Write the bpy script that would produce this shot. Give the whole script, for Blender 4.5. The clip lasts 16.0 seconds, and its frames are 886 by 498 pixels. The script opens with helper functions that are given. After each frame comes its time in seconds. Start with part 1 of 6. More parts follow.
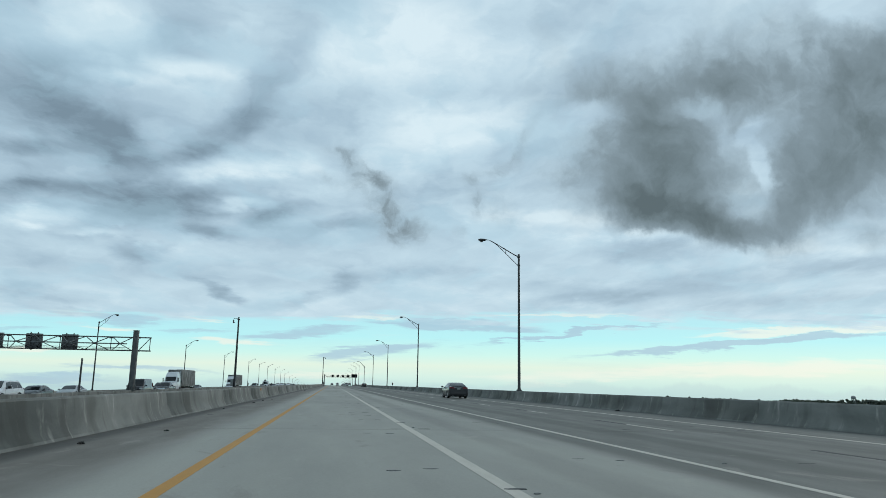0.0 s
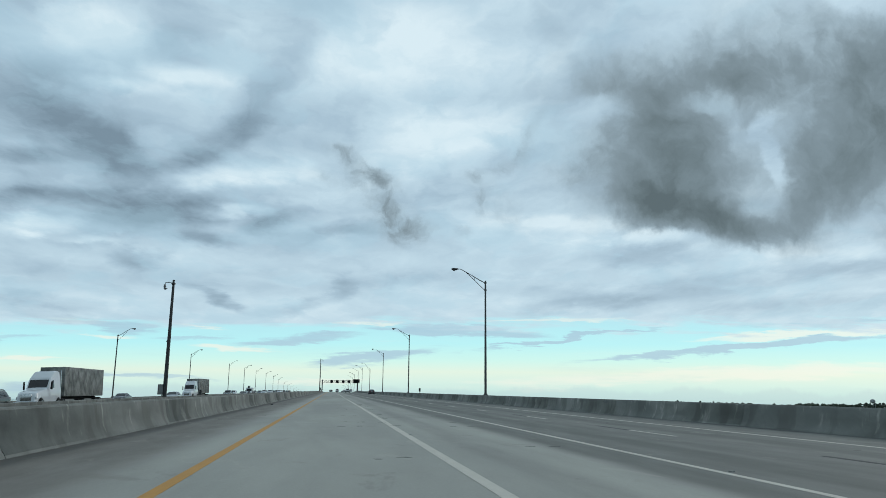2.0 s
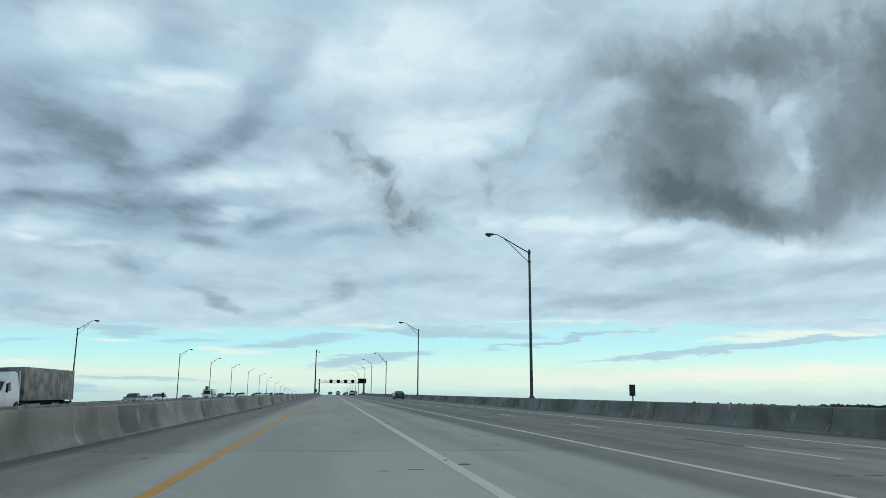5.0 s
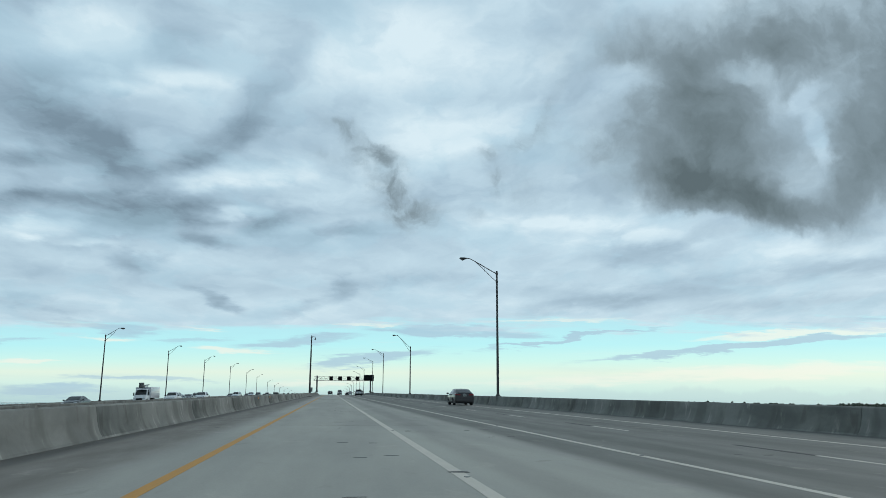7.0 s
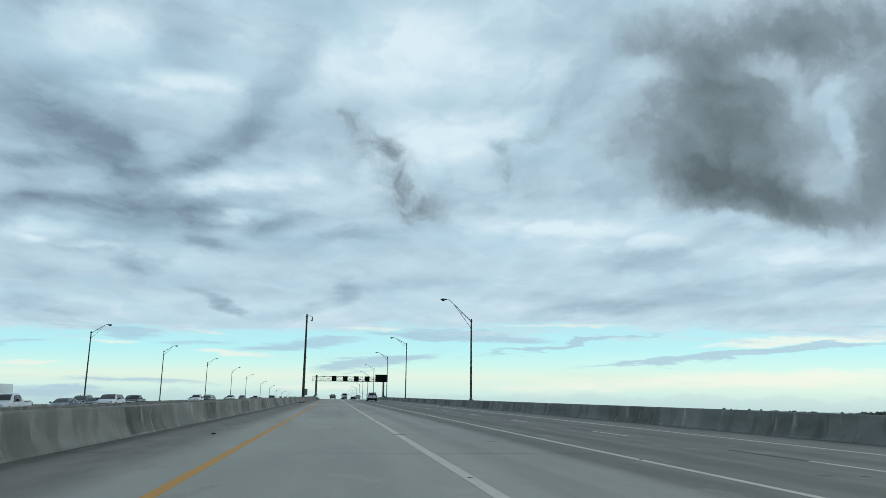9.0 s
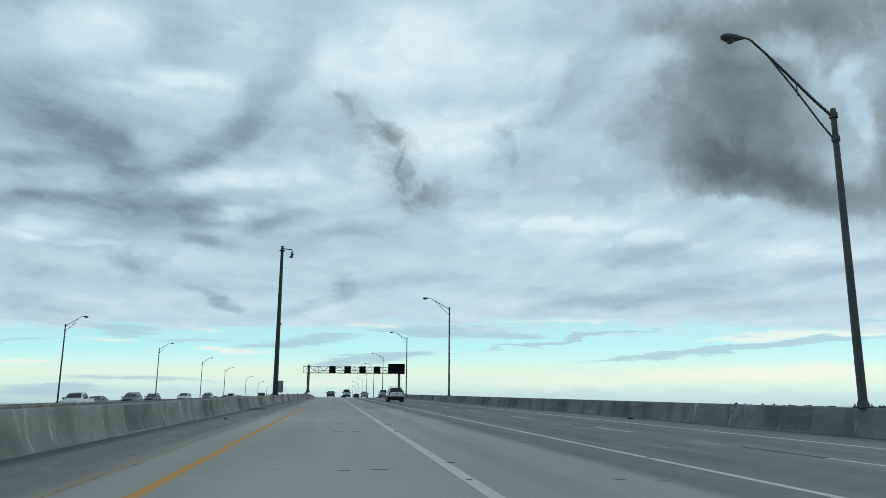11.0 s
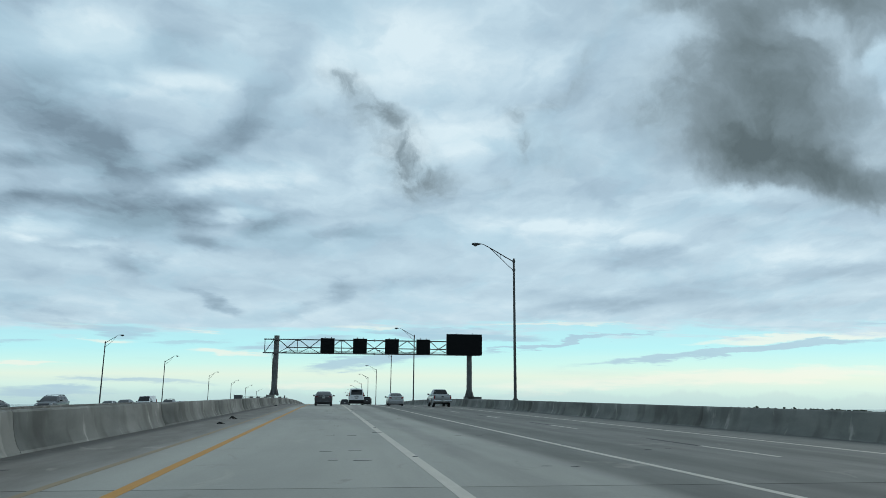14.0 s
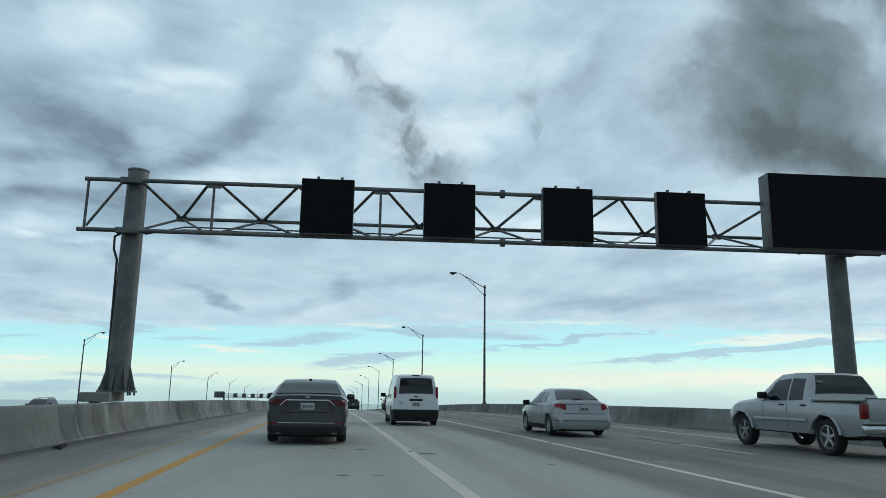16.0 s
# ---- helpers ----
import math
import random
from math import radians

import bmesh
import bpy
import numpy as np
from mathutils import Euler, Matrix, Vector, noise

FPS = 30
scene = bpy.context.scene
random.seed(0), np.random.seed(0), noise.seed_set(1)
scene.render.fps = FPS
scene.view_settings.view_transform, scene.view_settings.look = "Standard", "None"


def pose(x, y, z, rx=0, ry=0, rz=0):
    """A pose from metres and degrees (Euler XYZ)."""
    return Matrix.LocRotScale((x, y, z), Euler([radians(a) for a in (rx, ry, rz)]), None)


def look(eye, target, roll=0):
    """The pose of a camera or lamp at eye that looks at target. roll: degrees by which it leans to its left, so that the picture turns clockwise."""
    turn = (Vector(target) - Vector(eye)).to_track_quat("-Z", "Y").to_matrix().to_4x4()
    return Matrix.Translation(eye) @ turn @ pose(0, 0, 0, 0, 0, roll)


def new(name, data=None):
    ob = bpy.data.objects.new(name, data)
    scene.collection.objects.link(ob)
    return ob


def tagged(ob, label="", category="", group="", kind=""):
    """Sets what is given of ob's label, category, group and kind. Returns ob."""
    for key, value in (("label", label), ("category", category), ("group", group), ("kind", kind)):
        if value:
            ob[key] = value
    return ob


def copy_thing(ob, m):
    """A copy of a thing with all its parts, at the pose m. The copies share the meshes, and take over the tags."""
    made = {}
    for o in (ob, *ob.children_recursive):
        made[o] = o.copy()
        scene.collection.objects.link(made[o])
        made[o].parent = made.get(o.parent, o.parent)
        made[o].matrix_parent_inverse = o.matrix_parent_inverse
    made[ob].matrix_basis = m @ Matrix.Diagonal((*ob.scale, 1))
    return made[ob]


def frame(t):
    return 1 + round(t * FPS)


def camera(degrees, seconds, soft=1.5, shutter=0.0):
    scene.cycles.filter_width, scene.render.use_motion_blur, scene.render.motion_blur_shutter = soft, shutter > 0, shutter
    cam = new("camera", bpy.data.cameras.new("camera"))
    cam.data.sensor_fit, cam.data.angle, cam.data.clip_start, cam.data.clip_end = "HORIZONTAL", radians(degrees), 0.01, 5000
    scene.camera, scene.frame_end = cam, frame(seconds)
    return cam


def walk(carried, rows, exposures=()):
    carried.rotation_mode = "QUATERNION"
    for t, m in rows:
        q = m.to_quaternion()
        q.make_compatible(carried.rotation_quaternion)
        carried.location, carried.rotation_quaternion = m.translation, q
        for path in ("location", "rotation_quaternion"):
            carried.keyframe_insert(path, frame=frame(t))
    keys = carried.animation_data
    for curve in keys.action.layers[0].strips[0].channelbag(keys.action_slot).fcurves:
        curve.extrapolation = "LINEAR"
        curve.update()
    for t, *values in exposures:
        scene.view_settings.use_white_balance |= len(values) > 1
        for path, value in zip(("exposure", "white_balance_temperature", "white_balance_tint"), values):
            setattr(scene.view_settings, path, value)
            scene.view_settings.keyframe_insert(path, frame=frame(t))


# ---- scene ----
cam = camera(62.7, 16.0, soft=0.8)
PATH = [
    (0.0, pose(-0.20, -0.00, 1.143, 100.63, -0.94, -8.55)),
    (0.5, pose(-0.19, 15.38, 1.143, 100.70, -0.86, -8.57)),
    (1.0, pose(-0.14, 30.78, 1.143, 100.84, -0.76, -8.60)),
    (1.5, pose(-0.10, 46.17, 1.143, 100.99, -0.66, -8.60)),
    (2.0, pose(-0.05, 61.55, 1.143, 101.07, -0.57, -8.60)),
    (2.5, pose(-0.03, 76.95, 1.143, 101.15, -0.51, -8.62)),
    (3.0, pose(-0.04, 92.34, 1.143, 101.19, -0.49, -8.59)),
    (3.5, pose(-0.08, 107.74, 1.143, 101.22, -0.49, -8.58)),
    (4.0, pose(-0.08, 123.14, 1.143, 101.26, -0.48, -8.62)),
    (6.5, pose(0.25, 201.01, 1.143, 101.09, -0.15, -8.59)),
    (7.0, pose(0.18, 217.40, 1.143, 101.14, -0.27, -8.60)),
    (7.5, pose(0.11, 232.78, 1.143, 101.17, -0.40, -8.56)),
    (8.0, pose(0.08, 246.88, 1.143, 101.28, -0.54, -8.55)),
    (8.5, pose(0.02, 262.37, 1.143, 101.41, -0.65, -8.49)),
    (9.0, pose(0.04, 277.87, 1.143, 101.48, -0.74, -8.42)),
    (11.5, pose(0.22, 355.01, 1.143, 101.11, -0.30, -8.56)),
    (12.0, pose(0.28, 370.32, 1.143, 101.07, -0.28, -8.61)),
    (12.5, pose(0.34, 385.63, 1.143, 101.14, -0.28, -8.68)),
    (13.0, pose(0.38, 400.93, 1.143, 101.21, -0.32, -8.73)),
    (13.5, pose(0.39, 415.95, 1.143, 101.29, -0.38, -8.77)),
    (14.0, pose(0.42, 433.07, 1.143, 101.37, -0.47, -8.77)),
    (14.5, pose(0.42, 448.41, 1.143, 101.40, -0.57, -8.65)),
    (15.0, pose(0.43, 462.68, 1.143, 101.49, -0.68, -8.65)),
    (15.5, pose(0.42, 477.97, 1.143, 101.42, -0.79, -8.71)),
    (16.0, pose(0.38, 493.11, 1.143, 101.22, -0.88, -8.75)),
]
walk(cam, PATH)


# ---------------------------------------------------------------- node helpers
class Nodes:
    def __init__(self, tree):
        self.t = tree

    def add(self, kind, **props):
        n = self.t.nodes.new(kind)
        for key, value in props.items():
            if key == "operation":
                n.operation = value
            elif key == "blend_type":
                n.blend_type = value
            elif key == "data_type":
                n.data_type = value
        return n

    def put(self, value, socket):
        if isinstance(value, bpy.types.NodeSocket):
            self.t.links.new(value, socket)
        else:
            socket.default_value = value

    def math(self, op, a, b=0.0, c=None, clamp=False):
        n = self.add("ShaderNodeMath", operation=op)
        n.use_clamp = clamp
        self.put(a, n.inputs[0])
        self.put(b, n.inputs[1])
        if c is not None:
            self.put(c, n.inputs[2])
        return n.outputs[0]

    def step(self, x, lo, hi):
        n = self.add("ShaderNodeMapRange")
        n.interpolation_type = "SMOOTHSTEP"
        self.put(x, n.inputs["Value"])
        self.put(lo, n.inputs["From Min"])
        self.put(hi, n.inputs["From Max"])
        return n.outputs["Result"]

    def mix(self, f, a, b, mode="MIX"):
        n = self.add("ShaderNodeMix", data_type="RGBA")
        n.blend_type = mode
        self.put(f, n.inputs[0])
        self.put(a, n.inputs[6])
        self.put(b, n.inputs[7])
        return n.outputs[2]

    def noise(self, v, scale, detail=4.0, rough=0.55, distort=0.0):
        n = self.add("ShaderNodeTexNoise")
        if v is not None:
            self.put(v, n.inputs["Vector"])
        self.put(scale, n.inputs["Scale"])
        self.put(detail, n.inputs["Detail"])
        self.put(rough, n.inputs["Roughness"])
        self.put(distort, n.inputs["Distortion"])
        return n.outputs["Fac"], n.outputs["Color"]

    def xyz(self, v):
        n = self.add("ShaderNodeSeparateXYZ")
        self.put(v, n.inputs[0])
        return n.outputs

    def vec(self, x, y, z=0.0):
        n = self.add("ShaderNodeCombineXYZ")
        for i, s in enumerate((x, y, z)):
            self.put(s, n.inputs[i])
        return n.outputs[0]

    def vmath(self, op, a, b):
        n = self.add("ShaderNodeVectorMath", operation=op)
        self.put(a, n.inputs[0])
        self.put(b, n.inputs[1])
        return n.outputs["Value"] if op in ("LENGTH", "DOT_PRODUCT") else n.outputs[0]

    def ramp(self, f, stops):
        n = self.add("ShaderNodeValToRGB")
        els = n.color_ramp.elements
        while len(els) < len(stops):
            els.new(0.5)
        for e, (p, c) in zip(els, stops):
            e.position, e.color = p, (*c, 1)
        self.put(f, n.inputs[0])
        return n.outputs[0]


# ---------------------------------------------------------------- light: overcast sky with a clear band over the horizon
# soft forms in the sky, by slope to the side and upwards: centre, half length, half width, turn in degrees, amount
# the high layer: darker billows, paler openings, low streaks
DARK = [
    (-0.408, 0.396, 0.163, 0.064, -12, 0.36), (-0.345, 0.344, 0.105, 0.034, -23, 0.34), (-0.301, 0.306, 0.053, 0.041, -34, 0.36), (-0.248, 0.24, 0.096, 0.028, -2, 0.62),
    (-0.172, 0.199, 0.052, 0.012, -10, 0.42), (-0.091, 0.226, 0.05, 0.021, 11, 0.5), (-0.113, 0.414, 0.086, 0.037, 64, 0.28), (-0.144, 0.352, 0.072, 0.029, 36, 0.26),
    (-0.413, 0.313, 0.061, 0.014, -3, 0.36), (-0.23, 0.482, 0.055, 0.043, -28, 0.18), (-0.257, 0.17, 0.047, 0.015, -6, 0.36), (0.01, 0.217, 0.079, 0.012, 11, 0.3),
    (-0.357, 0.256, 0.079, 0.011, 1, 0.26), (-0.21, 0.311, 0.06, 0.013, 10, 0.24), (-0.42, 0.252, 0.049, 0.018, 3, 0.34), (-0.082, 0.348, 0.079, 0.028, -12, 0.2),
    (-0.31, 0.278, 0.27, 0.093, -2, 0.15),
]
PALE = [
    (-0.14, 0.288, 0.1, 0.018, 3, -0.46), (-0.398, 0.213, 0.059, 0.015, 3, -0.42), (-0.374, 0.485, 0.097, 0.055, 14, -0.3), (0.074, 0.512, 0.125, 0.079, 26, -0.38),
    (-0.219, 0.44, 0.062, 0.022, 0, -0.34), (0.111, 0.347, 0.083, 0.056, 3, -0.28), (-0.315, 0.416, 0.06, 0.012, -2, -0.26), (-0.16, 0.239, 0.076, 0.009, 1, -0.34),
    (0.228, 0.475, 0.146, 0.057, 15, -0.26), (0.185, 0.382, 0.105, 0.038, 14, -0.22), (0.415, 0.234, 0.164, 0.037, 8, -0.24), (-0.039, 0.454, 0.065, 0.052, 4, -0.12),
    (0.286, 0.246, 0.147, 0.015, -1, -0.22), (-0.323, 0.199, 0.05, 0.008, 2, -0.24), (0.733, 0.216, 0.127, 0.025, 6, -0.2), (-0.156, 0.532, 0.072, 0.035, -6, -0.14),
]
LOW_STREAK = [
    (-0.219, 0.142, 0.254, 0.02, 0, 0.14), (0.44, 0.204, 0.107, 0.017, 0, 0.3), (0.759, 0.193, 0.098, 0.018, 6, 0.26), (0.535, 0.154, 0.195, 0.018, 7, 0.22),
    (0.243, 0.141, 0.237, 0.016, -1, 0.16), (-0.15, 0.117, 0.037, 0.01, -23, 0.46), (-0.047, 0.113, 0.053, 0.012, 14, 0.26), (0.005, 0.14, 0.022, 0.019, -39, 0.26),
    (0.678, 0.132, 0.271, 0.017, 4, 0.18), (-0.383, 0.107, 0.083, 0.013, -3, 0.22), (0.334, 0.123, 0.112, 0.012, 9, 0.18), (0.074, 0.152, 0.096, 0.017, 2, 0.14),
    (-0.319, 0.084, 0.106, 0.007, -4, 0.14),
]
BAND_GREY = [
    (0.6, 0.068, 0.273, 0.007, 6, 0.9), (0.341, 0.077, 0.173, 0.004, 8, 0.7), (0.186, 0.082, 0.139, 0.008, -1, 0.6), (0.054, 0.045, 0.117, 0.01, 8, 0.65),
    (-0.023, 0.068, 0.099, 0.007, 4, 0.5), (-0.338, -0.001, 0.082, 0.008, 1, 0.5), (-0.284, 0.079, 0.078, 0.009, -7, 0.5), (0.115, 0.086, 0.095, 0.007, -2, 0.4),
    (-0.405, 0.061, 0.054, 0.005, -1, 0.4), (-0.184, 0.065, 0.05, 0.005, 5, 0.35), (0.751, 0.109, 0.194, 0.006, 4, 0.5), (-0.25, 0.015, 0.106, 0.004, -1, 0.35),
]
BAND_CREAM = [
    (0.712, 0.091, 0.211, 0.007, 4, 0.8), (0.317, 0.099, 0.171, 0.004, 2, 0.7), (-0.118, 0.054, 0.066, 0.006, -1, 0.75), (-0.375, 0.038, 0.061, 0.004, -2, 0.6),
    (-0.283, 0.066, 0.056, 0.004, -2, 0.6), (-0.361, 0.089, 0.104, 0.007, -4, 0.55), (0.037, 0.093, 0.062, 0.003, 1, 0.7), (0.536, 0.027, 0.449, 0.014, 3, 0.55),
    (-0.02, 0.011, 0.09, 0.007, 1, 0.5), (-0.192, 0.081, 0.043, 0.004, -3, 0.5),
]


def soft_forms(n, p, rows, total, gain=None, inner=0.1, outer=1.4):
    """Adds soft tilted ovals to a density; gain: a field that breaks them up."""
    for cx, cy, rx, ry, turn, amount in rows:
        c, k = math.cos(radians(turn)), math.sin(radians(turn))
        d = n.vmath("SUBTRACT", p, (cx, cy, 0.0))
        d = n.vec(n.vmath("DOT_PRODUCT", d, (c / rx, k / rx, 0.0)), n.vmath("DOT_PRODUCT", d, (-k / ry, c / ry, 0.0)))
        b = n.math("SUBTRACT", 1.0, n.step(n.vmath("LENGTH", d, (0, 0, 0)), inner, outer))
        b = n.math("MULTIPLY", b, amount)
        if gain is not None:
            b = n.math("MULTIPLY", b, gain)
        total = n.math("ADD", total, b)
    return total


def centred(n, fac, amount):
    return n.math("MULTIPLY", n.math("SUBTRACT", fac, 0.5), amount)


SUN_EL, SUN_AZ = 28.0, 62.0
world = bpy.data.worlds.new("sky")
scene.world = world
world.use_nodes = True
wt = world.node_tree
wt.nodes.clear()
W = Nodes(wt)
way = W.add("ShaderNodeTexCoord").outputs["Generated"]
sx, sy, sz = W.xyz(way)
ahead = W.math("MAXIMUM", sy, 0.15)
su, sv = W.math("DIVIDE", sx, ahead), W.math("DIVIDE", sz, ahead)
flat = W.vec(su, sv)
sky = W.add("ShaderNodeTexSky")
sky.sky_type = "NISHITA"
sky.sun_disc = False
sky.sun_elevation, sky.sun_rotation = radians(SUN_EL), radians(SUN_AZ)
clear = W.mix(1.0, sky.outputs[0], (0.10, 0.10, 0.10, 1), "MULTIPLY")
# low clear band: pale haze at the horizon, cream, then pale cyan up to the cloud's edge
low = W.math("DIVIDE", sv, W.math("ADD", 1.0, W.math("MULTIPLY", su, 0.23)))
band = W.ramp(W.math("DIVIDE", W.math("ADD", low, 0.03), 0.15), [
    (0.10, (0.50, 0.73, 0.73)), (0.20, (0.59, 0.83, 0.79)), (0.27, (0.68, 0.90, 0.82)), (0.37, (0.78, 0.93, 0.80)),
    (0.47, (0.63, 0.95, 0.88)), (0.62, (0.49, 0.91, 0.95)), (0.80, (0.47, 0.84, 0.92))])
_, lw = W.noise(W.vec(W.math("MULTIPLY", su, 9.0), W.math("MULTIPLY", sv, 60.0), 2.3), 1.0, 6.0, 0.62)
bp = W.vmath("ADD", flat, W.vmath("MULTIPLY", W.vmath("SUBTRACT", lw, (0.5, 0.5, 0.5)), (0.16, 0.034, 0.0)))
fine, _ = W.noise(W.vec(W.math("MULTIPLY", su, 16.0), W.math("MULTIPLY", sv, 130.0), 7.7), 1.0, 6.0, 0.6, 0.3)
wide, _ = W.noise(W.vec(W.math("MULTIPLY", su, 5.0), W.math("MULTIPLY", sv, 46.0), 4.1), 1.0, 6.0, 0.6, 0.4)
gain = W.math("ADD", 0.35, W.math("MULTIPLY", fine, 1.3))
cream = soft_forms(W, bp, BAND_CREAM, centred(W, wide, 0.9), gain, 0.3, 1.2)
band = W.mix(W.math("MULTIPLY", W.step(cream, 0.02, 0.70), 0.75), band, (0.90, 0.93, 0.83, 1))
grey = soft_forms(W, bp, BAND_GREY, centred(W, W.math("SUBTRACT", 1.0, wide), 0.8), gain, 0.35, 1.15)
band = W.mix(W.math("MULTIPLY", W.step(grey, 0.02, 0.62), 0.85), band, W.mix(fine, (0.36, 0.55, 0.70, 1), (0.46, 0.65, 0.76, 1)))
# far low cloud heads
puff, _ = W.noise(W.vec(W.math("MULTIPLY", su, 13.0), 0.0, 1.3), 1.0, 5.0, 0.6)
heads = W.math("SUBTRACT", W.math("MULTIPLY", puff, 0.04), 0.016)
band = W.mix(W.math("MULTIPLY", W.step(W.math("SUBTRACT", heads, low), -0.003, 0.004), 0.25), band, (0.47, 0.60, 0.67, 1))
# the high cloud layer, flattening with distance
deep = W.math("ADD", W.math("MAXIMUM", sv, 0.0), 0.25)
over = W.vec(W.math("DIVIDE", su, deep), W.math("DIVIDE", 1.0, deep))
_, w1 = W.noise(over, 2.2, 5.0, 0.55)
_, w2 = W.noise(over, 8.0, 5.0, 0.6)
bend = W.vmath("ADD", W.vmath("SUBTRACT", w1, (0.5, 0.5, 0.5)), W.vmath("MULTIPLY", W.vmath("SUBTRACT", w2, (0.5, 0.5, 0.5)), (0.45, 0.45, 0.0)))
hp = W.vmath("ADD", flat, W.vmath("MULTIPLY", bend, (0.10, 0.055, 0.0)))
op = W.vmath("ADD", over, W.vmath("MULTIPLY", bend, (0.30, 0.30, 0.0)))
f1, _ = W.noise(op, 3.0, 6.0, 0.50, 0.2)
f2, _ = W.noise(W.vmath("ADD", op, (7.3, 2.1, 0.0)), 7.5, 5.0, 0.52, 0.2)
f3, _ = W.noise(W.vmath("ADD", op, (1.3, 5.1, 4.0)), 4.2, 5.0, 0.55)
f4, _ = W.noise(W.vmath("ADD", op, (3.1, 8.8, 2.0)), 6.0, 6.0, 0.6, 0.3)
calm = W.math("ADD", 0.5, W.math("MULTIPLY", W.step(low, 0.10, 0.32), 0.5))
dens = W.math("ADD", W.math("MULTIPLY", W.math("ADD", centred(W, f1, 0.75), centred(W, f2, 0.58)), calm), W.math("ADD", 0.20, W.math("MULTIPLY", W.step(low, 0.10, 0.24), 0.15)))
dens = soft_forms(W, hp, DARK + PALE + LOW_STREAK, dens, W.math("ADD", 0.35, W.math("MULTIPLY", f4, 1.3)))
cloud = W.ramp(dens, [(0.0, (0.72, 0.87, 0.935)), (0.22, (0.545, 0.715, 0.815)), (0.45, (0.405, 0.555, 0.665)), (0.75, (0.275, 0.390, 0.480)), (1.0, (0.195, 0.28, 0.35))])
cloud = W.mix(W.math("MULTIPLY", W.step(f3, 0.46, 0.64), 0.35), cloud, (0.42, 0.645, 0.770, 1))
edge = W.math("ADD", W.math("ADD", low, centred(W, wide, 0.075)), centred(W, fine, 0.03))
col = W.mix(W.step(edge, 0.078, 0.097), band, cloud)
# the same cloud goes on to the sides, overhead and behind
round_, _ = W.noise(way, 3.0, 6.0, 0.6, 0.6)
rest = W.ramp(round_, [(0.30, (0.22, 0.31, 0.37)), (0.5, (0.41, 0.56, 0.64)), (0.68, (0.60, 0.76, 0.85))])
rest = W.mix(W.step(sz, 0.06, 0.14), W.mix(W.step(sy, -0.3, 0.4), (0.24, 0.33, 0.38, 1), (0.58, 0.76, 0.80, 1)), rest)
col = W.mix(W.step(sy, 0.22, 0.45), rest, col)
col = W.mix(0.95, clear, col)
bg = W.add("ShaderNodeBackground")
W.put(col, bg.inputs[0])
bg.inputs[1].default_value = 1.0
wt.links.new(bg.outputs[0], W.add("ShaderNodeOutputWorld").inputs[0])

sun = new("sun", bpy.data.lights.new("sun", "SUN"))
sun.data.energy, sun.data.angle, sun.data.color = 0.8, radians(30), (1.0, 0.96, 0.9)
sun.matrix_world = look((400 * math.sin(radians(SUN_AZ)), 400 * math.cos(radians(SUN_AZ)), 400 * math.tan(radians(SUN_EL))), (0, 0, 0))


# ---------------------------------------------------------------- materials
def material(name):
    m = bpy.data.materials.new(name)
    m.use_nodes = True
    m.node_tree.nodes.clear()
    n = Nodes(m.node_tree)
    b = n.add("ShaderNodeBsdfPrincipled")
    m.node_tree.links.new(b.outputs[0], n.add("ShaderNodeOutputMaterial").inputs[0])
    return m, n, b


def surface(name, a, b, scale=3.0, rough=0.6, metal=0.0, bump=0.0, bump_scale=60.0, spread=(0.35, 0.65), coat=0.0, fine=0.12, spec=None):
    """Two colours blended by coarse noise, broken up by a finer one, with a little relief."""
    m, n, p = material(name)
    v = n.add("ShaderNodeTexCoord").outputs["Object"]
    f, _ = n.noise(v, scale, 6.0, 0.6, 0.3)
    g, _ = n.noise(v, scale * 14.0, 4.0, 0.6)
    mixed = n.mix(n.step(f, *spread), (*a, 1), (*b, 1))
    tone = n.math("ADD", 1.0 - fine, n.math("MULTIPLY", g, 2 * fine))
    rnd = n.add("ShaderNodeObjectInfo").outputs["Random"]
    tone = n.math("MULTIPLY", tone, n.math("ADD", 0.96, n.math("MULTIPLY", rnd, 0.08)))
    mixed = n.mix(1.0, mixed, n.vec(tone, tone, tone), "MULTIPLY")
    n.put(mixed, p.inputs["Base Color"])
    n.put(n.math("ADD", rough - 0.06, n.math("MULTIPLY", g, 0.12)), p.inputs["Roughness"])
    p.inputs["Metallic"].default_value = metal
    p.inputs["Coat Weight"].default_value = coat
    p.inputs["Coat Roughness"].default_value = 0.06
    if spec is not None:
        p.inputs["Specular IOR Level"].default_value = spec
    if bump:
        h, _ = n.noise(v, bump_scale, 5.0, 0.65)
        bn = n.add("ShaderNodeBump")
        n.put(h, bn.inputs["Height"])
        bn.inputs["Strength"].default_value = 0.6
        bn.inputs["Distance"].default_value = bump
        n.put(bn.outputs[0], p.inputs["Normal"])
    return m


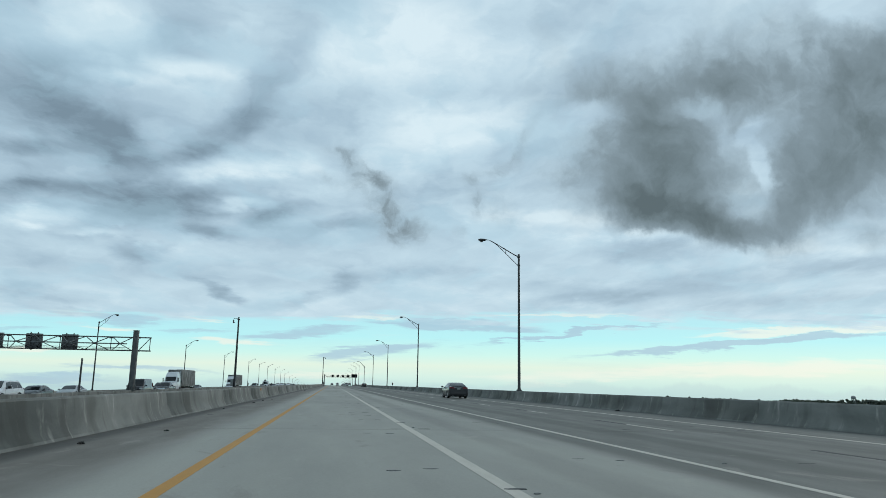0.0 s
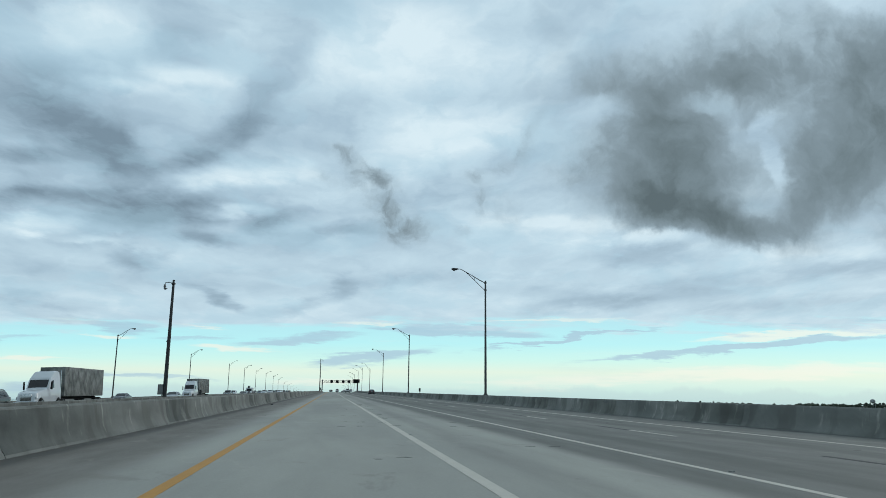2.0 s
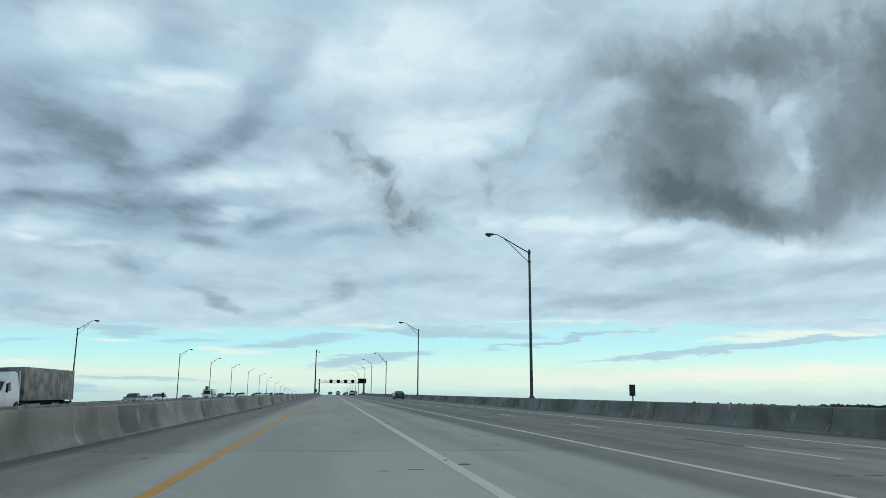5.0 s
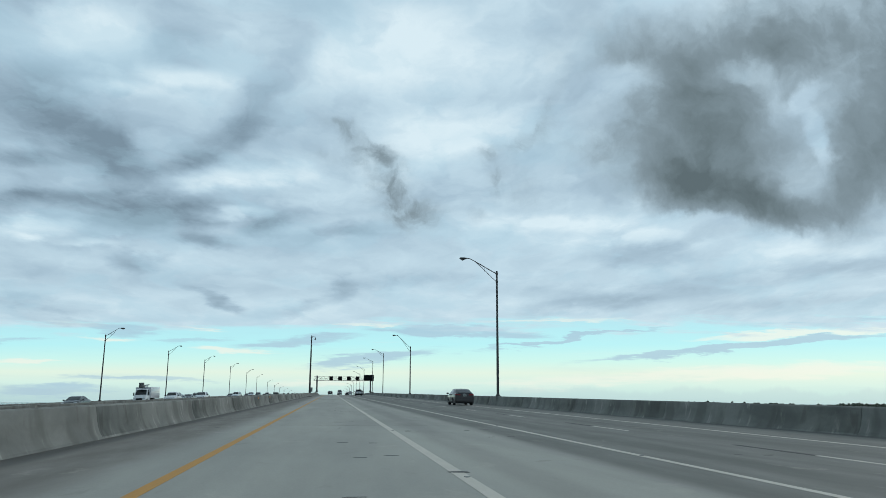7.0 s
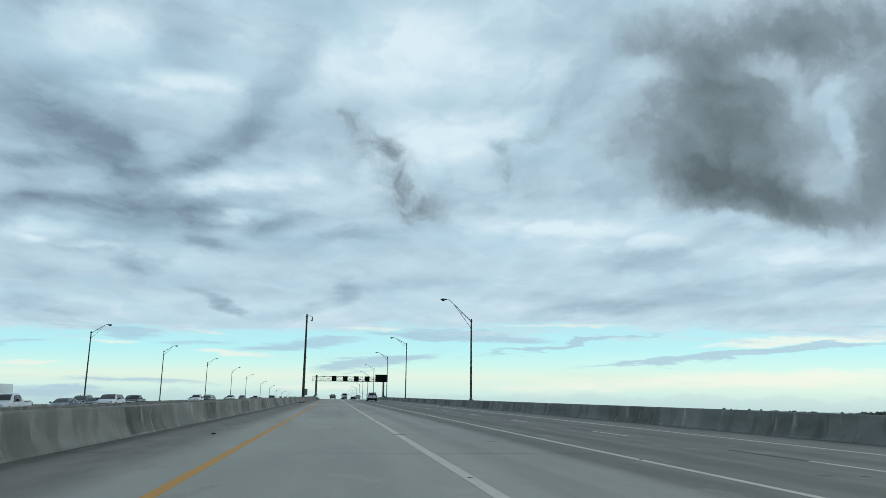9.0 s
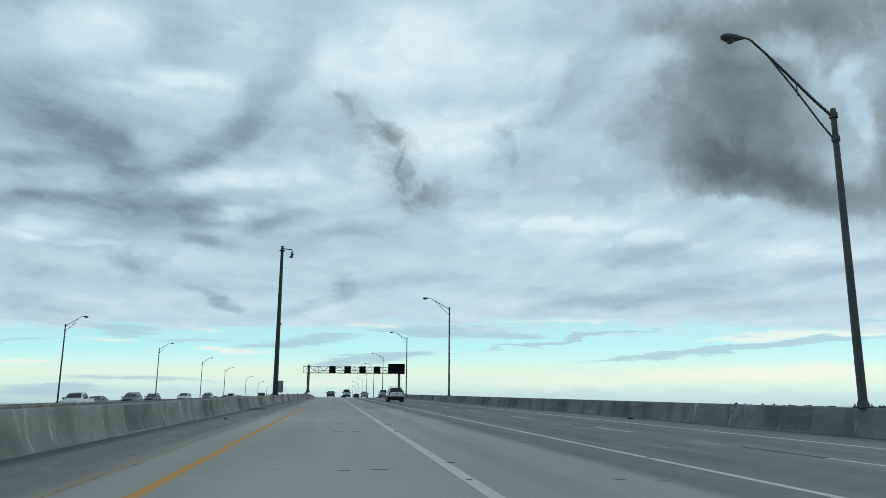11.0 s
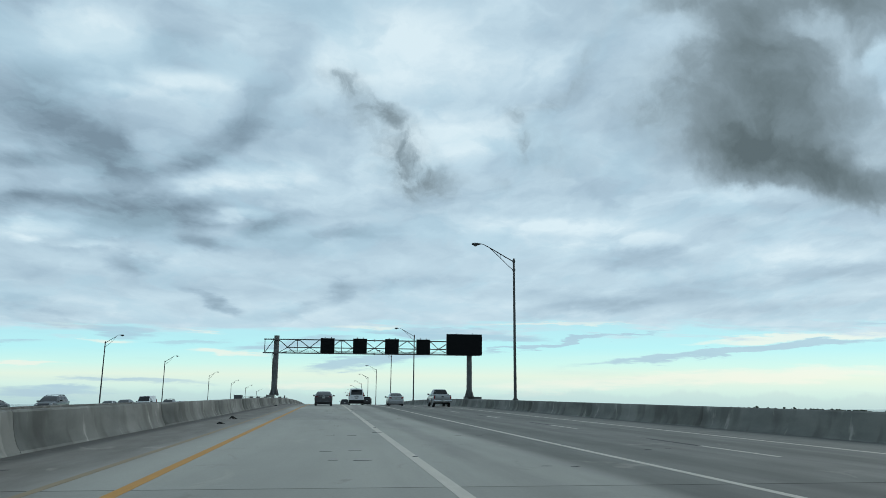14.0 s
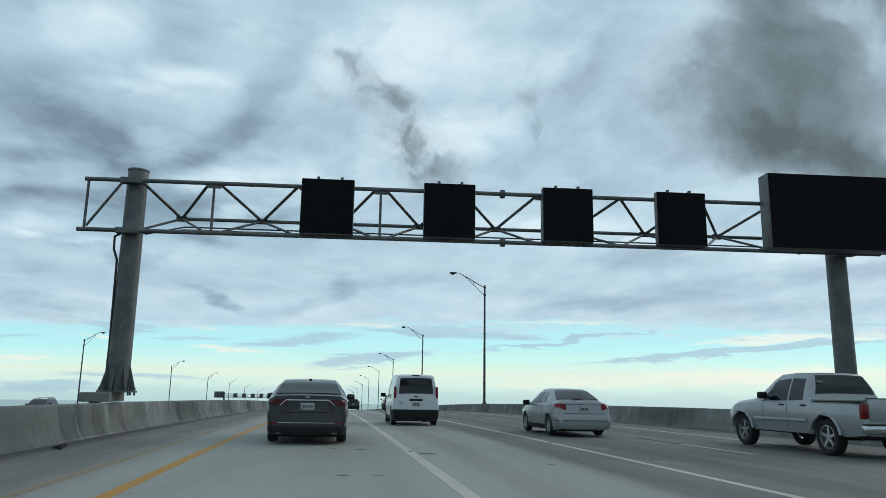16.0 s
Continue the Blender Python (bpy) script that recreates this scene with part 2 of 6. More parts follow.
def road_concrete():
    """Grooved bridge-deck concrete with dark wheel paths, oil strips in the lanes, a dirty shoulder and darker edges
    along both parapets.
    """
    m, n, p = material("road_concrete")
    g = n.add("ShaderNodeNewGeometry").outputs["Position"]
    x, y, z = n.xyz(g)
    wob, _ = n.noise(n.vec(n.math("MULTIPLY", x, 0.15), n.math("MULTIPLY", y, 0.012)), 1.0, 3.0)
    xw = n.math("ADD", x, n.math("MULTIPLY", n.math("SUBTRACT", wob, 0.5), 1.2))
    big, _ = n.noise(n.vec(n.math("MULTIPLY", x, 0.35), n.math("MULTIPLY", y, 0.05)), 1.0, 5.0, 0.6, 0.4)
    mid, _ = n.noise(n.vec(n.math("MULTIPLY", x, 1.6), n.math("MULTIPLY", y, 0.35)), 1.0, 5.0, 0.62)
    grain, _ = n.noise(g, 22.0, 5.0, 0.7)
    c = n.mix(n.step(big, 0.3, 0.7), (0.255, 0.250, 0.226, 1), (0.322, 0.314, 0.280, 1))
    strip = None
    for centre, half, deep in ((3.1, 0.45, 0.30), (7.1, 0.55, 0.95), (8.2, 0.3, 0.45), (10.5, 0.55, 0.95), (11.4, 0.3, 0.5), (5.1, 0.45, 0.5)):
        d = n.math("ABSOLUTE", n.math("SUBTRACT", xw, centre))
        s = n.math("MULTIPLY", n.math("SUBTRACT", 1.0, n.step(d, half * 0.35, half * 1.25)), deep)
        strip = s if strip is None else n.math("MAXIMUM", strip, s)
    strip = n.math("MULTIPLY", strip, n.math("ADD", 0.55, n.math("MULTIPLY", mid, 0.9)), clamp=True)
    c = n.mix(n.math("MULTIPLY", strip, 0.8), c, (0.108, 0.106, 0.094, 1))
    c = n.mix(n.math("MULTIPLY", n.step(xw, 4.25, 4.95), n.math("ADD", 0.52, n.math("MULTIPLY", mid, 0.42))), c, (0.098, 0.098, 0.089, 1))
    # shoulder: darker, brown by patches
    sh = n.math("SUBTRACT", 1.0, n.step(xw, -3.6, -2.4))
    c = n.mix(n.math("MULTIPLY", sh, n.math("ADD", 0.55, n.math("MULTIPLY", mid, 0.7)), clamp=True), c, (0.138, 0.124, 0.108, 1))
    # narrow darker strip along the foot of each parapet, left then right
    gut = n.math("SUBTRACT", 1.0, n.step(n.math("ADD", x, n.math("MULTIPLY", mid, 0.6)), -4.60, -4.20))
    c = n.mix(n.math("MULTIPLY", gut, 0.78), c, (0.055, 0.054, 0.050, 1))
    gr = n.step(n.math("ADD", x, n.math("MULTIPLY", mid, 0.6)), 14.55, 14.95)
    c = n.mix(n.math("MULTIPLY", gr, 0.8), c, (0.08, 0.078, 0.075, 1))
    # stains
    spot, _ = n.noise(n.vec(n.math("MULTIPLY", x, 0.9), n.math("MULTIPLY", y, 0.45), 7.0), 1.0, 6.0, 0.65, 0.8)
    c = n.mix(n.math("MULTIPLY", n.step(spot, 0.60, 0.72), 0.4), c, (0.165, 0.15, 0.13, 1))
    c = n.mix(n.math("MULTIPLY", n.step(spot, 0.40, 0.30), 0.25), c, (0.40, 0.365, 0.32, 1))
    tone = n.math("ADD", 0.84, n.math("MULTIPLY", grain, 0.32))
    rnd = n.add("ShaderNodeObjectInfo").outputs["Random"]
    tone = n.math("MULTIPLY", tone, n.math("ADD", 0.93, n.math("MULTIPLY", rnd, 0.14)))
    c = n.mix(1.0, c, n.vec(tone, tone, tone), "MULTIPLY")
    n.put(c, p.inputs["Base Color"])
    n.put(n.math("ADD", 0.62, n.math("MULTIPLY", mid, 0.3)), p.inputs["Roughness"])
    p.inputs["Specular IOR Level"].default_value = 0.3
    wave = n.add("ShaderNodeTexWave")
    wave.bands_direction = "Y"
    n.put(n.vmath("MULTIPLY", g, (1.0, 1.0, 1.0)), wave.inputs["Vector"])
    wave.inputs["Scale"].default_value = 8.0
    wave.inputs["Distortion"].default_value = 1.0
    bn = n.add("ShaderNodeBump")
    n.put(n.math("ADD", n.math("MULTIPLY", grain, 1.0), n.math("MULTIPLY", wave.outputs["Fac"], 0.3)), bn.inputs["Height"])
    bn.inputs["Strength"].default_value = 0.4
    bn.inputs["Distance"].default_value = 0.004
    n.put(bn.outputs[0], p.inputs["Normal"])
    return m


def barrier_concrete():
    """Weathered cast concrete: pale runs of lime and dark runs of dirt down the face, a stained top."""
    m, n, p = material("barrier_concrete")
    g = n.add("ShaderNodeNewGeometry").outputs["Position"]
    x, y, z = n.xyz(g)
    big, _ = n.noise(n.vec(x, n.math("MULTIPLY", y, 0.35), n.math("MULTIPLY", z, 0.7)), 1.0, 5.0, 0.6, 0.4)
    run, _ = n.noise(n.vec(0.0, n.math("MULTIPLY", y, 1.7), n.math("MULTIPLY", z, 0.55)), 1.0, 4.0, 0.6, 0.35)
    run2, _ = n.noise(n.vec(4.0, n.math("MULTIPLY", y, 0.8), n.math("MULTIPLY", z, 0.35)), 1.0, 3.0, 0.5, 0.25)
    blotch, _ = n.noise(n.vec(2.0, n.math("MULTIPLY", y, 3.0), n.math("MULTIPLY", z, 2.2)), 1.0, 5.0, 0.6, 0.3)
    grain, _ = n.noise(g, 30.0, 5.0, 0.7)
    c = n.mix(n.step(big, 0.32, 0.68), (0.118, 0.123, 0.114, 1), (0.195, 0.200, 0.184, 1))
    c = n.mix(n.math("MULTIPLY", n.step(run2, 0.50, 0.62), 0.62), c, (0.082, 0.082, 0.072, 1))
    c = n.mix(n.math("MULTIPLY", n.step(run, 0.57, 0.68), n.math("MULTIPLY", n.step(blotch, 0.35, 0.6), 0.6)), c, (0.40, 0.40, 0.36, 1))
    c = n.mix(n.math("MULTIPLY", n.step(run, 0.40, 0.30), 0.5), c, (0.098, 0.092, 0.08, 1))
    tone = n.math("ADD", 0.85, n.math("MULTIPLY", grain, 0.3))
    rnd = n.add("ShaderNodeObjectInfo").outputs["Random"]
    tone = n.math("MULTIPLY", tone, n.math("ADD", 0.95, n.math("MULTIPLY", rnd, 0.1)))
    c = n.mix(1.0, c, n.vec(tone, tone, tone), "MULTIPLY")
    n.put(c, p.inputs["Base Color"])
    p.inputs["Roughness"].default_value = 0.85
    bn = n.add("ShaderNodeBump")
    n.put(n.math("ADD", grain, n.math("MULTIPLY", blotch, 1.5)), bn.inputs["Height"])
    bn.inputs["Strength"].default_value = 0.5
    bn.inputs["Distance"].default_value = 0.006
    n.put(bn.outputs[0], p.inputs["Normal"])
    return m


def worn_paint(name, colour, under, amount):
    m, n, p = material(name)
    g = n.add("ShaderNodeNewGeometry").outputs["Position"]
    x, y, z = n.xyz(g)
    f, _ = n.noise(n.vec(n.math("MULTIPLY", x, 6.0), n.math("MULTIPLY", y, 1.2)), 1.0, 6.0, 0.7)
    h, _ = n.noise(g, 18.0, 5.0, 0.7)
    lo = 0.5 + 0.2 * (1 - amount)
    wear = n.step(n.math("ADD", n.math("MULTIPLY", f, 0.6), n.math("MULTIPLY", h, 0.4)), lo, lo + 0.16)
    c = n.mix(wear, (*colour, 1), (*under, 1))
    d = n.mix(n.math("MULTIPLY", n.step(f, 0.3, 0.7), 0.3), c, tuple(0.6 * v for v in colour) + (1,))
    n.put(d, p.inputs["Base Color"])
    p.inputs["Roughness"].default_value = 0.7
    return m


def car_paint(name, colour, metal=0.5, rough=0.35):
    m, n, p = material(name)
    v = n.add("ShaderNodeTexCoord").outputs["Object"]
    x, y, z = n.xyz(v)
    dust, _ = n.noise(v, 3.0, 5.0, 0.6)
    flake, _ = n.noise(v, 420.0, 1.0, 0.5)
    tone = n.math("ADD", 0.93, n.math("MULTIPLY", flake, 0.14))
    c = n.mix(1.0, (*colour, 1), n.vec(tone, tone, tone), "MULTIPLY")
    c = n.mix(n.math("MULTIPLY", n.step(dust, 0.45, 0.75), 0.05), c, (0.20, 0.19, 0.17, 1))
    n.put(c, p.inputs["Base Color"])
    p.inputs["Metallic"].default_value = metal
    n.put(n.math("ADD", rough, n.math("MULTIPLY", dust, 0.12)), p.inputs["Roughness"])
    p.inputs["Coat Weight"].default_value = 0.6
    p.inputs["Specular IOR Level"].default_value = 0.2
    n.put(n.math("ADD", 0.01, n.math("MULTIPLY", dust, 0.08)), p.inputs["Coat Roughness"])
    return m


def cloud_sheet():
    """The low torn cloud: a dark bank, its gaps and loose scraps, with clear air between them."""
    m = bpy.data.materials.new("low_cloud")
    m.use_nodes = True
    m.node_tree.nodes.clear()
    n = Nodes(m.node_tree)
    x, y, z = n.xyz(n.add("ShaderNodeNewGeometry").outputs["Position"])
    flat = n.vec(n.math("DIVIDE", x, 1253.0), n.math("DIVIDE", z, 1253.0))
    _, w1 = n.noise(flat, 6.0, 5.0, 0.55)
    _, w2 = n.noise(flat, 22.0, 6.0, 0.62)
    warp = n.vmath("ADD", n.vmath("MULTIPLY", n.vmath("SUBTRACT", w1, (0.5, 0.5, 0.5)), (0.10, 0.085, 0.0)),
                   n.vmath("MULTIPLY", n.vmath("SUBTRACT", w2, (0.5, 0.5, 0.5)), (0.040, 0.034, 0.0)))
    p = n.vmath("ADD", flat, warp)
    f1, _ = n.noise(n.vmath("ADD", p, (3.1, 8.8, 0.0)), 8.0, 6.0, 0.58, 0.3)
    f2, _ = n.noise(n.vmath("ADD", p, (5.2, 0.7, 0.0)), 28.0, 5.0, 0.6, 0.3)
    gain = n.math("ADD", 0.40, n.math("MULTIPLY", f1, 1.2))
    dens = soft_forms(n, p, BANK + GAP, 0.0, gain, 0.1, 1.45)
    dens = soft_forms(n, p, SCRAP, dens, n.math("ADD", 0.42, n.math("MULTIPLY", n.step(f2, 0.2, 0.8), n.math("MULTIPLY", f1, 1.3))), 0.0, 1.45)
    body = n.step(dens, 0.04, 0.30)
    dens = n.math("ADD", dens, n.math("MULTIPLY", body, n.math("ADD", centred(n, f1, 0.20), centred(n, f2, 0.14))))
    col = n.ramp(dens, [(0.05, (0.385, 0.515, 0.61)), (0.30, (0.310, 0.415, 0.485)), (0.55, (0.225, 0.300, 0.345)), (0.85, (0.140, 0.190, 0.212)), (1.0, (0.112, 0.153, 0.170))])
    e = n.add("ShaderNodeEmission")
    n.put(col, e.inputs[0])
    tr = n.add("ShaderNodeBsdfTransparent")
    mx = n.add("ShaderNodeMixShader")
    n.put(n.step(dens, -0.02, 0.58), mx.inputs[0])
    m.node_tree.links.new(tr.outputs[0], mx.inputs[1])
    m.node_tree.links.new(e.outputs[0], mx.inputs[2])
    m.node_tree.links.new(mx.outputs[0], n.add("ShaderNodeOutputMaterial").inputs[0])
    return m


# ---------------------------------------------------------------- mesh helpers
def make(name, bm, mat=None, parent=None, label="", at=None, smooth=None):
    """Links a bmesh as one mesh object. smooth: edges sharper than this angle stay sharp."""
    bmesh.ops.recalc_face_normals(bm, faces=bm.faces)
    if smooth is not None:
        lim = radians(smooth)
        for fc in bm.faces:
            fc.smooth = True
        for ed in bm.edges:
            ed.smooth = len(ed.link_faces) == 2 and ed.calc_face_angle(0.0) < lim
    me = bpy.data.meshes.new(name)
    bm.to_mesh(me)
    bm.free()
    for mm in (mat if isinstance(mat, (list, tuple)) else [mat]):
        if mm is not None:
            me.materials.append(mm)
    ob = new(name, me)
    if parent is not None:
        ob.parent = parent
    if at is not None:
        ob.matrix_basis = at
    if label:
        ob["label"] = label
    return ob


def part(name, bm, mat, parent, label="", smooth=None):
    return make(name, bm, mat, parent, label, None, smooth)


def thing(name, label, category, at=None, group="", kind=""):
    ob = tagged(new(name), label, category, group, kind)
    if at is not None:
        ob.matrix_basis = at
    return ob


def box(bm, x0, x1, y0, y1, z0, z1, bevel=0.0, m=None, seg=2):
    r = bmesh.ops.create_cube(bm, size=1.0)
    vs = r["verts"]
    for v in vs:
        v.co = Vector(((x0 + x1) / 2 + v.co.x * (x1 - x0), (y0 + y1) / 2 + v.co.y * (y1 - y0), (z0 + z1) / 2 + v.co.z * (z1 - z0)))
    if bevel:
        es = list({e for v in vs for e in v.link_edges})
        r = bmesh.ops.bevel(bm, geom=es, offset=bevel, segments=seg, profile=0.5, affect="EDGES")
        vs = list({v for f in r["faces"] for v in f.verts} | {v for v in vs if v.is_valid})
    if m is not None:
        bmesh.ops.transform(bm, matrix=m, verts=vs)
    return vs


def tube(bm, a, b, r0, r1=None, seg=10, caps=True):
    """A straight round bar from a to b."""
    a, b = Vector(a), Vector(b)
    r1 = r0 if r1 is None else r1
    q = (b - a).to_track_quat("Z", "Y").to_matrix()
    rings = []
    for c, r in ((a, r0), (b, r1)):
        rings.append([bm.verts.new(c + q @ Vector((r * math.cos(2 * math.pi * i / seg), r * math.sin(2 * math.pi * i / seg), 0))) for i in range(seg)])
    for i in range(seg):
        j = (i + 1) % seg
        bm.faces.new((rings[0][i], rings[0][j], rings[1][j], rings[1][i]))
    if caps:
        bm.faces.new(list(reversed(rings[0])))
        bm.faces.new(rings[1])


def lathe(bm, rows, seg=20, m=None, close=True):
    """Rows of (radius, height) turned about z."""
    m = m or Matrix()
    rings = []
    for r, h in rows:
        rings.append([bm.verts.new(m @ Vector((r * math.cos(2 * math.pi * i / seg), r * math.sin(2 * math.pi * i / seg), h))) for i in range(seg)])
    for k in range(len(rings) - 1):
        for i in range(seg):
            j = (i + 1) % seg
            bm.faces.new((rings[k][i], rings[k][j], rings[k + 1][j], rings[k + 1][i]))
    if close:
        bm.faces.new(list(reversed(rings[0])))
        bm.faces.new(rings[-1])


def sweep(bm, pts, r, seg=8):
    """A bent bar along points; r: one radius, or one for each point."""
    pts = [Vector(p) for p in pts]
    rs = r if isinstance(r, (list, tuple)) else [r] * len(pts)
    rings = []
    for i, p in enumerate(pts):
        d = (pts[min(i + 1, len(pts) - 1)] - pts[max(i - 1, 0)]).normalized()
        side = d.cross(Vector((0, 1, 0)) if abs(d.y) < 0.9 else Vector((1, 0, 0))).normalized()
        up = side.cross(d)
        rings.append([bm.verts.new(p + rs[i] * (math.cos(2 * math.pi * k / seg) * side + math.sin(2 * math.pi * k / seg) * up)) for k in range(seg)])
    for a, b in zip(rings, rings[1:]):
        for i in range(seg):
            j = (i + 1) % seg
            bm.faces.new((a[i], a[j], b[j], b[i]))
    bm.faces.new(list(reversed(rings[0])))
    bm.faces.new(rings[-1])


CREST, CREST_Y, CREST_END = 1.29e-4, 495.0, 600.0


def road_z(y):
    """The bridge's long profile: straight, then falling away past its crest."""
    d = max(0.0, min(y, CREST_END) - CREST_Y)
    return -CREST * d * d - 2 * CREST * (CREST_END - CREST_Y) * max(0.0, y - CREST_END)


ROAD_L, ROAD_R = -5.2, 14.85
SLAB, Y0, Y1 = 24.9, -55.4, 1214.5
OPP_Z, OPP_R, OPP_L = -0.62, -20.0, -38.37
OPP_FALL = 0.04


def opp_z(x):
    """The parallel deck falls away from this one."""
    return OPP_Z - OPP_FALL * (OPP_R - x)


# ---------------------------------------------------------------- materials in use
M_ROAD = road_concrete()
M_BARRIER = barrier_concrete()
M_YELLOW = worn_paint("yellow_line_paint", (0.46, 0.215, 0.022), (0.28, 0.20, 0.11), 0.25)
M_GHOST = worn_paint("old_yellow_paint", (0.24, 0.175, 0.095), (0.20, 0.19, 0.165), 1.0)
M_WHITE = worn_paint("white_line_paint", (0.51, 0.47, 0.41), (0.28, 0.255, 0.22), 0.4)
M_BLACKLINE = worn_paint("black_line_paint", (0.018, 0.018, 0.019), (0.08, 0.078, 0.075), 0.2)
M_TAR = surface("tar_mark", (0.028, 0.029, 0.03), (0.06, 0.06, 0.058), 1.5, 0.8)
M_PATCH = surface("asphalt_patch", (0.055, 0.057, 0.058), (0.085, 0.085, 0.083), 1.2, 0.9, bump=0.006, bump_scale=40)
M_PALE = surface("pale_repair_mortar", (0.20, 0.205, 0.20), (0.17, 0.175, 0.17), 1.2, 0.9)
M_MORTAR = surface("grey_mortar", (0.225, 0.222, 0.205), (0.26, 0.256, 0.235), 1.2, 0.8)
M_DECK = surface("deck_concrete", (0.20, 0.205, 0.20), (0.27, 0.27, 0.26), 0.4, 0.9, bump=0.01, bump_scale=12)
M_POLE = surface("weathered_aluminium", (0.060, 0.063, 0.065), (0.082, 0.085, 0.087), 0.8, 0.55, 0.3, fine=0.06)
M_STEEL = surface("galvanised_steel", (0.095, 0.10, 0.10), (0.15, 0.155, 0.152), 1.5, 0.55, 0.35, bump=0.002, bump_scale=30)
M_BLACKMETAL = surface("dark_steel", (0.03, 0.032, 0.033), (0.05, 0.05, 0.05), 2.0, 0.5, 0.3)
M_SIGNFACE = surface("sign_face_black", (0.005, 0.006, 0.007), (0.008, 0.009, 0.010), 6.0, 0.6, 0.0, fine=0.2, spec=0.08)
M_SIGNBODY = surface("sign_housing", (0.10, 0.105, 0.108), (0.14, 0.145, 0.147), 2.0, 0.5, 0.4)
M_LENS = surface("lamp_lens", (0.10, 0.105, 0.10), (0.14, 0.14, 0.135), 6.0, 0.2)
M_CABINET = surface("grey_cabinet_paint", (0.17, 0.18, 0.178), (0.23, 0.24, 0.235), 3.0, 0.5, 0.1)
M_ORANGE = surface("faded_orange_plate", (0.42, 0.19, 0.06), (0.33, 0.17, 0.07), 3.0, 0.7)
M_WATER, nw, pw = material("river_water")
_g = nw.add("ShaderNodeNewGeometry").outputs["Position"]
_f, _ = nw.noise(_g, 0.004, 6.0, 0.6)
nw.put(nw.mix(_f, (0.035, 0.05, 0.055, 1), (0.06, 0.075, 0.078, 1)), pw.inputs["Base Color"])
pw.inputs["Roughness"].default_value = 0.18
_h, _ = nw.noise(_g, 0.5, 5.0, 0.6)
_b = nw.add("ShaderNodeBump")
nw.put(_h, _b.inputs["Height"])
_b.inputs["Distance"].default_value = 0.25
nw.put(_b.outputs[0], pw.inputs["Normal"])
M_LEAF = surface("far_foliage", (0.030, 0.042, 0.030), (0.055, 0.065, 0.042), 0.05, 0.9, fine=0.3)
M_TRAILER = surface("stained_trailer_skin", (0.10, 0.105, 0.10), (0.25, 0.255, 0.24), 0.9, 0.6, 0.1, fine=0.25)
M_TANK = surface("tank_white", (0.24, 0.26, 0.26), (0.19, 0.21, 0.21), 0.3, 0.6)

# ---------------------------------------------------------------- sky, water, far shore
# low cloud, seen from the middle of the bridge: the bank, its gaps, loose scraps
BANK = [
    (0.635, 0.412, 0.327, 0.202, 0, 0.3), (0.551, 0.359, 0.143, 0.091, 3, 0.41), (0.589, 0.308, 0.162, 0.037, -3, 0.34), (0.512, 0.465, 0.133, 0.087, 13, 0.14),
    (0.634, 0.518, 0.128, 0.106, 32, 0.16), (0.821, 0.578, 0.135, 0.1, 22, 0.22), (0.861, 0.389, 0.071, 0.127, -4, 0.28), (0.743, 0.285, 0.138, 0.039, -7, 0.34),
    (0.821, 0.333, 0.122, 0.054, 3, 0.16), (0.401, 0.544, 0.131, 0.06, 23, 0.12), (0.762, 0.634, 0.165, 0.137, -14, 0.27), (0.957, 0.436, 0.129, 0.124, 3, 0.36),
    (0.973, 0.609, 0.13, 0.136, 4, 0.38), (0.536, 0.536, 0.183, 0.119, 4, 0.2), (0.636, 0.322, 0.185, 0.04, -1, 0.14), (1.002, 0.517, 0.106, 0.208, 4, 0.3),
    (0.346, 0.624, 0.031, 0.051, 5, 0.16), (0.998, 0.29, 0.047, 0.027, 2, 0.22),
]
GAP = [
    (0.746, 0.474, 0.04, 0.018, 31, -0.44), (0.767, 0.422, 0.024, 0.045, 20, -0.42), (0.742, 0.338, 0.049, 0.032, 3, -0.08), (0.688, 0.478, 0.02, 0.053, 9, -0.1),
    (0.429, 0.481, 0.074, 0.029, 23, -0.3), (0.654, 0.509, 0.037, 0.03, 4, -0.26), (0.544, 0.649, 0.075, 0.044, 5, -0.34), (0.943, 0.718, 0.07, 0.032, 5, -0.36),
    (0.596, 0.502, 0.048, 0.023, 4, -0.14), (0.47, 0.251, 0.177, 0.017, 6, -0.3), (0.656, 0.228, 0.106, 0.019, 13, -0.35),
]
SCRAP = [
    (0.061, 0.319, 0.098, 0.047, -47, 0.36), (0.094, 0.267, 0.049, 0.042, -27, 0.28), (-0.014, 0.333, 0.042, 0.013, -9, 0.32), (-0.004, 0.376, 0.056, 0.014, -11, 0.24),
    (0.037, 0.354, 0.065, 0.021, -27, 0.22), (0.302, 0.41, 0.063, 0.015, 53, 0.36), (0.246, 0.371, 0.061, 0.013, 15, 0.22), (0.269, 0.309, 0.086, 0.044, -17, 0.26),
    (0.23, 0.328, 0.017, 0.04, 3, 0.18), (0.197, 0.259, 0.024, 0.012, 3, 0.28), (0.369, 0.378, 0.072, 0.043, 3, 0.14), (0.131, 0.261, 0.058, 0.023, -7, 0.16),
]
bm = bmesh.new()
NX, NY = 16, 12
grid = [[bm.verts.new((-500 + 2300 * i / NX, 1575 - 0.15 * (90 + 1160 * j / NY), 90 + 1160 * j / NY)) for i in range(NX + 1)] for j in range(NY + 1)]
for j in range(NY):
    for i in range(NX):
        bm.faces.new((grid[j][i], grid[j][i + 1], grid[j + 1][i + 1], grid[j + 1][i]))
tagged(make("cloud_backdrop", bm, cloud_sheet()), "dark torn bank of low grey cloud over the bridge", "clouds", kind="structure")


def water_z(x, y):
    return -17.0 - 0.0105 * y


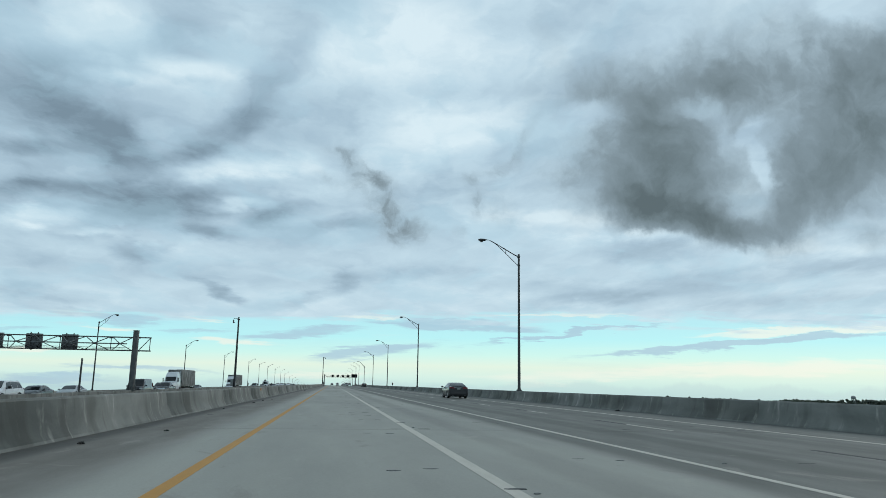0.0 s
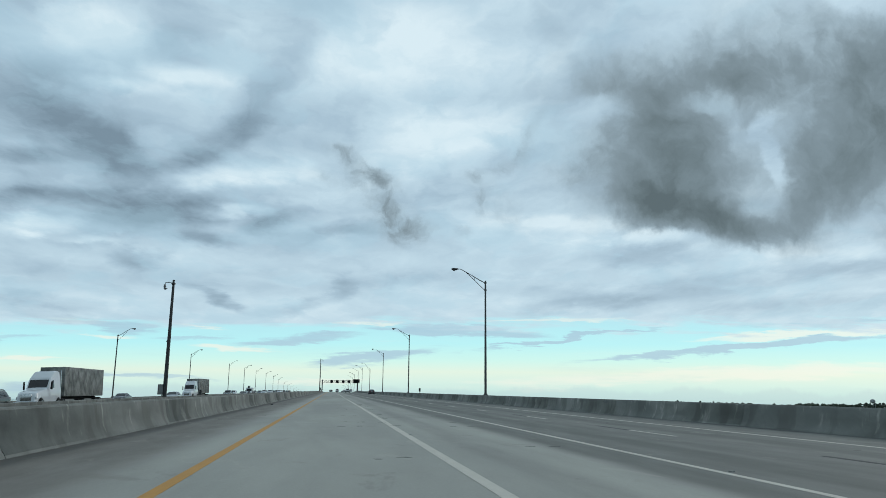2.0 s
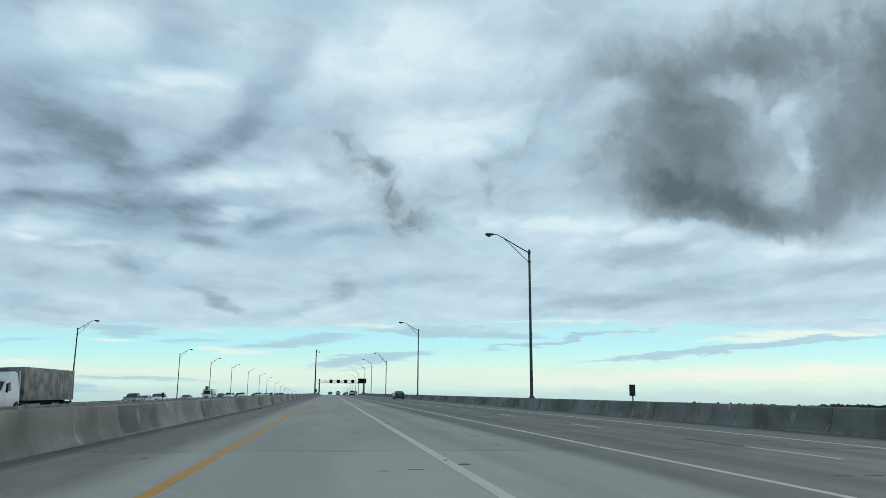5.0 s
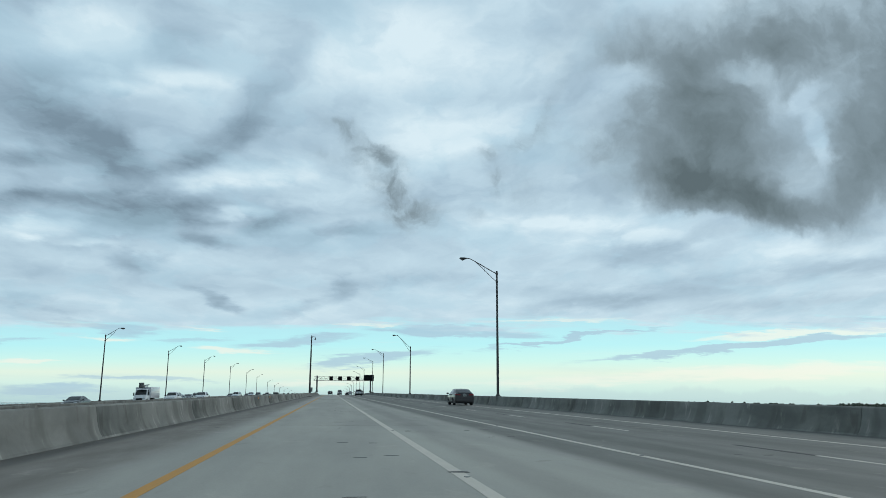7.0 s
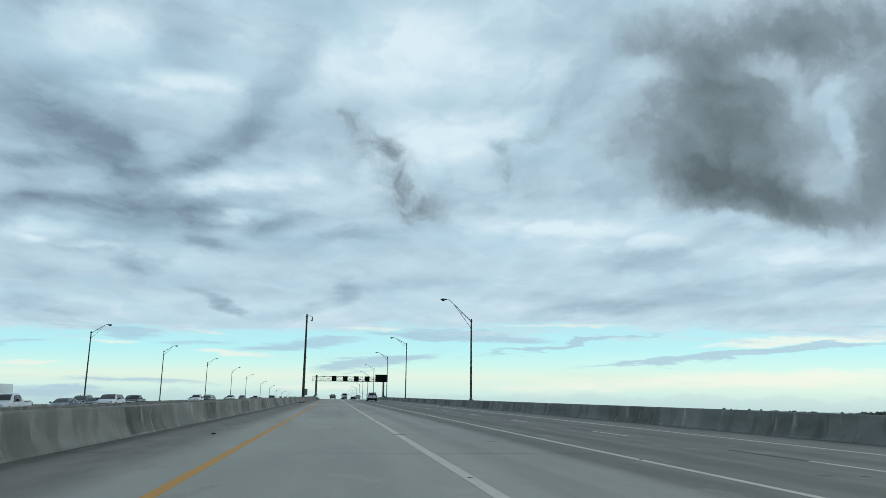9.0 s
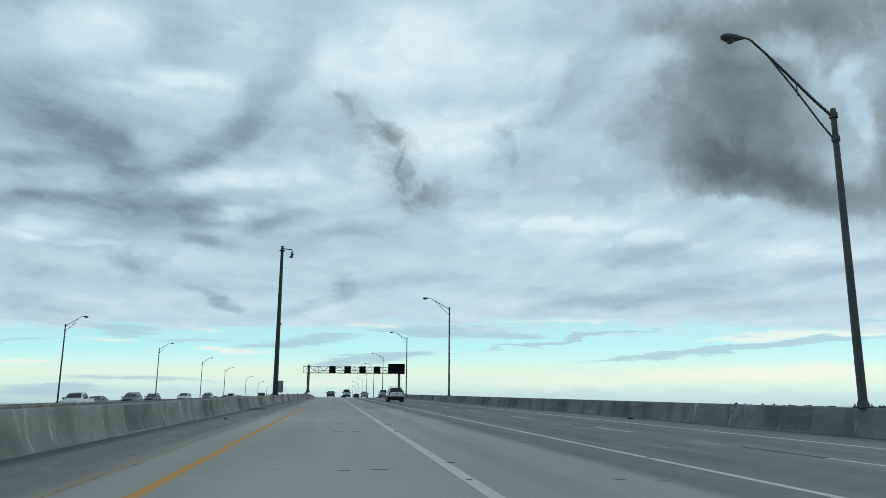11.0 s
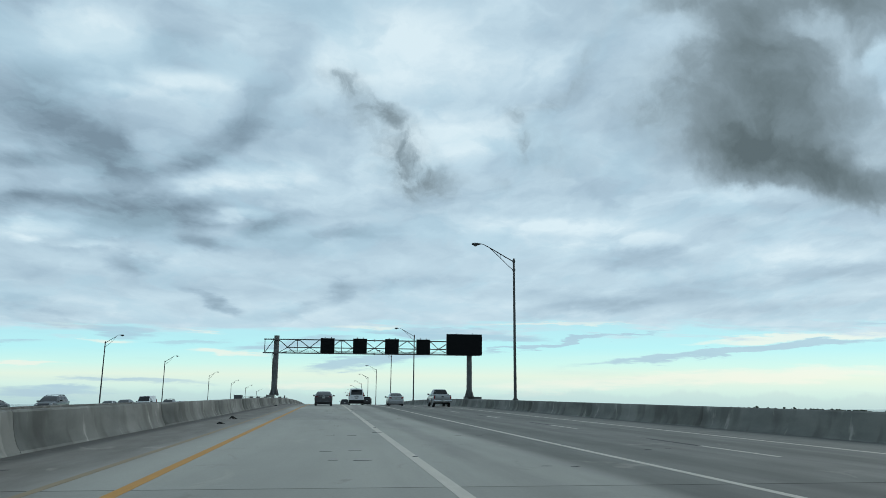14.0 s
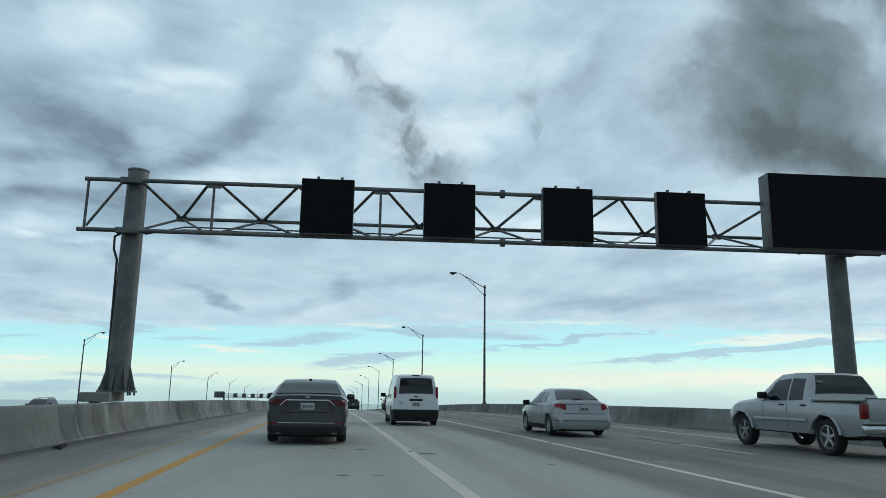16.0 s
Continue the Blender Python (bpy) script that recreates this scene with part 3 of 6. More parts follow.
bm = bmesh.new()
grid = [[bm.verts.new((-4800 + 9600 * i / 24, -900 + 5700 * j / 24, water_z(0, -900 + 5700 * j / 24))) for i in range(25)] for j in range(25)]
for j in range(24):
    for i in range(24):
        bm.faces.new((grid[j][i], grid[j][i + 1], grid[j + 1][i + 1], grid[j + 1][i]))
tagged(make("water", bm, M_WATER), "wide grey river under the bridges", "water", kind="structure")

rnd = random.Random(5)
verts, faces = [], []
ico = [(0, 0, 1), (0.89, 0, 0.45), (0.28, 0.85, 0.45), (-0.72, 0.53, 0.45), (-0.72, -0.53, 0.45), (0.28, -0.85, 0.45),
       (0.72, 0.53, -0.45), (-0.28, 0.85, -0.45), (-0.89, 0, -0.45), (-0.28, -0.85, -0.45), (0.72, -0.53, -0.45), (0, 0, -1)]
icf = [(0, 1, 2), (0, 2, 3), (0, 3, 4), (0, 4, 5), (0, 5, 1), (1, 6, 2), (2, 7, 3), (3, 8, 4), (4, 9, 5), (5, 10, 1),
       (6, 7, 2), (7, 8, 3), (8, 9, 4), (9, 10, 5), (10, 6, 1), (11, 7, 6), (11, 8, 7), (11, 9, 8), (11, 10, 9), (11, 6, 10)]
for k in range(1500):
    az = radians(rnd.uniform(16, 62))
    dist = rnd.uniform(1850, 2250)
    x, y = dist * math.sin(az), dist * math.cos(az)
    tall = 3.2 + rnd.uniform(7.5, 11.5) + (rnd.random() < 0.06) * rnd.uniform(1, 4) + 2.2 * math.sin(az * 31) + 1.5 * math.sin(az * 77)
    for q in range(4):
        s = rnd.uniform(2.0, 4.2)
        cx, cy, cz = x + rnd.uniform(-5, 5), y + rnd.uniform(-5, 5), water_z(x, y) + tall * rnd.uniform(0.2, 1.0)
        base = len(verts)
        verts += [(cx + a * s * rnd.uniform(0.7, 1.3), cy + b * s * rnd.uniform(0.7, 1.3), cz + c * s * 0.8 * rnd.uniform(0.7, 1.3)) for a, b, c in ico]
        faces += [(a + base, b + base, c + base) for a, b, c in icf]
me = bpy.data.meshes.new("far_trees")
me.from_pydata(verts, [], faces)
me.materials.append(M_LEAF)
tagged(new("far_trees", me), "dark line of trees along the far shore", "trees", kind="stuff")

tower = thing("water_tower", "pale water tower standing above the far trees", "water tower", pose(1160, 1512, water_z(0, 1512) + 7))
bm = bmesh.new()
lathe(bm, [(0.5, 11.2), (3.2, 11.8), (5.0, 13.3), (5.2, 15.6), (4.6, 17.4), (2.5, 18.9), (0.3, 19.4)], 20)
part("tank", bm, M_TANK, tower, smooth=40)
for k in range(6):
    bm = bmesh.new()
    a = k * math.pi / 3
    tube(bm, (4.9 * math.cos(a), 4.9 * math.sin(a), -7.5), (4.4 * math.cos(a), 4.4 * math.sin(a), 14.0), 0.3)
    part("leg", bm, M_TANK, tower)
bm = bmesh.new()
tube(bm, (0, 0, -7.5), (0, 0, 12), 0.6)
part("riser", bm, M_TANK, tower)

# ---------------------------------------------------------------- bridge decks
def deck(name, label, x0, x1, z0, mat):
    bm = bmesh.new()
    rows = []
    n = 52
    for i in range(n + 1):
        y = Y0 + (Y1 - Y0) * i / n
        z = z0 + road_z(y)
        rows.append([bm.verts.new((x, y, z + dz)) for x, dz in ((x0, 0), (x1, 0), (x1, -0.35), (x1 - 1.6, -0.5), (x1 - 2.2, -1.9), (x0 + 2.2, -1.9), (x0 + 1.6, -0.5), (x0, -0.35))])
    for a, b in zip(rows, rows[1:]):
        for i in range(8):
            j = (i + 1) % 8
            bm.faces.new((a[i], a[j], b[j], b[i]))
    bm.faces.new(rows[0])
    bm.faces.new(list(reversed(rows[-1])))
    return tagged(make(name, bm, mat), label, "bridge deck", kind="structure")


road = deck("road", "grey concrete bridge roadway with four marked lanes", ROAD_L - 0.75, ROAD_R + 0.75, -0.22, M_DECK)
far_road = deck("road_opposite", "concrete roadway of the parallel bridge", OPP_L - 0.75, OPP_R + 0.75, OPP_Z - 0.004, M_ROAD)
for v in far_road.data.vertices:
    v.co.z -= OPP_FALL * (OPP_R - v.co.x)


def tilted(x, y, z=0.0):
    """A pose on the road at y, leaning with its slope."""
    a = math.degrees(math.atan((road_z(y + 2) - road_z(y - 2)) / 4))
    return pose(x, y, road_z(y) + z, a)


# ---------------------------------------------------------------- lane lines
def line(name, label, mat, x, width, y0, y1, parent=None, z=0.004, taper=0.0):
    """A painted strip; taper: how far it lies inward at the foot of the bridge, closing over 120 m."""
    bm = bmesh.new()
    n = max(1, int((y1 - y0) / 4))
    prev = None
    for i in range(n + 1):
        y = y0 + (y1 - y0) * i / n
        zz = road_z(y)
        row = [bm.verts.new((x - taper * min(1.0, max(0.0, 1 - y / 120)) + sx * width / 2, y, zz + dz)) for sx, dz in ((-1, z - 0.02), (-1, z), (1, z), (1, z - 0.02))]
        if prev:
            for a in range(4):
                b = (a + 1) % 4
                bm.faces.new((prev[a], prev[b], row[b], row[a]))
        else:
            bm.faces.new(row)
        prev = row
    bm.faces.new(list(reversed(prev)))
    ob = make(name, bm, mat, parent)
    return ob if parent is not None else tagged(ob, label, "lane line", kind="structure")


line("lane_line_1", "worn yellow edge line beside the left shoulder", M_YELLOW, -1.96, 0.17, Y0, 1150)
line("lane_line_2", "wide solid white line beside the first lane", M_WHITE, 2.03, 0.19, Y0, 1150, taper=0.2)
line("lane_line_3", "thin solid white line between middle lanes", M_WHITE, 5.93, 0.14, Y0, 1150, taper=0.48)
line("lane_line_4", "thin white edge line beside the outer shoulder", M_WHITE, 12.15, 0.14, Y0, 1150)
line("lane_line_5", "faded old yellow line on the shoulder", M_GHOST, -2.95, 0.13, 330, 700)
dashes = tagged(new("lane_line_6"), "broken white and black lane dashes", "lane line", kind="structure")
for k in range(-4, 90):
    y = 1.5 + 12.2 * k
    if Y0 < y < 1100:
        line("black_dash", "", M_BLACKLINE, 9.3, 0.14, y - 2.9, y, dashes)
        line("white_dash", "", M_WHITE, 9.3, 0.11, y - 6.1, y - 2.9, dashes, 0.0042)


# ---------------------------------------------------------------- street lamps
def street_lamp(low=False, top=11.3, reach=2.75):
    """A tapered pole on a base plate, a truss arm and a cobra-head lantern reaching over the road (-x)."""
    lamp = thing("street_lamp", "grey aluminium street lamp with a truss arm on the parapet", "street lamp", group="bridge street lamps")
    bm = bmesh.new()
    box(bm, -0.2, 0.2, -0.2, 0.2, 0.0, 0.05, 0.01)
    lathe(bm, [(0.17, 0.05), (0.165, 0.12), (0.135, 0.2)], 14)
    for sx in (-1, 1):
        for sy in (-1, 1):
            tube(bm, (0.15 * sx, 0.15 * sy, 0.05), (0.15 * sx, 0.15 * sy, 0.11), 0.02, seg=6)
    part("base_plate", bm, M_POLE, lamp, smooth=40)
    bm = bmesh.new()
    lathe(bm, [(0.125, 0.15), (0.115, 3.0), (0.10, 6.5), (0.085, top + 0.18), (0.08, top + 0.22)], 14)
    part("pole", bm, M_POLE, lamp, smooth=40)
    ax, az = -reach, 1.35
    if low:
        ax, az = -2.75, 2.35
    bm = bmesh.new()
    rise = ((0, 0), (0.2, 0.2), (0.4, 0.42), (0.6, 0.64), (0.75, 0.80), (0.85, 0.90), (0.92, 0.97), (0.96, 0.995), (1.0, 1.0))
    up = [(-0.08 + (ax + 0.08) * k, 0, top + az * h) for k, h in rise]
    sweep(bm, up, [0.045, 0.045, 0.043, 0.04, 0.038, 0.035, 0.033, 0.03, 0.03])
    low_end = up[4]
    sweep(bm, [(-0.08, 0, top - 0.75), (-0.5, 0, top - 0.75 + (az * 0.80 + 0.75) * 0.2), (-1.2, 0, top - 0.75 + (az * 0.80 + 0.75) * 0.57), low_end], 0.028)
    mid = up[2]
    tube(bm, (mid[0], 0, mid[2]), (mid[0], 0, mid[2] - 0.42), 0.018, seg=6)
    part("arm", bm, M_POLE, lamp, smooth=50)
    for z in (top, top - 0.75):
        bm = bmesh.new()
        lathe(bm, [(0.115, z - 0.09), (0.125, z - 0.07), (0.125, z + 0.07), (0.115, z + 0.09)], 14)
        part("arm_clamp", bm, M_POLE, lamp, smooth=40)
    head = bmesh.new()
    rings = []
    for s, w, h0, h1 in ((0.0, 0.03, -0.03, 0.03), (0.12, 0.07, -0.06, 0.06), (0.3, 0.12, -0.13, 0.085), (0.5, 0.16, -0.17, 0.09), (0.66, 0.15, -0.15, 0.08), (0.76, 0.1, -0.1, 0.05), (0.8, 0.04, -0.05, 0.01)):
        rings.append([head.verts.new((ax - s, w * math.cos(a), (h1 if math.sin(a) > 0 else -h0) * math.sin(a) * 1.0 + az + top)) for a in [2 * math.pi * k / 12 for k in range(12)]])
    for a, b in zip(rings, rings[1:]):
        for i in range(12):
            j = (i + 1) % 12
            head.faces.new((a[i], a[j], b[j], b[i]))
    head.faces.new(rings[0])
    head.faces.new(list(reversed(rings[-1])))
    lan = part("lantern", head, M_POLE, lamp, smooth=50)
    bm = bmesh.new()
    lathe(bm, [(0.13, -0.135), (0.115, -0.185), (0.07, -0.215), (0.01, -0.225)], 14, Matrix.Translation((ax - 0.5, 0, top + az)))
    part("lens", bm, M_LENS, lan, "dull glass lens", 50)
    return lamp


PARAPET = 0.80
lamp_a = street_lamp()
lamp_b = street_lamp(True, 8.8)
lamp_c = street_lamp(False, 11.0, 2.25)
tagged(lamp_c, "grey street lamp on the far parapet of the parallel bridge")
lamp_a.matrix_basis = pose(15.18, 59.8, PARAPET)
lamp_b.matrix_basis = pose(15.15, 358.8, PARAPET)
tagged(lamp_b, "grey street lamp with a low pole and long rising arm")
for x, y in ((15.2, 134.0), (15.2, 208.6), (15.2, 283.3), (15.2, 434.7), (15.2, 490.9), (15.2, 563.2), (15.2, 612), (15.2, 668), (15.2, 718), (15.2, 775), (15.2, 830), (15.2, 890), (15.2, 950)):
    copy_thing(lamp_a, pose(x, y, PARAPET + road_z(y)))
OPP_LAMPS = (60, 127.5, 201.5, 272.8, 351, 401.5, 453, 512.5, 569, 617.5, 685, 742, 795, 850, 915, 980)
lamp_c.matrix_basis = pose(-38.66, OPP_LAMPS[0], opp_z(OPP_L) + 0.8, 0, 0, 180)
for y in OPP_LAMPS[1:]:
    copy_thing(lamp_c, pose(-38.66, y, opp_z(OPP_L) + 0.8 + road_z(y), 0, 0, 180))


# ---------------------------------------------------------------- camera poles on the parapets
def camera_pole(tall, side):
    ob = thing("camera_pole", "tall dark steel pole with a traffic camera and cabinet", "camera pole")
    bm = bmesh.new()
    lathe(bm, [(0.26, 0.0), (0.25, 0.4), (0.20, tall * 0.5), (0.145, tall - 0.3), (0.145, tall - 0.25)], 18)
    part("pole", bm, M_BLACKMETAL, ob, smooth=40)
    bm = bmesh.new()
    lathe(bm, [(0.15, tall - 0.5), (0.27, tall - 0.46), (0.29, tall - 0.42), (0.27, tall - 0.36), (0.15, tall - 0.34)], 18)
    part("collar", bm, M_BLACKMETAL, ob, smooth=30)
    bm = bmesh.new()
    lathe(bm, [(0.12, tall - 0.3), (0.125, tall - 0.05), (0.15, tall - 0.02), (0.15, tall + 0.05), (0.02, tall + 0.07)], 16)
    part("cap", bm, M_STEEL, ob, smooth=40)
    s = side
    bm = bmesh.new()
    sweep(bm, [(0.1 * s, 0, tall - 0.2), (0.45 * s, 0, tall - 0.24), (0.85 * s, 0, tall - 0.26), (0.97 * s, 0, tall - 0.32), (1.0 * s, 0, tall - 0.5)], 0.045)
    part("camera_arm", bm, M_STEEL, ob, smooth=50)
    bm = bmesh.new()
    m = Matrix.Translation((1.0 * s, 0, 0))
    lathe(bm, [(0.07, tall - 0.48), (0.12, tall - 0.55), (0.12, tall - 0.68), (0.17, tall - 0.71), (0.17, tall - 0.76), (0.115, tall - 0.8), (0.115, tall - 1.05), (0.09, tall - 1.12), (0.02, tall - 1.15)], 16, m)
    cam_body = part("camera_housing", bm, M_CABINET, ob, "pale camera housing", 40)
    bm = bmesh.new()
    tube(bm, (0.85 * s, -0.18, tall - 1.1), (0.78 * s, 0.16, tall - 0.98), 0.085, 0.075, 12)
    part("camera_eye", bm, M_BLACKMETAL, cam_body, smooth=40)
    bm = bmesh.new()
    tube(bm, (0.18 * s, 0, tall * 0.47), (0.30 * s, 0, tall * 0.47), 0.06)
    part("bracket", bm, M_STEEL, ob, smooth=40)
    cab = part("cabinet", (bx := bmesh.new(), box(bx, 0.22 * s, 0.74 * s, -0.28, 0.28, 0.28, 1.42, 0.03))[0], M_CABINET, ob, "grey equipment cabinet", 40)
    bm = bmesh.new()
    box(bm, 0.27 * s, 0.69 * s, -0.31, -0.283, 0.34, 1.36, 0.008)
    part("cabinet_door", bm, M_CABINET, cab, smooth=40)
    bm = bmesh.new()
    box(bm, 0.60 * s, 0.66 * s, -0.335, -0.31, 0.8, 0.95, 0.008)
    part("latch", bm, M_BLACKMETAL, cab, smooth=40)
    bm = bmesh.new()
    sweep(bm, [(0.3 * s, -0.1, 0.28), (0.3 * s, -0.1, 0.12), (0.2 * s, -0.1, 0.05)], 0.035)
    part("conduit", bm, M_BLACKMETAL, ob, smooth=50)
    return ob


cp = camera_pole(14.85, 1)
cp.matrix_basis = pose(-5.34, 413.9, PARAPET)
cp2 = camera_pole(14.0, -1)
cp2.matrix_basis = pose(-19.67, 154.0, OPP_Z + 0.8)


# ---------------------------------------------------------------- sign gantries
def gantry(left_post, right_post, xl, xr, zb, zt, post_top, foot_l, foot_r, panels, board, splice, face):
    """A triangular tube truss on two round posts, with lane-control signs and one wide board. face: -1 signs face -y."""
    ob = thing("sign_gantry", "grey steel truss gantry carrying blank black lane signs", "sign gantry")
    back = -1.3 * face
    zm = (zb + zt) / 2 - 0.05
    for x, foot in ((left_post, foot_l), (right_post, foot_r)):
        bm = bmesh.new()
        lathe(bm, [(0.30, foot), (0.30, foot + 1.0), (0.28, post_top - 0.05), (0.30, post_top - 0.04), (0.30, post_top)], 24, Matrix.Translation((x, 0.45 * -face, 0)))
        post = part("post", bm, M_STEEL, ob, smooth=40)
        bm = bmesh.new()
        lathe(bm, [(0.52, foot), (0.52, foot + 0.05)], 24, Matrix.Translation((x, 0.45 * -face, 0)))
        part("base_flange", bm, M_STEEL, post)
        for k in range(8):
            a = k * math.pi / 4
            bm = bmesh.new()
            m = Matrix.Translation((x, 0.45 * -face, 0)) @ Matrix.Rotation(a, 4, "Z")
            vs = [bm.verts.new(m @ Vector(c)) for c in ((0.28, -0.015, foot + 0.05), (0.5, -0.015, foot + 0.05), (0.30, -0.015, foot + 0.75), (0.28, 0.015, foot + 0.05), (0.5, 0.015, foot + 0.05), (0.30, 0.015, foot + 0.75))]
            for fc in ((0, 1, 2), (5, 4, 3), (0, 3, 4, 1), (1, 4, 5, 2), (2, 5, 3, 0)):
                bm.faces.new([vs[i] for i in fc])
            tube(bm, m @ Vector((0.44, 0.1, foot - 0.08)), m @ Vector((0.44, 0.1, foot + 0.13)), 0.03, seg=6)
            part("stiffener", bm, M_STEEL, post)
        for z in (zb, zt):
            bm = bmesh.new()
            box(bm, x - 0.315, x + 0.315, 0.02 * -face - 0.09, 0.02 * -face + 0.16, z - 0.085, z + 0.085, 0.02)
            part("saddle", bm, M_STEEL, post)
    bm = bmesh.new()
    tube(bm, (xl, 0, zt), (xr, 0, zt), 0.062, seg=12)
    part("top_chord", bm, M_STEEL, ob, smooth=40)
    bm = bmesh.new()
    tube(bm, (xl - 0.08, 0, zb), (xr, 0, zb), 0.062, seg=12)
    part("bottom_chord", bm, M_STEEL, ob, smooth=40)
    bay = 2.38
    first = left_post + 2.3
    bm = bmesh.new()
    tube(bm, (first - bay / 2 - 0.1, back, zm), (right_post - 0.6, back, zm), 0.055, seg=12)
    part("rear_chord", bm, M_STEEL, ob, smooth=40)
    lo, hi = left_post + 0.25, right_post - 0.4

    def strut(name, p, q, r):
        bm = bmesh.new()
        tube(bm, p, q, r, seg=8)
        part(name, bm, M_STEEL, ob, smooth=50)

    x = first
    while x < hi:
        strut("vertical", (x, 0, zb), (x, 0, zt), 0.038)
        bm = bmesh.new()
        box(bm, x - 0.2, x + 0.2, -0.012, 0.012, zt - 0.15, zt + 0.02)
        part("gusset", bm, M_STEEL, ob)
        for s in (-1, 1):
            node = x + s * bay / 2
            if node > hi:
                continue
            far = min(hi, max(lo, x + s * bay))
            strut("diagonal", (x + s * 0.14, 0, zt), (node, back, zm), 0.045)
            strut("diagonal", (far, 0, zt), (node, back, zm), 0.045)
            strut("diagonal", (x + s * 0.14, 0, zb), (node, back, zm), 0.036)
            strut("diagonal", (far, 0, zb), (node, back, zm), 0.036)
            bm = bmesh.new()
            box(bm, node - 0.16, node + 0.16, back - 0.06, back + 0.06, zm - 0.08, zm + 0.08, 0.02)
            part("gusset", bm, M_STEEL, ob)
        x += 2 * bay
    for a, b in (((xl + 0.1, 0, zb), (xl + 0.1, 0, zt)), ((xl + 0.15, 0, zb + 0.1), (left_post - 0.28, 0, zt - 0.1)),
                 ((xr - 0.1, 0, zb), (xr - 0.1, 0, zt)), ((xr - 0.15, 0, zt - 0.1), (right_post + 0.28, 0, zb + 0.1))):
        bm = bmesh.new()
        tube(bm, a, b, 0.04, seg=8)
        part("end_brace", bm, M_STEEL, ob, smooth=50)
    for z in (zb, zt):
        bm = bmesh.new()
        tube(bm, (splice - 0.07, 0, z), (splice + 0.07, 0, z), 0.125, seg=8)
        tube(bm, (splice - 0.02, 0, z), (splice + 0.02, 0, z), 0.14, seg=8)
        part("splice_flange", bm, M_STEEL, ob)
    # walkway cable runs between the chords
    bm = bmesh.new()
    for d in (0.0, 0.12):
        sweep(bm, [(left_post + 0.3, back * (0.35 + d), zb + 0.03), (left_post + 1.4, back * (0.35 + d), zb + 0.16 + d), ((left_post + right_post) / 2, back * (0.35 + d), zb + 0.14 + d), (right_post - 0.5, back * (0.35 + d), zb + 0.12 + d)], 0.022, 6)
    part("cable_run", bm, M_BLACKMETAL, ob, smooth=50)
    bm = bmesh.new()
    px = left_post - 0.32
    sweep(bm, [(left_post - 0.1, 0.1, zb - 0.02), (px - 0.05, 0.15, zb - 0.15), (px - 0.06, 0.2, zb - 0.5), (px + 0.02, 0.3, zb - 0.8), (px + 0.04, 0.35, foot_l + 1.2), (px + 0.03, 0.35, foot_l + 0.3)], 0.035, 8)
    part("conduit", bm, M_BLACKMETAL, ob, smooth=50)

    def sign(x0, x1, z0, z1, deep, name, label):
        bm = bmesh.new()
        y0, y1 = sorted((0.09 * face, (0.09 + deep) * face))
        box(bm, x0, x1, y0, y1, z0, z1, 0.015)
        s = part(name, bm, M_SIGNBODY, ob, label, 30)
        bm = bmesh.new()
        yf = (0.09 + deep) * face
        y0, y1 = sorted((yf, yf + 0.012 * face))
        box(bm, x0 + 0.015, x1 - 0.015, y0, y1, z0 + 0.015, z1 - 0.015)
        part("display_face", bm, M_SIGNFACE, s, "unlit black matrix face")
        for xx in (x0 + 0.3 * (x1 - x0), x0 + 0.75 * (x1 - x0)):
            bm = bmesh.new()
            box(bm, xx - 0.04, xx + 0.04, -0.02 if face > 0 else -0.1, 0.1 if face > 0 else 0.02, z0 - 0.05, z1 + 0.13, 0.008)
            part("hanger", bm, M_STEEL, s)
        return s

    for x0 in panels:
        sign(x0, x0 + 1.50, zb + 0.02, zt + 0.17, 0.22, "lane_sign", "")
    sign(*board, 0.55, "message_board", "wide blank black message board")
    return ob


ga = gantry(0.0, 21.12, -1.28, 22.25, 5.49, 6.95, 7.38, 1.03, 1.0, (4.80, 8.30, 11.78, 15.20), (18.5, 22.4, 5.46, 7.74), 10.64, -1)
ga.matrix_basis = pose(-5.42, 514.15, 0, 0, 0, -4.0)
gb = gantry(-38.7, -19.68, -40.9, -18.3, 4.05, 5.36, 6.04, -0.56, 0.17, (-37.3, -33.7, -30.1, -26.8), (-43.5, -39.9, 3.9, 6.0), -29.5, 1)
gb.matrix_basis = pose(0, 77.0, 0)
gc = gantry(-38.7, -19.68, -41.4, -18.3, 4.75, 6.1, 6.8, -0.56, 0.17, (-35.4, -32.2, -29.0, -25.8, -22.6), (-42.4, -38.9, 4.6, 6.9), -30.5, 1)
gc.matrix_basis = pose(0, 783, road_z(783))



# ---------------------------------------------------------------- vehicles
M_GLASS = surface("tinted_glass", (0.010, 0.012, 0.014), (0.014, 0.016, 0.018), 1.0, 0.06, 0.0, fine=0.05, spec=0.38)
M_TYRE = surface("tyre_rubber", (0.012, 0.012, 0.012), (0.022, 0.022, 0.021), 8.0, 0.85)
M_RIM = surface("alloy_rim", (0.50, 0.51, 0.52), (0.40, 0.41, 0.42), 6.0, 0.3, 0.7)
M_RIM_DARK = surface("grey_alloy_rim", (0.10, 0.10, 0.105), (0.14, 0.14, 0.145), 6.0, 0.35, 0.6)
M_RIM_BLACK = surface("black_alloy_rim", (0.015, 0.015, 0.016), (0.03, 0.03, 0.03), 6.0, 0.4, 0.4)
M_PLASTIC = surface("black_trim_plastic", (0.009, 0.010, 0.011), (0.016, 0.017, 0.018), 6.0, 0.6, spec=0.2)
M_CHROME = surface("chrome", (0.55, 0.57, 0.58), (0.45, 0.47, 0.48), 6.0, 0.18, 1.0, fine=0.04)
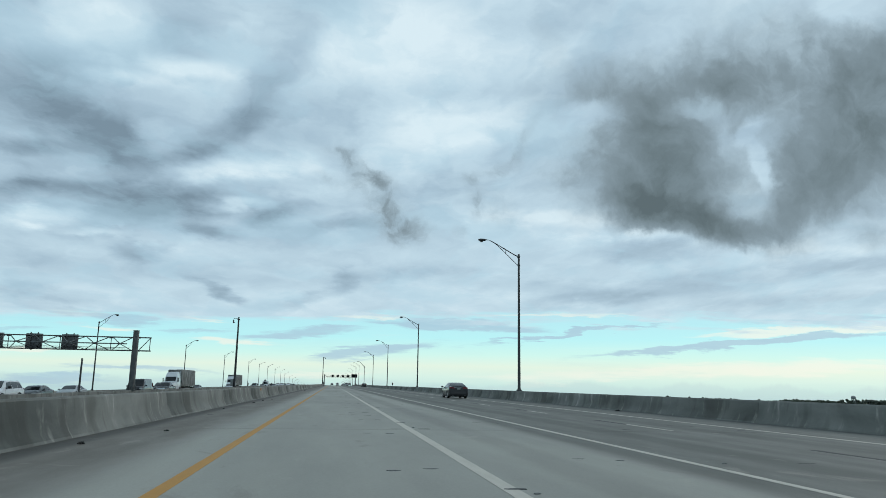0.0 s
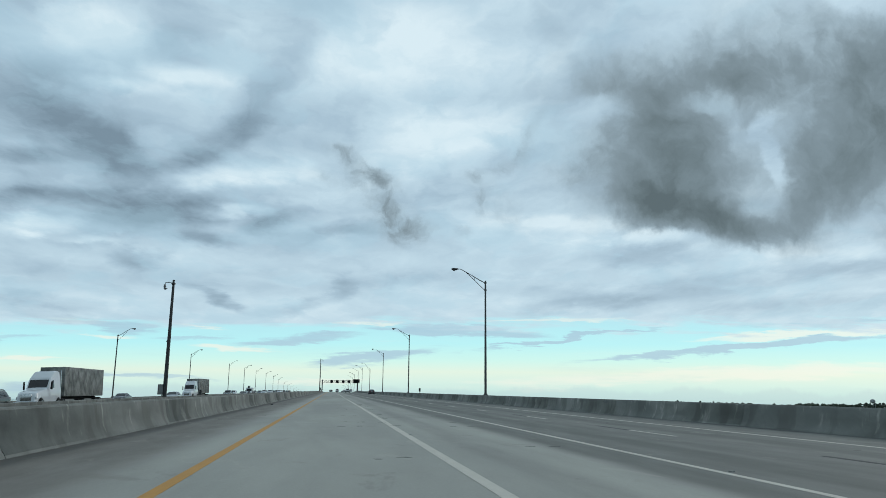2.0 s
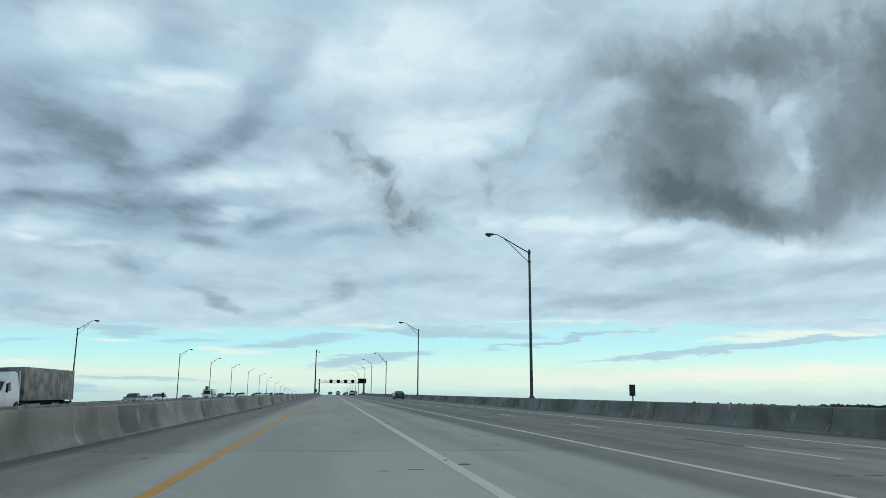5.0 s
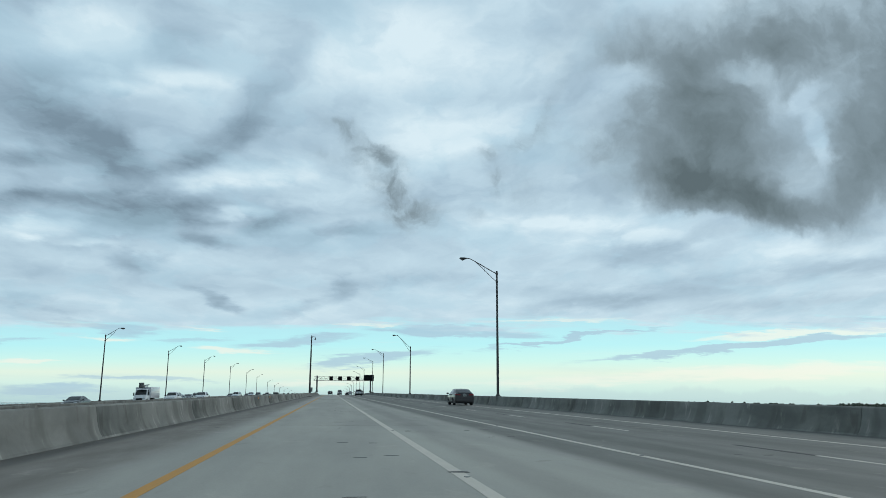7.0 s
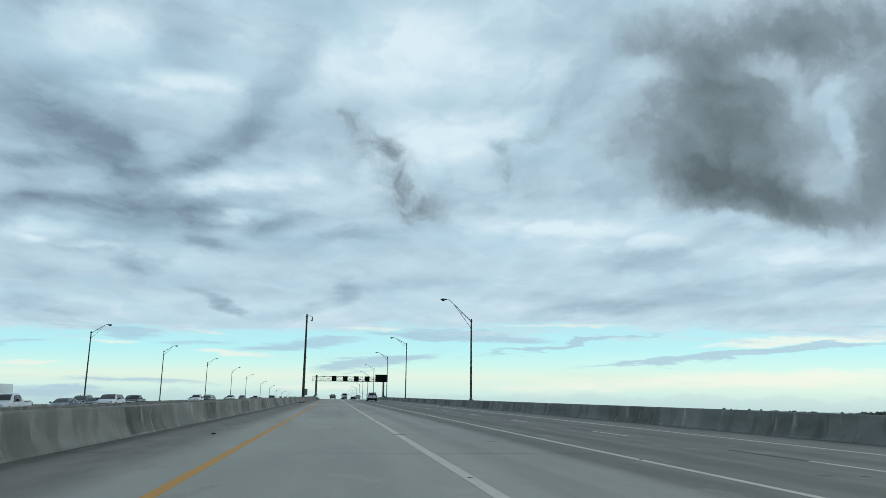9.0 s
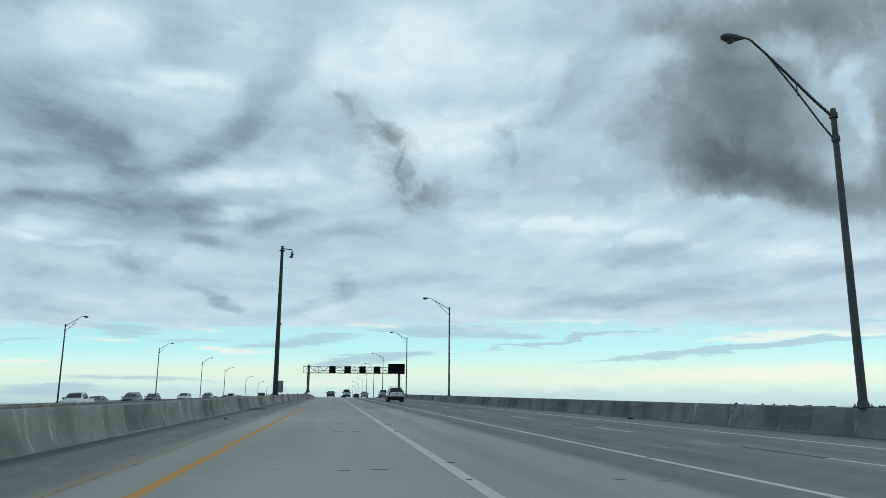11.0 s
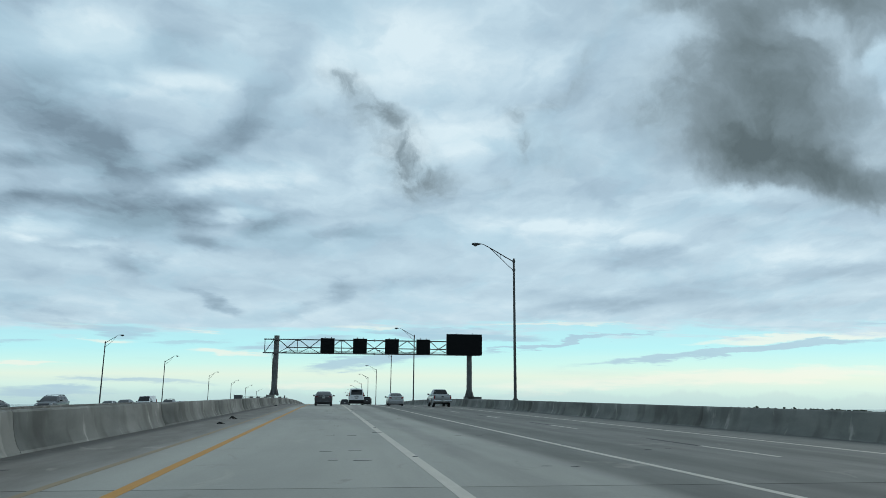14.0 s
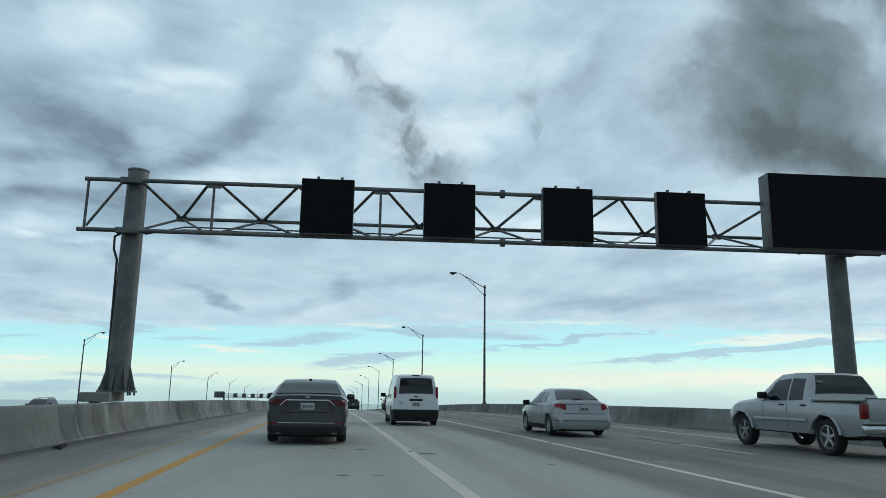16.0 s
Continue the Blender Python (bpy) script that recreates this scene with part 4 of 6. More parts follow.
M_RED = surface("tail_lamp_red", (0.20, 0.006, 0.012), (0.13, 0.005, 0.008), 5.0, 0.2, fine=0.2, spec=0.3)
M_REDDARK = surface("tail_lamp_smoked", (0.070, 0.004, 0.008), (0.045, 0.003, 0.006), 5.0, 0.2, fine=0.2, spec=0.25)
M_HEAD = surface("headlamp_glass", (0.55, 0.57, 0.58), (0.40, 0.42, 0.43), 8.0, 0.12, coat=1.0)
M_PLATE = surface("number_plate", (0.34, 0.36, 0.35), (0.28, 0.31, 0.30), 6.0, 0.5)
M_PLATEBAR = surface("plate_mark", (0.05, 0.07, 0.06), (0.07, 0.08, 0.08), 6.0, 0.6)
M_UNDER = surface("underbody", (0.010, 0.010, 0.010), (0.018, 0.018, 0.017), 3.0, 0.9)
P_GREY = car_paint("paint_dark_grey", (0.012, 0.013, 0.016), 0.1, 0.28)
P_BLACK = car_paint("paint_black_blue", (0.003, 0.003, 0.005), 0.1, 0.25)
P_BROWN = car_paint("paint_warm_grey", (0.018, 0.015, 0.017), 0.1, 0.28)
P_WHITE = car_paint("paint_white", (0.56, 0.58, 0.60), 0.0, 0.35)
P_SILVER = car_paint("paint_silver", (0.29, 0.30, 0.31), 0.5, 0.32)
P_LIGHT = car_paint("paint_light_silver", (0.34, 0.355, 0.365), 0.4, 0.32)
P_BLUE = car_paint("paint_grey_blue", (0.09, 0.12, 0.15), 0.4, 0.4)


def along(rows, y):
    """Reads a polyline of (y, value) at y, eased at its corners."""
    if y <= rows[0][0]:
        return rows[0][1]
    for (a, u), (b, v) in zip(rows, rows[1:]):
        if y <= b:
            return u + (v - u) * (y - a) / (b - a)
    return rows[-1][1]


class Shell:
    """A car body drawn by its long section: top line, belt line, plan width; wheel arches cut into the lower edge. y runs from tail to nose."""

    def __init__(self, length, width, top, belt, rear_axle, front_axle, wheel, clear, plan=None, lean=0.40, crown=0.03, arch=0.06, inset=0.07):
        self.L, self.W, self.top, self.belt = length, width, top, belt
        self.ra, self.fa, self.r, self.clear, self.lean, self.crown, self.arch, self.inset = rear_axle, front_axle, wheel, clear, lean, crown, arch, inset
        self.plan = plan or [(0, 0.84), (0.06, 0.91), (0.2, 0.96), (0.55, 0.99), (0.9, 1.0), (length - 1.1, 1.0), (length - 0.6, 0.97), (length - 0.25, 0.90), (length - 0.08, 0.80), (length, 0.68)]

    def half(self, y):
        return self.W / 2 * along(self.plan, y)

    def low(self, y):
        z = self.clear + 0.05 * max(0.0, 1 - y / 0.5) + 0.03 * max(0.0, 1 - (self.L - y) / 0.5)
        for a in (self.ra, self.fa):
            d = abs(y - a)
            rr = self.r + self.arch
            if d < rr:
                z = max(z, self.r + math.sqrt(rr * rr - d * d) * 0.97)
        return z

    def section(self, y):
        w, b, t, lo = self.half(y), along(self.belt, y), along(self.top, y), self.low(y)
        b = min(b, t - 0.02)
        lo = min(lo, b - 0.06)
        h = t - b
        wt = max(0.25 * w, w * 0.965 - min(self.inset, h * 1.2) - self.lean * max(0.0, h - 0.08))
        ze = t - self.crown - 0.25 * min(h, 0.12)
        base = min(self.clear, lo)
        flank = []
        for k, f in enumerate((0.0, 0.28, 0.62, 0.90)):
            z = min(max(base + f * (b - base), lo + 0.012 * (k + 1)), b - 0.01 * (4 - k))
            flank.append((w * along([(0.0, 0.925), (0.28, 0.972), (0.62, 1.0), (0.90, 0.985), (1.0, 0.965)], (z - base) / (b - base)), z))
        return [(0, lo), (w * 0.8, lo), *flank, (w * 0.965, b), (0.5 * (w * 0.965 + wt) + 0.10 * min(h, 0.3) * 0.4, b + 0.52 * (ze - b)), (wt, ze), (wt * 0.93, t - self.crown * 0.62), (wt * 0.55, t - self.crown * 0.16), (0, t)]

    def body(self, bm):
        ys = {0.0, self.L}
        n = int(self.L / 0.11)
        ys |= {self.L * i / n for i in range(n + 1)}
        ys |= {p[0] for p in self.top if 0 < p[0] < self.L} | {0.02, 0.045, 0.09, self.L - 0.02, self.L - 0.05}
        for a in (self.ra, self.fa):
            rr = self.r + self.arch
            ys |= {a + rr * math.cos(math.pi * i / 14) for i in range(15)} | {a - rr - 0.002, a + rr + 0.002}
        ys = sorted(y for y in ys if 0 <= y <= self.L)
        ys = [y for i, y in enumerate(ys) if i == 0 or y - ys[i - 1] > 0.0015]
        rings = []
        for y in ys:
            s = self.section(y)
            rings.append([bm.verts.new((x, y, z)) for x, z in s] + [bm.verts.new((-x, y, z)) for x, z in reversed(s[1:-1])])
        k = len(rings[0])
        for a, b in zip(rings, rings[1:]):
            for i in range(k):
                j = (i + 1) % k
                bm.faces.new((a[i], a[j], b[j], b[i]))
        bm.faces.new(list(reversed(rings[0])))
        bm.faces.new(rings[-1])

    def side(self, y, v, off=0.0):
        """A point of the cabin's side: v 0 at the belt, 1 at the roof's edge."""
        s = self.section(y)
        (x0, z0), (x1, z1), (x2, z2) = s[6], s[7], s[8]
        if v < 0.5:
            x, z = x0 + (x1 - x0) * v * 2, z0 + (z1 - z0) * v * 2
        else:
            x, z = x1 + (x2 - x1) * (v - 0.5) * 2, z1 + (z2 - z1) * (v - 0.5) * 2
        return Vector((x + off, y, z + off * 0.25))

    def flank(self, y, v, off=0.0):
        """A point of the lower side: v 0 at the sill, 1 at the belt."""
        s = self.section(y)[2:7]
        f = min(max(v, 0.0), 0.9999) * 4
        i = int(f)
        x = s[i][0] + (s[i + 1][0] - s[i][0]) * (f - i)
        z = s[i][1] + (s[i + 1][1] - s[i][1]) * (f - i)
        return Vector((x + off, y, z))

    def lid(self, x, y):
        """A point of the upper skin over (x, y)."""
        s = self.section(y)[8:]
        ax = abs(x)
        for (x0, z0), (x1, z1) in zip(s, s[1:]):
            if ax >= x1:
                f = (min(ax, x0) - x1) / max(x0 - x1, 1e-6)
                return Vector((x, y, z1 + (z0 - z1) * f))
        return Vector((x, y, s[-1][1]))

    def tail(self, z):
        """How far from the tail the skin stands at height z."""
        rows = [p for p in self.top]
        if z <= rows[0][1]:
            return 0.0
        for (a, u), (b, v) in zip(rows, rows[1:]):
            if u <= z <= v and v > u:
                return a + (b - a) * (z - u) / (v - u)
        return 0.3

    def edge(self, y):
        return self.section(y)[8][0]


def patch(bm, f, corners, nu=8, nv=4, thick=0.012):
    """A skin over four corners in the parameters of f, pulled through f, with a rim pushed inward."""
    (a, b, c, d) = [Vector((*p, 0)) for p in corners]
    grid = []
    for j in range(nv + 1):
        row = []
        for i in range(nu + 1):
            s, t = i / nu, j / nv
            q = (a * (1 - s) + b * s) * (1 - t) + (d * (1 - s) + c * s) * t
            row.append(bm.verts.new(f(q.x, q.y)))
        grid.append(row)
    for j in range(nv):
        for i in range(nu):
            bm.faces.new((grid[j][i], grid[j][i + 1], grid[j + 1][i + 1], grid[j + 1][i]))
    bm.normal_update()
    if thick:
        r = bmesh.ops.solidify(bm, geom=[x for x in bm.faces], thickness=thick)


def mirror_x(bm):
    bmesh.ops.scale(bm, vec=(-1, 1, 1), verts=bm.verts)
    bmesh.ops.reverse_faces(bm, faces=bm.faces)


def make_wheel(r, width, spokes, rim_mat, parent, at, side, double=False):
    """A wheel about the x axis: tyre with rounded shoulders, dished rim with spokes."""
    m = Matrix.Translation(at) @ Matrix.Rotation(radians(90 * side), 4, "Y")
    w = part("wheel", (bm := bmesh.new(), lathe(bm, [(0.06, -width * 0.35), (r * 0.30, -width * 0.36), (r * 0.30, 0.0), (0.06, 0.0)], 14, m))[0], M_UNDER, parent, smooth=40)
    bm = bmesh.new()
    lathe(bm, [(r * 0.66, -width * 0.46), (r * 0.72, -width * 0.5), (r * 0.90, -width * 0.5), (r * 0.98, -width * 0.40), (r, -width * 0.25), (r, width * 0.25), (r * 0.98, width * 0.40), (r * 0.90, width * 0.5), (r * 0.72, width * 0.5), (r * 0.66, width * 0.46), (r * 0.66, -width * 0.46)], 28, m, False)
    part("tyre", bm, M_TYRE, w, smooth=35)
    bm = bmesh.new()
    lathe(bm, [(r * 0.67, -width * 0.4), (r * 0.67, width * 0.43), (r * 0.62, width * 0.44), (r * 0.59, width * 0.30), (r * 0.59, -width * 0.4)], 28, m, False)
    lathe(bm, [(r * 0.15, width * 0.15), (r * 0.15, width * 0.30), (r * 0.08, width * 0.36), (0.005, width * 0.37)], 12, m, False)
    for k in range(spokes):
        q = m @ Matrix.Rotation(2 * math.pi * k / spokes, 4, "Z")
        sw = r * (0.42 / spokes + 0.02)
        vs = box(bm, r * 0.08, r * 0.61, -sw, sw, width * 0.17, width * 0.33)
        for v in vs:
            if v.co.x > r * 0.3:
                v.co.y *= 0.62
        bmesh.ops.transform(bm, matrix=q, verts=vs)
    part("rim", bm, rim_mat, w, smooth=35)
    bm = bmesh.new()
    lathe(bm, [(0.02, -width * 0.05), (r * 0.52, -width * 0.05), (r * 0.52, 0.0), (0.02, 0.0)], 20, m)
    part("brake_disc", bm, M_UNDER, w, smooth=35)
    return w


def fixed_box(name, mat, parent, b, bevel=0.01, label="", m=None):
    bm = bmesh.new()
    box(bm, *b, bevel, m)
    return part(name, bm, mat, parent, label, 40)


def both(name, mat, parent, b, bevel=0.01, label=""):
    for s in (1, -1):
        x0, x1 = sorted((s * b[0], s * b[1]))
        fixed_box(name, mat, parent, (x0, x1, *b[2:]), bevel, label)


def dress(car, sh, paint, glass, windows, rear_glass, windscreen, plate, rims=(5, M_RIM), tyre_w=0.22, doors=(), handles=(), mirror=None, sill=True, glass_label=""):
    """The parts that every car shares."""
    bm = bmesh.new()
    sh.body(bm)
    body = part("body", bm, paint, car, smooth=32)
    bm = bmesh.new()
    box(bm, -sh.W * 0.40, sh.W * 0.40, 0.25, sh.L - 0.3, sh.clear - 0.02, sh.r * 1.1 + 0.1, 0.03)
    part("underbody", bm, M_UNDER, car)
    for s in (1, -1):
        for a in (sh.ra, sh.fa):
            make_wheel(sh.r, tyre_w, rims[0], rims[1], car, (s * (sh.W / 2 - tyre_w / 2 - 0.025), a, sh.r), s)
        for c in windows:
            bm = bmesh.new()
            patch(bm, lambda y, v: sh.side(y, v, 0.010), c)
            if s < 0:
                mirror_x(bm)
            part("side_window", bm, glass, car, smooth=40)
        for y in doors:
            bm = bmesh.new()
            patch(bm, lambda yy, v: sh.flank(yy, v, 0.0015), [(y, 0.08), (y + 0.012, 0.08), (y + 0.012, 0.98), (y, 0.98)], 1, 10, 0.004)
            if s < 0:
                mirror_x(bm)
            part("door_gap", bm, M_PLASTIC, car)
        for y in handles:
            p = sh.flank(y, 0.80, 0.0)
            x0, x1 = sorted((s * (p.x - 0.03), s * (p.x + 0.028)))
            fixed_box("door_handle", M_CHROME if mirror and mirror[2] == 1 else M_PLASTIC if mirror and mirror[2] == 2 and paint == P_LIGHT else paint, car, (x0, x1, y - 0.10, y + 0.10, p.z - 0.018, p.z + 0.018), 0.012)
        if mirror:
            y, z, _ = mirror
            p = sh.side(y, 0.08)
            x0, x1 = sorted((s * (p.x + 0.06), s * (p.x + 0.27)))
            fixed_box("wing_mirror", paint if mirror[2] != 2 else M_PLASTIC, car, (x0, x1, y - 0.07, y + 0.10, z - 0.07, z + 0.09), 0.045)
            x0, x1 = sorted((s * (p.x - 0.05), s * (p.x + 0.1)))
            fixed_box("mirror_stalk", M_PLASTIC, car, (x0, x1, y - 0.03, y + 0.05, z - 0.06, z - 0.02), 0.012)
        if sill:
            bm = bmesh.new()
            patch(bm, lambda yy, v: sh.flank(yy, v, 0.006), [(sh.ra + sh.r + 0.1, 0.0), (sh.fa - sh.r - 0.1, 0.0), (sh.fa - sh.r - 0.1, 0.16), (sh.ra + sh.r + 0.1, 0.16)], 8, 2, 0.01)
            if s < 0:
                mirror_x(bm)
            part("sill", bm, M_PLASTIC, car, smooth=40)
    for name, (y0, y1, f0, f1), g in (("rear_window", rear_glass, glass), ("windscreen", windscreen, M_GLASS)):
        if y0 == y1:
            continue
        bm = bmesh.new()

        def skin(u, y):
            e = sh.edge(y) * (f0 + (f1 - f0) * (y - y0) / (y1 - y0))
            p = sh.lid(u * e, y)
            q = sh.lid(u * e, y + 0.02)
            d = (q - p).normalized()
            nrm = Vector((0, -d.z, d.y)) if d.y >= 0 else Vector((0, d.z, -d.y))
            return p + nrm * 0.010

        patch(bm, skin, [(-1, y0), (1, y0), (1, y1), (-1, y1)], 12, 8)
        part(name, bm, g, car, smooth=50)
    if plate:
        z, y = plate
        pl = fixed_box("number_plate", M_PLATE, car, (-0.155, 0.155, y - 0.012, y + 0.03, z - 0.08, z + 0.08), 0.006, "pale number plate")
        for x in (-0.09, -0.055, -0.02, 0.03, 0.065, 0.10):
            fixed_box("plate_mark", M_PLATEBAR, pl, (x - 0.011, x + 0.011, y - 0.0155, y - 0.011, z - 0.032, z + 0.028), 0.0)
    return body


def skin_x(sh, y, z):
    """The half width of the body at (y, z)."""
    s = sh.section(y)[2:9]
    for (x0, z0), (x1, z1) in zip(s, s[1:]):
        if z0 <= z <= z1:
            return x0 + (x1 - x0) * (z - z0) / max(z1 - z0, 1e-6)
    return s[0][0] if z < s[0][1] else s[-1][0]


def tail_lamps(car, sh, x0, x1, z0, z1, mat=None, deep=0.24, lift=0.012, outer=0.0):
    """A pair of lamps lying on the tail and wrapping round its corners."""
    for s in (1, -1):
        bm = bmesh.new()
        rows = []
        for i in range(11):
            u = i / 10
            col = []
            for j in range(4):
                shrink = 0.18 * (u ** 3)
                z = z0 + (z1 - z0) * (j / 3 * (1 - 2 * shrink) + shrink) + outer * u
                yt = sh.tail(z)
                xc = skin_x(sh, yt + 0.03, z) * 0.90
                if u < 0.6:
                    x, y = x0 + (xc - x0) * u / 0.6, yt - lift
                else:
                    v = (u - 0.6) / 0.4
                    y = yt + deep * v * v + 0.02 * v
                    x = max(xc, skin_x(sh, y + 0.005, z) + 0.010)
                    y -= lift * (1 - v)
                col.append(bm.verts.new((s * x, y, z)))
            rows.append(col)
        for a, b in zip(rows, rows[1:]):
            for j in range(3):
                bm.faces.new((a[j], b[j], b[j + 1], a[j + 1]) if s > 0 else (a[j + 1], b[j + 1], b[j], a[j]))
        bm.normal_update()
        bmesh.ops.solidify(bm, geom=list(bm.faces), thickness=0.03)
        part("tail_lamp", bm, mat or M_RED, car, "red tail lamp", 40)


def wrap(name, mat, car, sh, z0, z1, deep, label="", lift=0.014):
    """A band over the whole tail, running round both corners: bumpers and valances."""
    bm = bmesh.new()
    rows = []
    for i in range(61):
        u = i / 30 - 1
        s, a = (1 if u >= 0 else -1), abs(u)
        col = []
        for j in range(7):
            z = z0 + (z1 - z0) * j / 6
            out = lift * (0.5 if j in (0, 6) else 1.0)
            xc = skin_x(sh, 0.0, z) + 0.4 * out
            if a < 0.6:
                x, y = xc * a / 0.6, sh.tail(z) - out
            else:
                v = (a - 0.6) / 0.4
                y = sh.tail(z) - out * (1 - v) + deep * v ** 1.8 + 0.015 * v
                x = max(xc, skin_x(sh, max(y, 0.0) + 0.005, z) + out)
            col.append(bm.verts.new((s * x, y, z)))
        rows.append(col)
    for a, b in zip(rows, rows[1:]):
        for j in range(6):
            bm.faces.new((a[j], b[j], b[j + 1], a[j + 1]))
    bm.normal_update()
    bmesh.ops.solidify(bm, geom=list(bm.faces), thickness=0.03)
    return part(name, bm, mat, car, label, 40)


def head_lamps(car, sh, x0, x1, z0, z1):
    for s in (1, -1):
        a, b = sorted((s * x0, s * x1))
        y = sh.L - 0.16
        fixed_box("headlamp", M_HEAD, car, (a, b, y - 0.25, y + 0.05, z0, z1), 0.04, "clear headlamp")


def sedan(paint, label, style):
    """style: full (big saloon), sport (low black saloon), family (mid-size), coupe (small two-door)."""
    car = thing("sedan", label, "car")
    if style == "coupe":
        top = [(0, 0.50), (0.03, 0.62), (0.07, 0.82), (0.12, 0.99), (0.18, 1.035), (0.45, 1.05), (0.62, 1.06), (0.9, 1.18), (1.25, 1.32), (1.6, 1.385), (2.0, 1.40), (2.4, 1.37), (2.75, 1.25), (3.25, 0.98), (3.8, 0.87), (4.2, 0.74), (4.38, 0.6), (4.44, 0.48)]
        belt = [(0, 0.42), (0.12, 0.84), (0.3, 0.93), (0.8, 0.95), (1.6, 0.92), (3.1, 0.87), (3.8, 0.79), (4.2, 0.66), (4.44, 0.42)]
        sh = Shell(4.44, 1.70, top, belt, 0.93, 3.55, 0.30, 0.17, lean=0.52)
        dress(car, sh, paint, M_GLASS, [[(1.28, 0.10), (1.92, 0.07), (1.92, 0.88), (1.50, 0.88)], [(1.97, 0.07), (2.98, 0.06), (2.55, 0.88), (1.97, 0.88)]],
              (0.66, 1.42, 0.90, 0.86), (2.48, 3.2, 0.86, 0.93), (0.80, sh.tail(0.80) - 0.008), (10, M_RIM), 0.19, (1.55, 3.02), (1.75,), (2.85, 0.93, 2))
        tail_lamps(car, sh, 0.54, 0.84, 0.76, 0.92, M_RED, outer=0.05)
        wrap("bumper", paint, car, sh, 0.24, 0.64, 0.40, "silver rear bumper", 0.035)
        wrap("bumper_groove", M_PLASTIC, car, sh, 0.455, 0.475, 0.36, "", 0.045)
        fixed_box("boot_gap", M_PLASTIC, car, (-0.55, 0.55, sh.tail(0.92) - 0.008, sh.tail(0.92) + 0.05, 0.915, 0.925), 0.0)
        fixed_box("boot_gap", M_PLASTIC, car, (-0.6, 0.6, sh.tail(0.66) - 0.008, sh.tail(0.66) + 0.05, 0.655, 0.667), 0.0)
        fixed_box("brake_lamp", M_REDDARK, car, (-0.16, 0.16, 0.60, 0.68, 1.07, 1.095), 0.006)
        head_lamps(car, sh, 0.42, 0.74, 0.58, 0.70)
        fixed_box("exhaust_pipe", M_RIM_DARK, car, (0.34, 0.42, -0.02, 0.2, 0.18, 0.235), 0.02)
        return car
    if style == "full":
        top = [(0, 0.50), (0.02, 0.60), (0.05, 0.78), (0.09, 0.97), (0.14, 1.075), (0.20, 1.095), (0.45, 1.10), (0.72, 1.115), (0.95, 1.20), (1.35, 1.365), (1.75, 1.45), (2.2, 1.475), (2.7, 1.46), (3.1, 1.36), (3.75, 1.05), (4.3, 0.95), (4.7, 0.82), (4.9, 0.68), (4.96, 0.5)]
        belt = [(0, 0.42), (0.09, 0.88), (0.2, 0.98), (0.8, 1.01), (1.6, 0.99), (3.6, 0.93), (4.3, 0.86), (4.7, 0.74), (4.96, 0.42)]
        sh = Shell(4.96, 1.855, top, belt, 1.10, 3.92, 0.335, 0.18)
        plate_z = 0.83
    elif style == "sport":
        top = [(0, 0.52), (0.03, 0.66), (0.07, 0.85), (0.12, 1.00), (0.18, 1.06), (0.4, 1.075), (0.55, 1.085), (0.95, 1.23), (1.4, 1.365), (1.85, 1.425), (2.3, 1.435), (2.7, 1.40), (3.05, 1.29), (3.65, 1.0), (4.2, 0.91), (4.65, 0.79), (4.84, 0.66), (4.9, 0.5)]
        belt = [(0, 0.44), (0.12, 0.90), (0.3, 0.98), (0.9, 1.00), (1.6, 0.95), (3.5, 0.88), (4.2, 0.82), (4.65, 0.71), (4.9, 0.42)]
        sh = Shell(4.90, 1.86, top, belt, 1.08, 3.86, 0.34, 0.17, lean=0.46)
        plate_z = 0.86
    else:
        top = [(0, 0.50), (0.02, 0.62), (0.05, 0.80), (0.09, 0.97), (0.14, 1.06), (0.20, 1.085), (0.42, 1.095), (0.62, 1.11), (0.95, 1.24), (1.35, 1.385), (1.75, 1.455), (2.2, 1.47), (2.65, 1.45), (3.0, 1.36), (3.65, 1.03), (4.2, 0.93), (4.6, 0.80), (4.78, 0.66), (4.85, 0.5)]
        belt = [(0, 0.42), (0.09, 0.88), (0.2, 0.96), (0.8, 0.99), (1.6, 0.97), (3.5, 0.90), (4.2, 0.84), (4.6, 0.72), (4.85, 0.42)]
        sh = Shell(4.85, 1.82, top, belt, 1.05, 3.83, 0.33, 0.18)
        plate_z = 0.86
    wins = [[(1.12, 0.10), (1.58, 0.06), (1.58, 0.90), (1.50, 0.90)], [(1.62, 0.06), (2.36, 0.05), (2.36, 0.92), (1.62, 0.90)], [(2.42, 0.05), (3.42, 0.06), (2.98, 0.90), (2.42, 0.92)]]
    rg = (0.74, 1.62, 0.92, 0.87) if style == "full" else (0.60, 1.60, 0.92, 0.85)
    dress(car, sh, paint, M_GLASS, wins, rg, (2.8, 3.62, 0.87, 0.94), (plate_z, sh.tail(plate_z) - 0.008), (10, M_RIM if style != "family" else M_RIM_DARK), 0.22,
          (1.50, 2.38, 3.40), (1.78, 2.66), (3.22, 1.02, 1 if style == "sport" else 0))
    # chrome above the side glass and along the belt
    for s in (1, -1):
        bm = bmesh.new()
        if style == "sport":
            pts = [sh.side(y, 0.0, 0.008) for y in (0.95, 1.3, 1.7, 2.3, 2.9, 3.4)]
        else:
            pts = [sh.side(y, v, 0.008) for y, v in ((1.10, 0.08), (1.3, 0.5), (1.5, 0.92), (2.0, 0.95), (2.5, 0.95), (2.95, 0.93), (3.4, 0.08))]
        pts = [Vector((s * p.x, p.y, p.z)) for p in pts]
        sweep(bm, pts, 0.011, 6)
        part("window_trim", bm, M_CHROME, car, "chrome window trim", 50)
    zt = plate_z
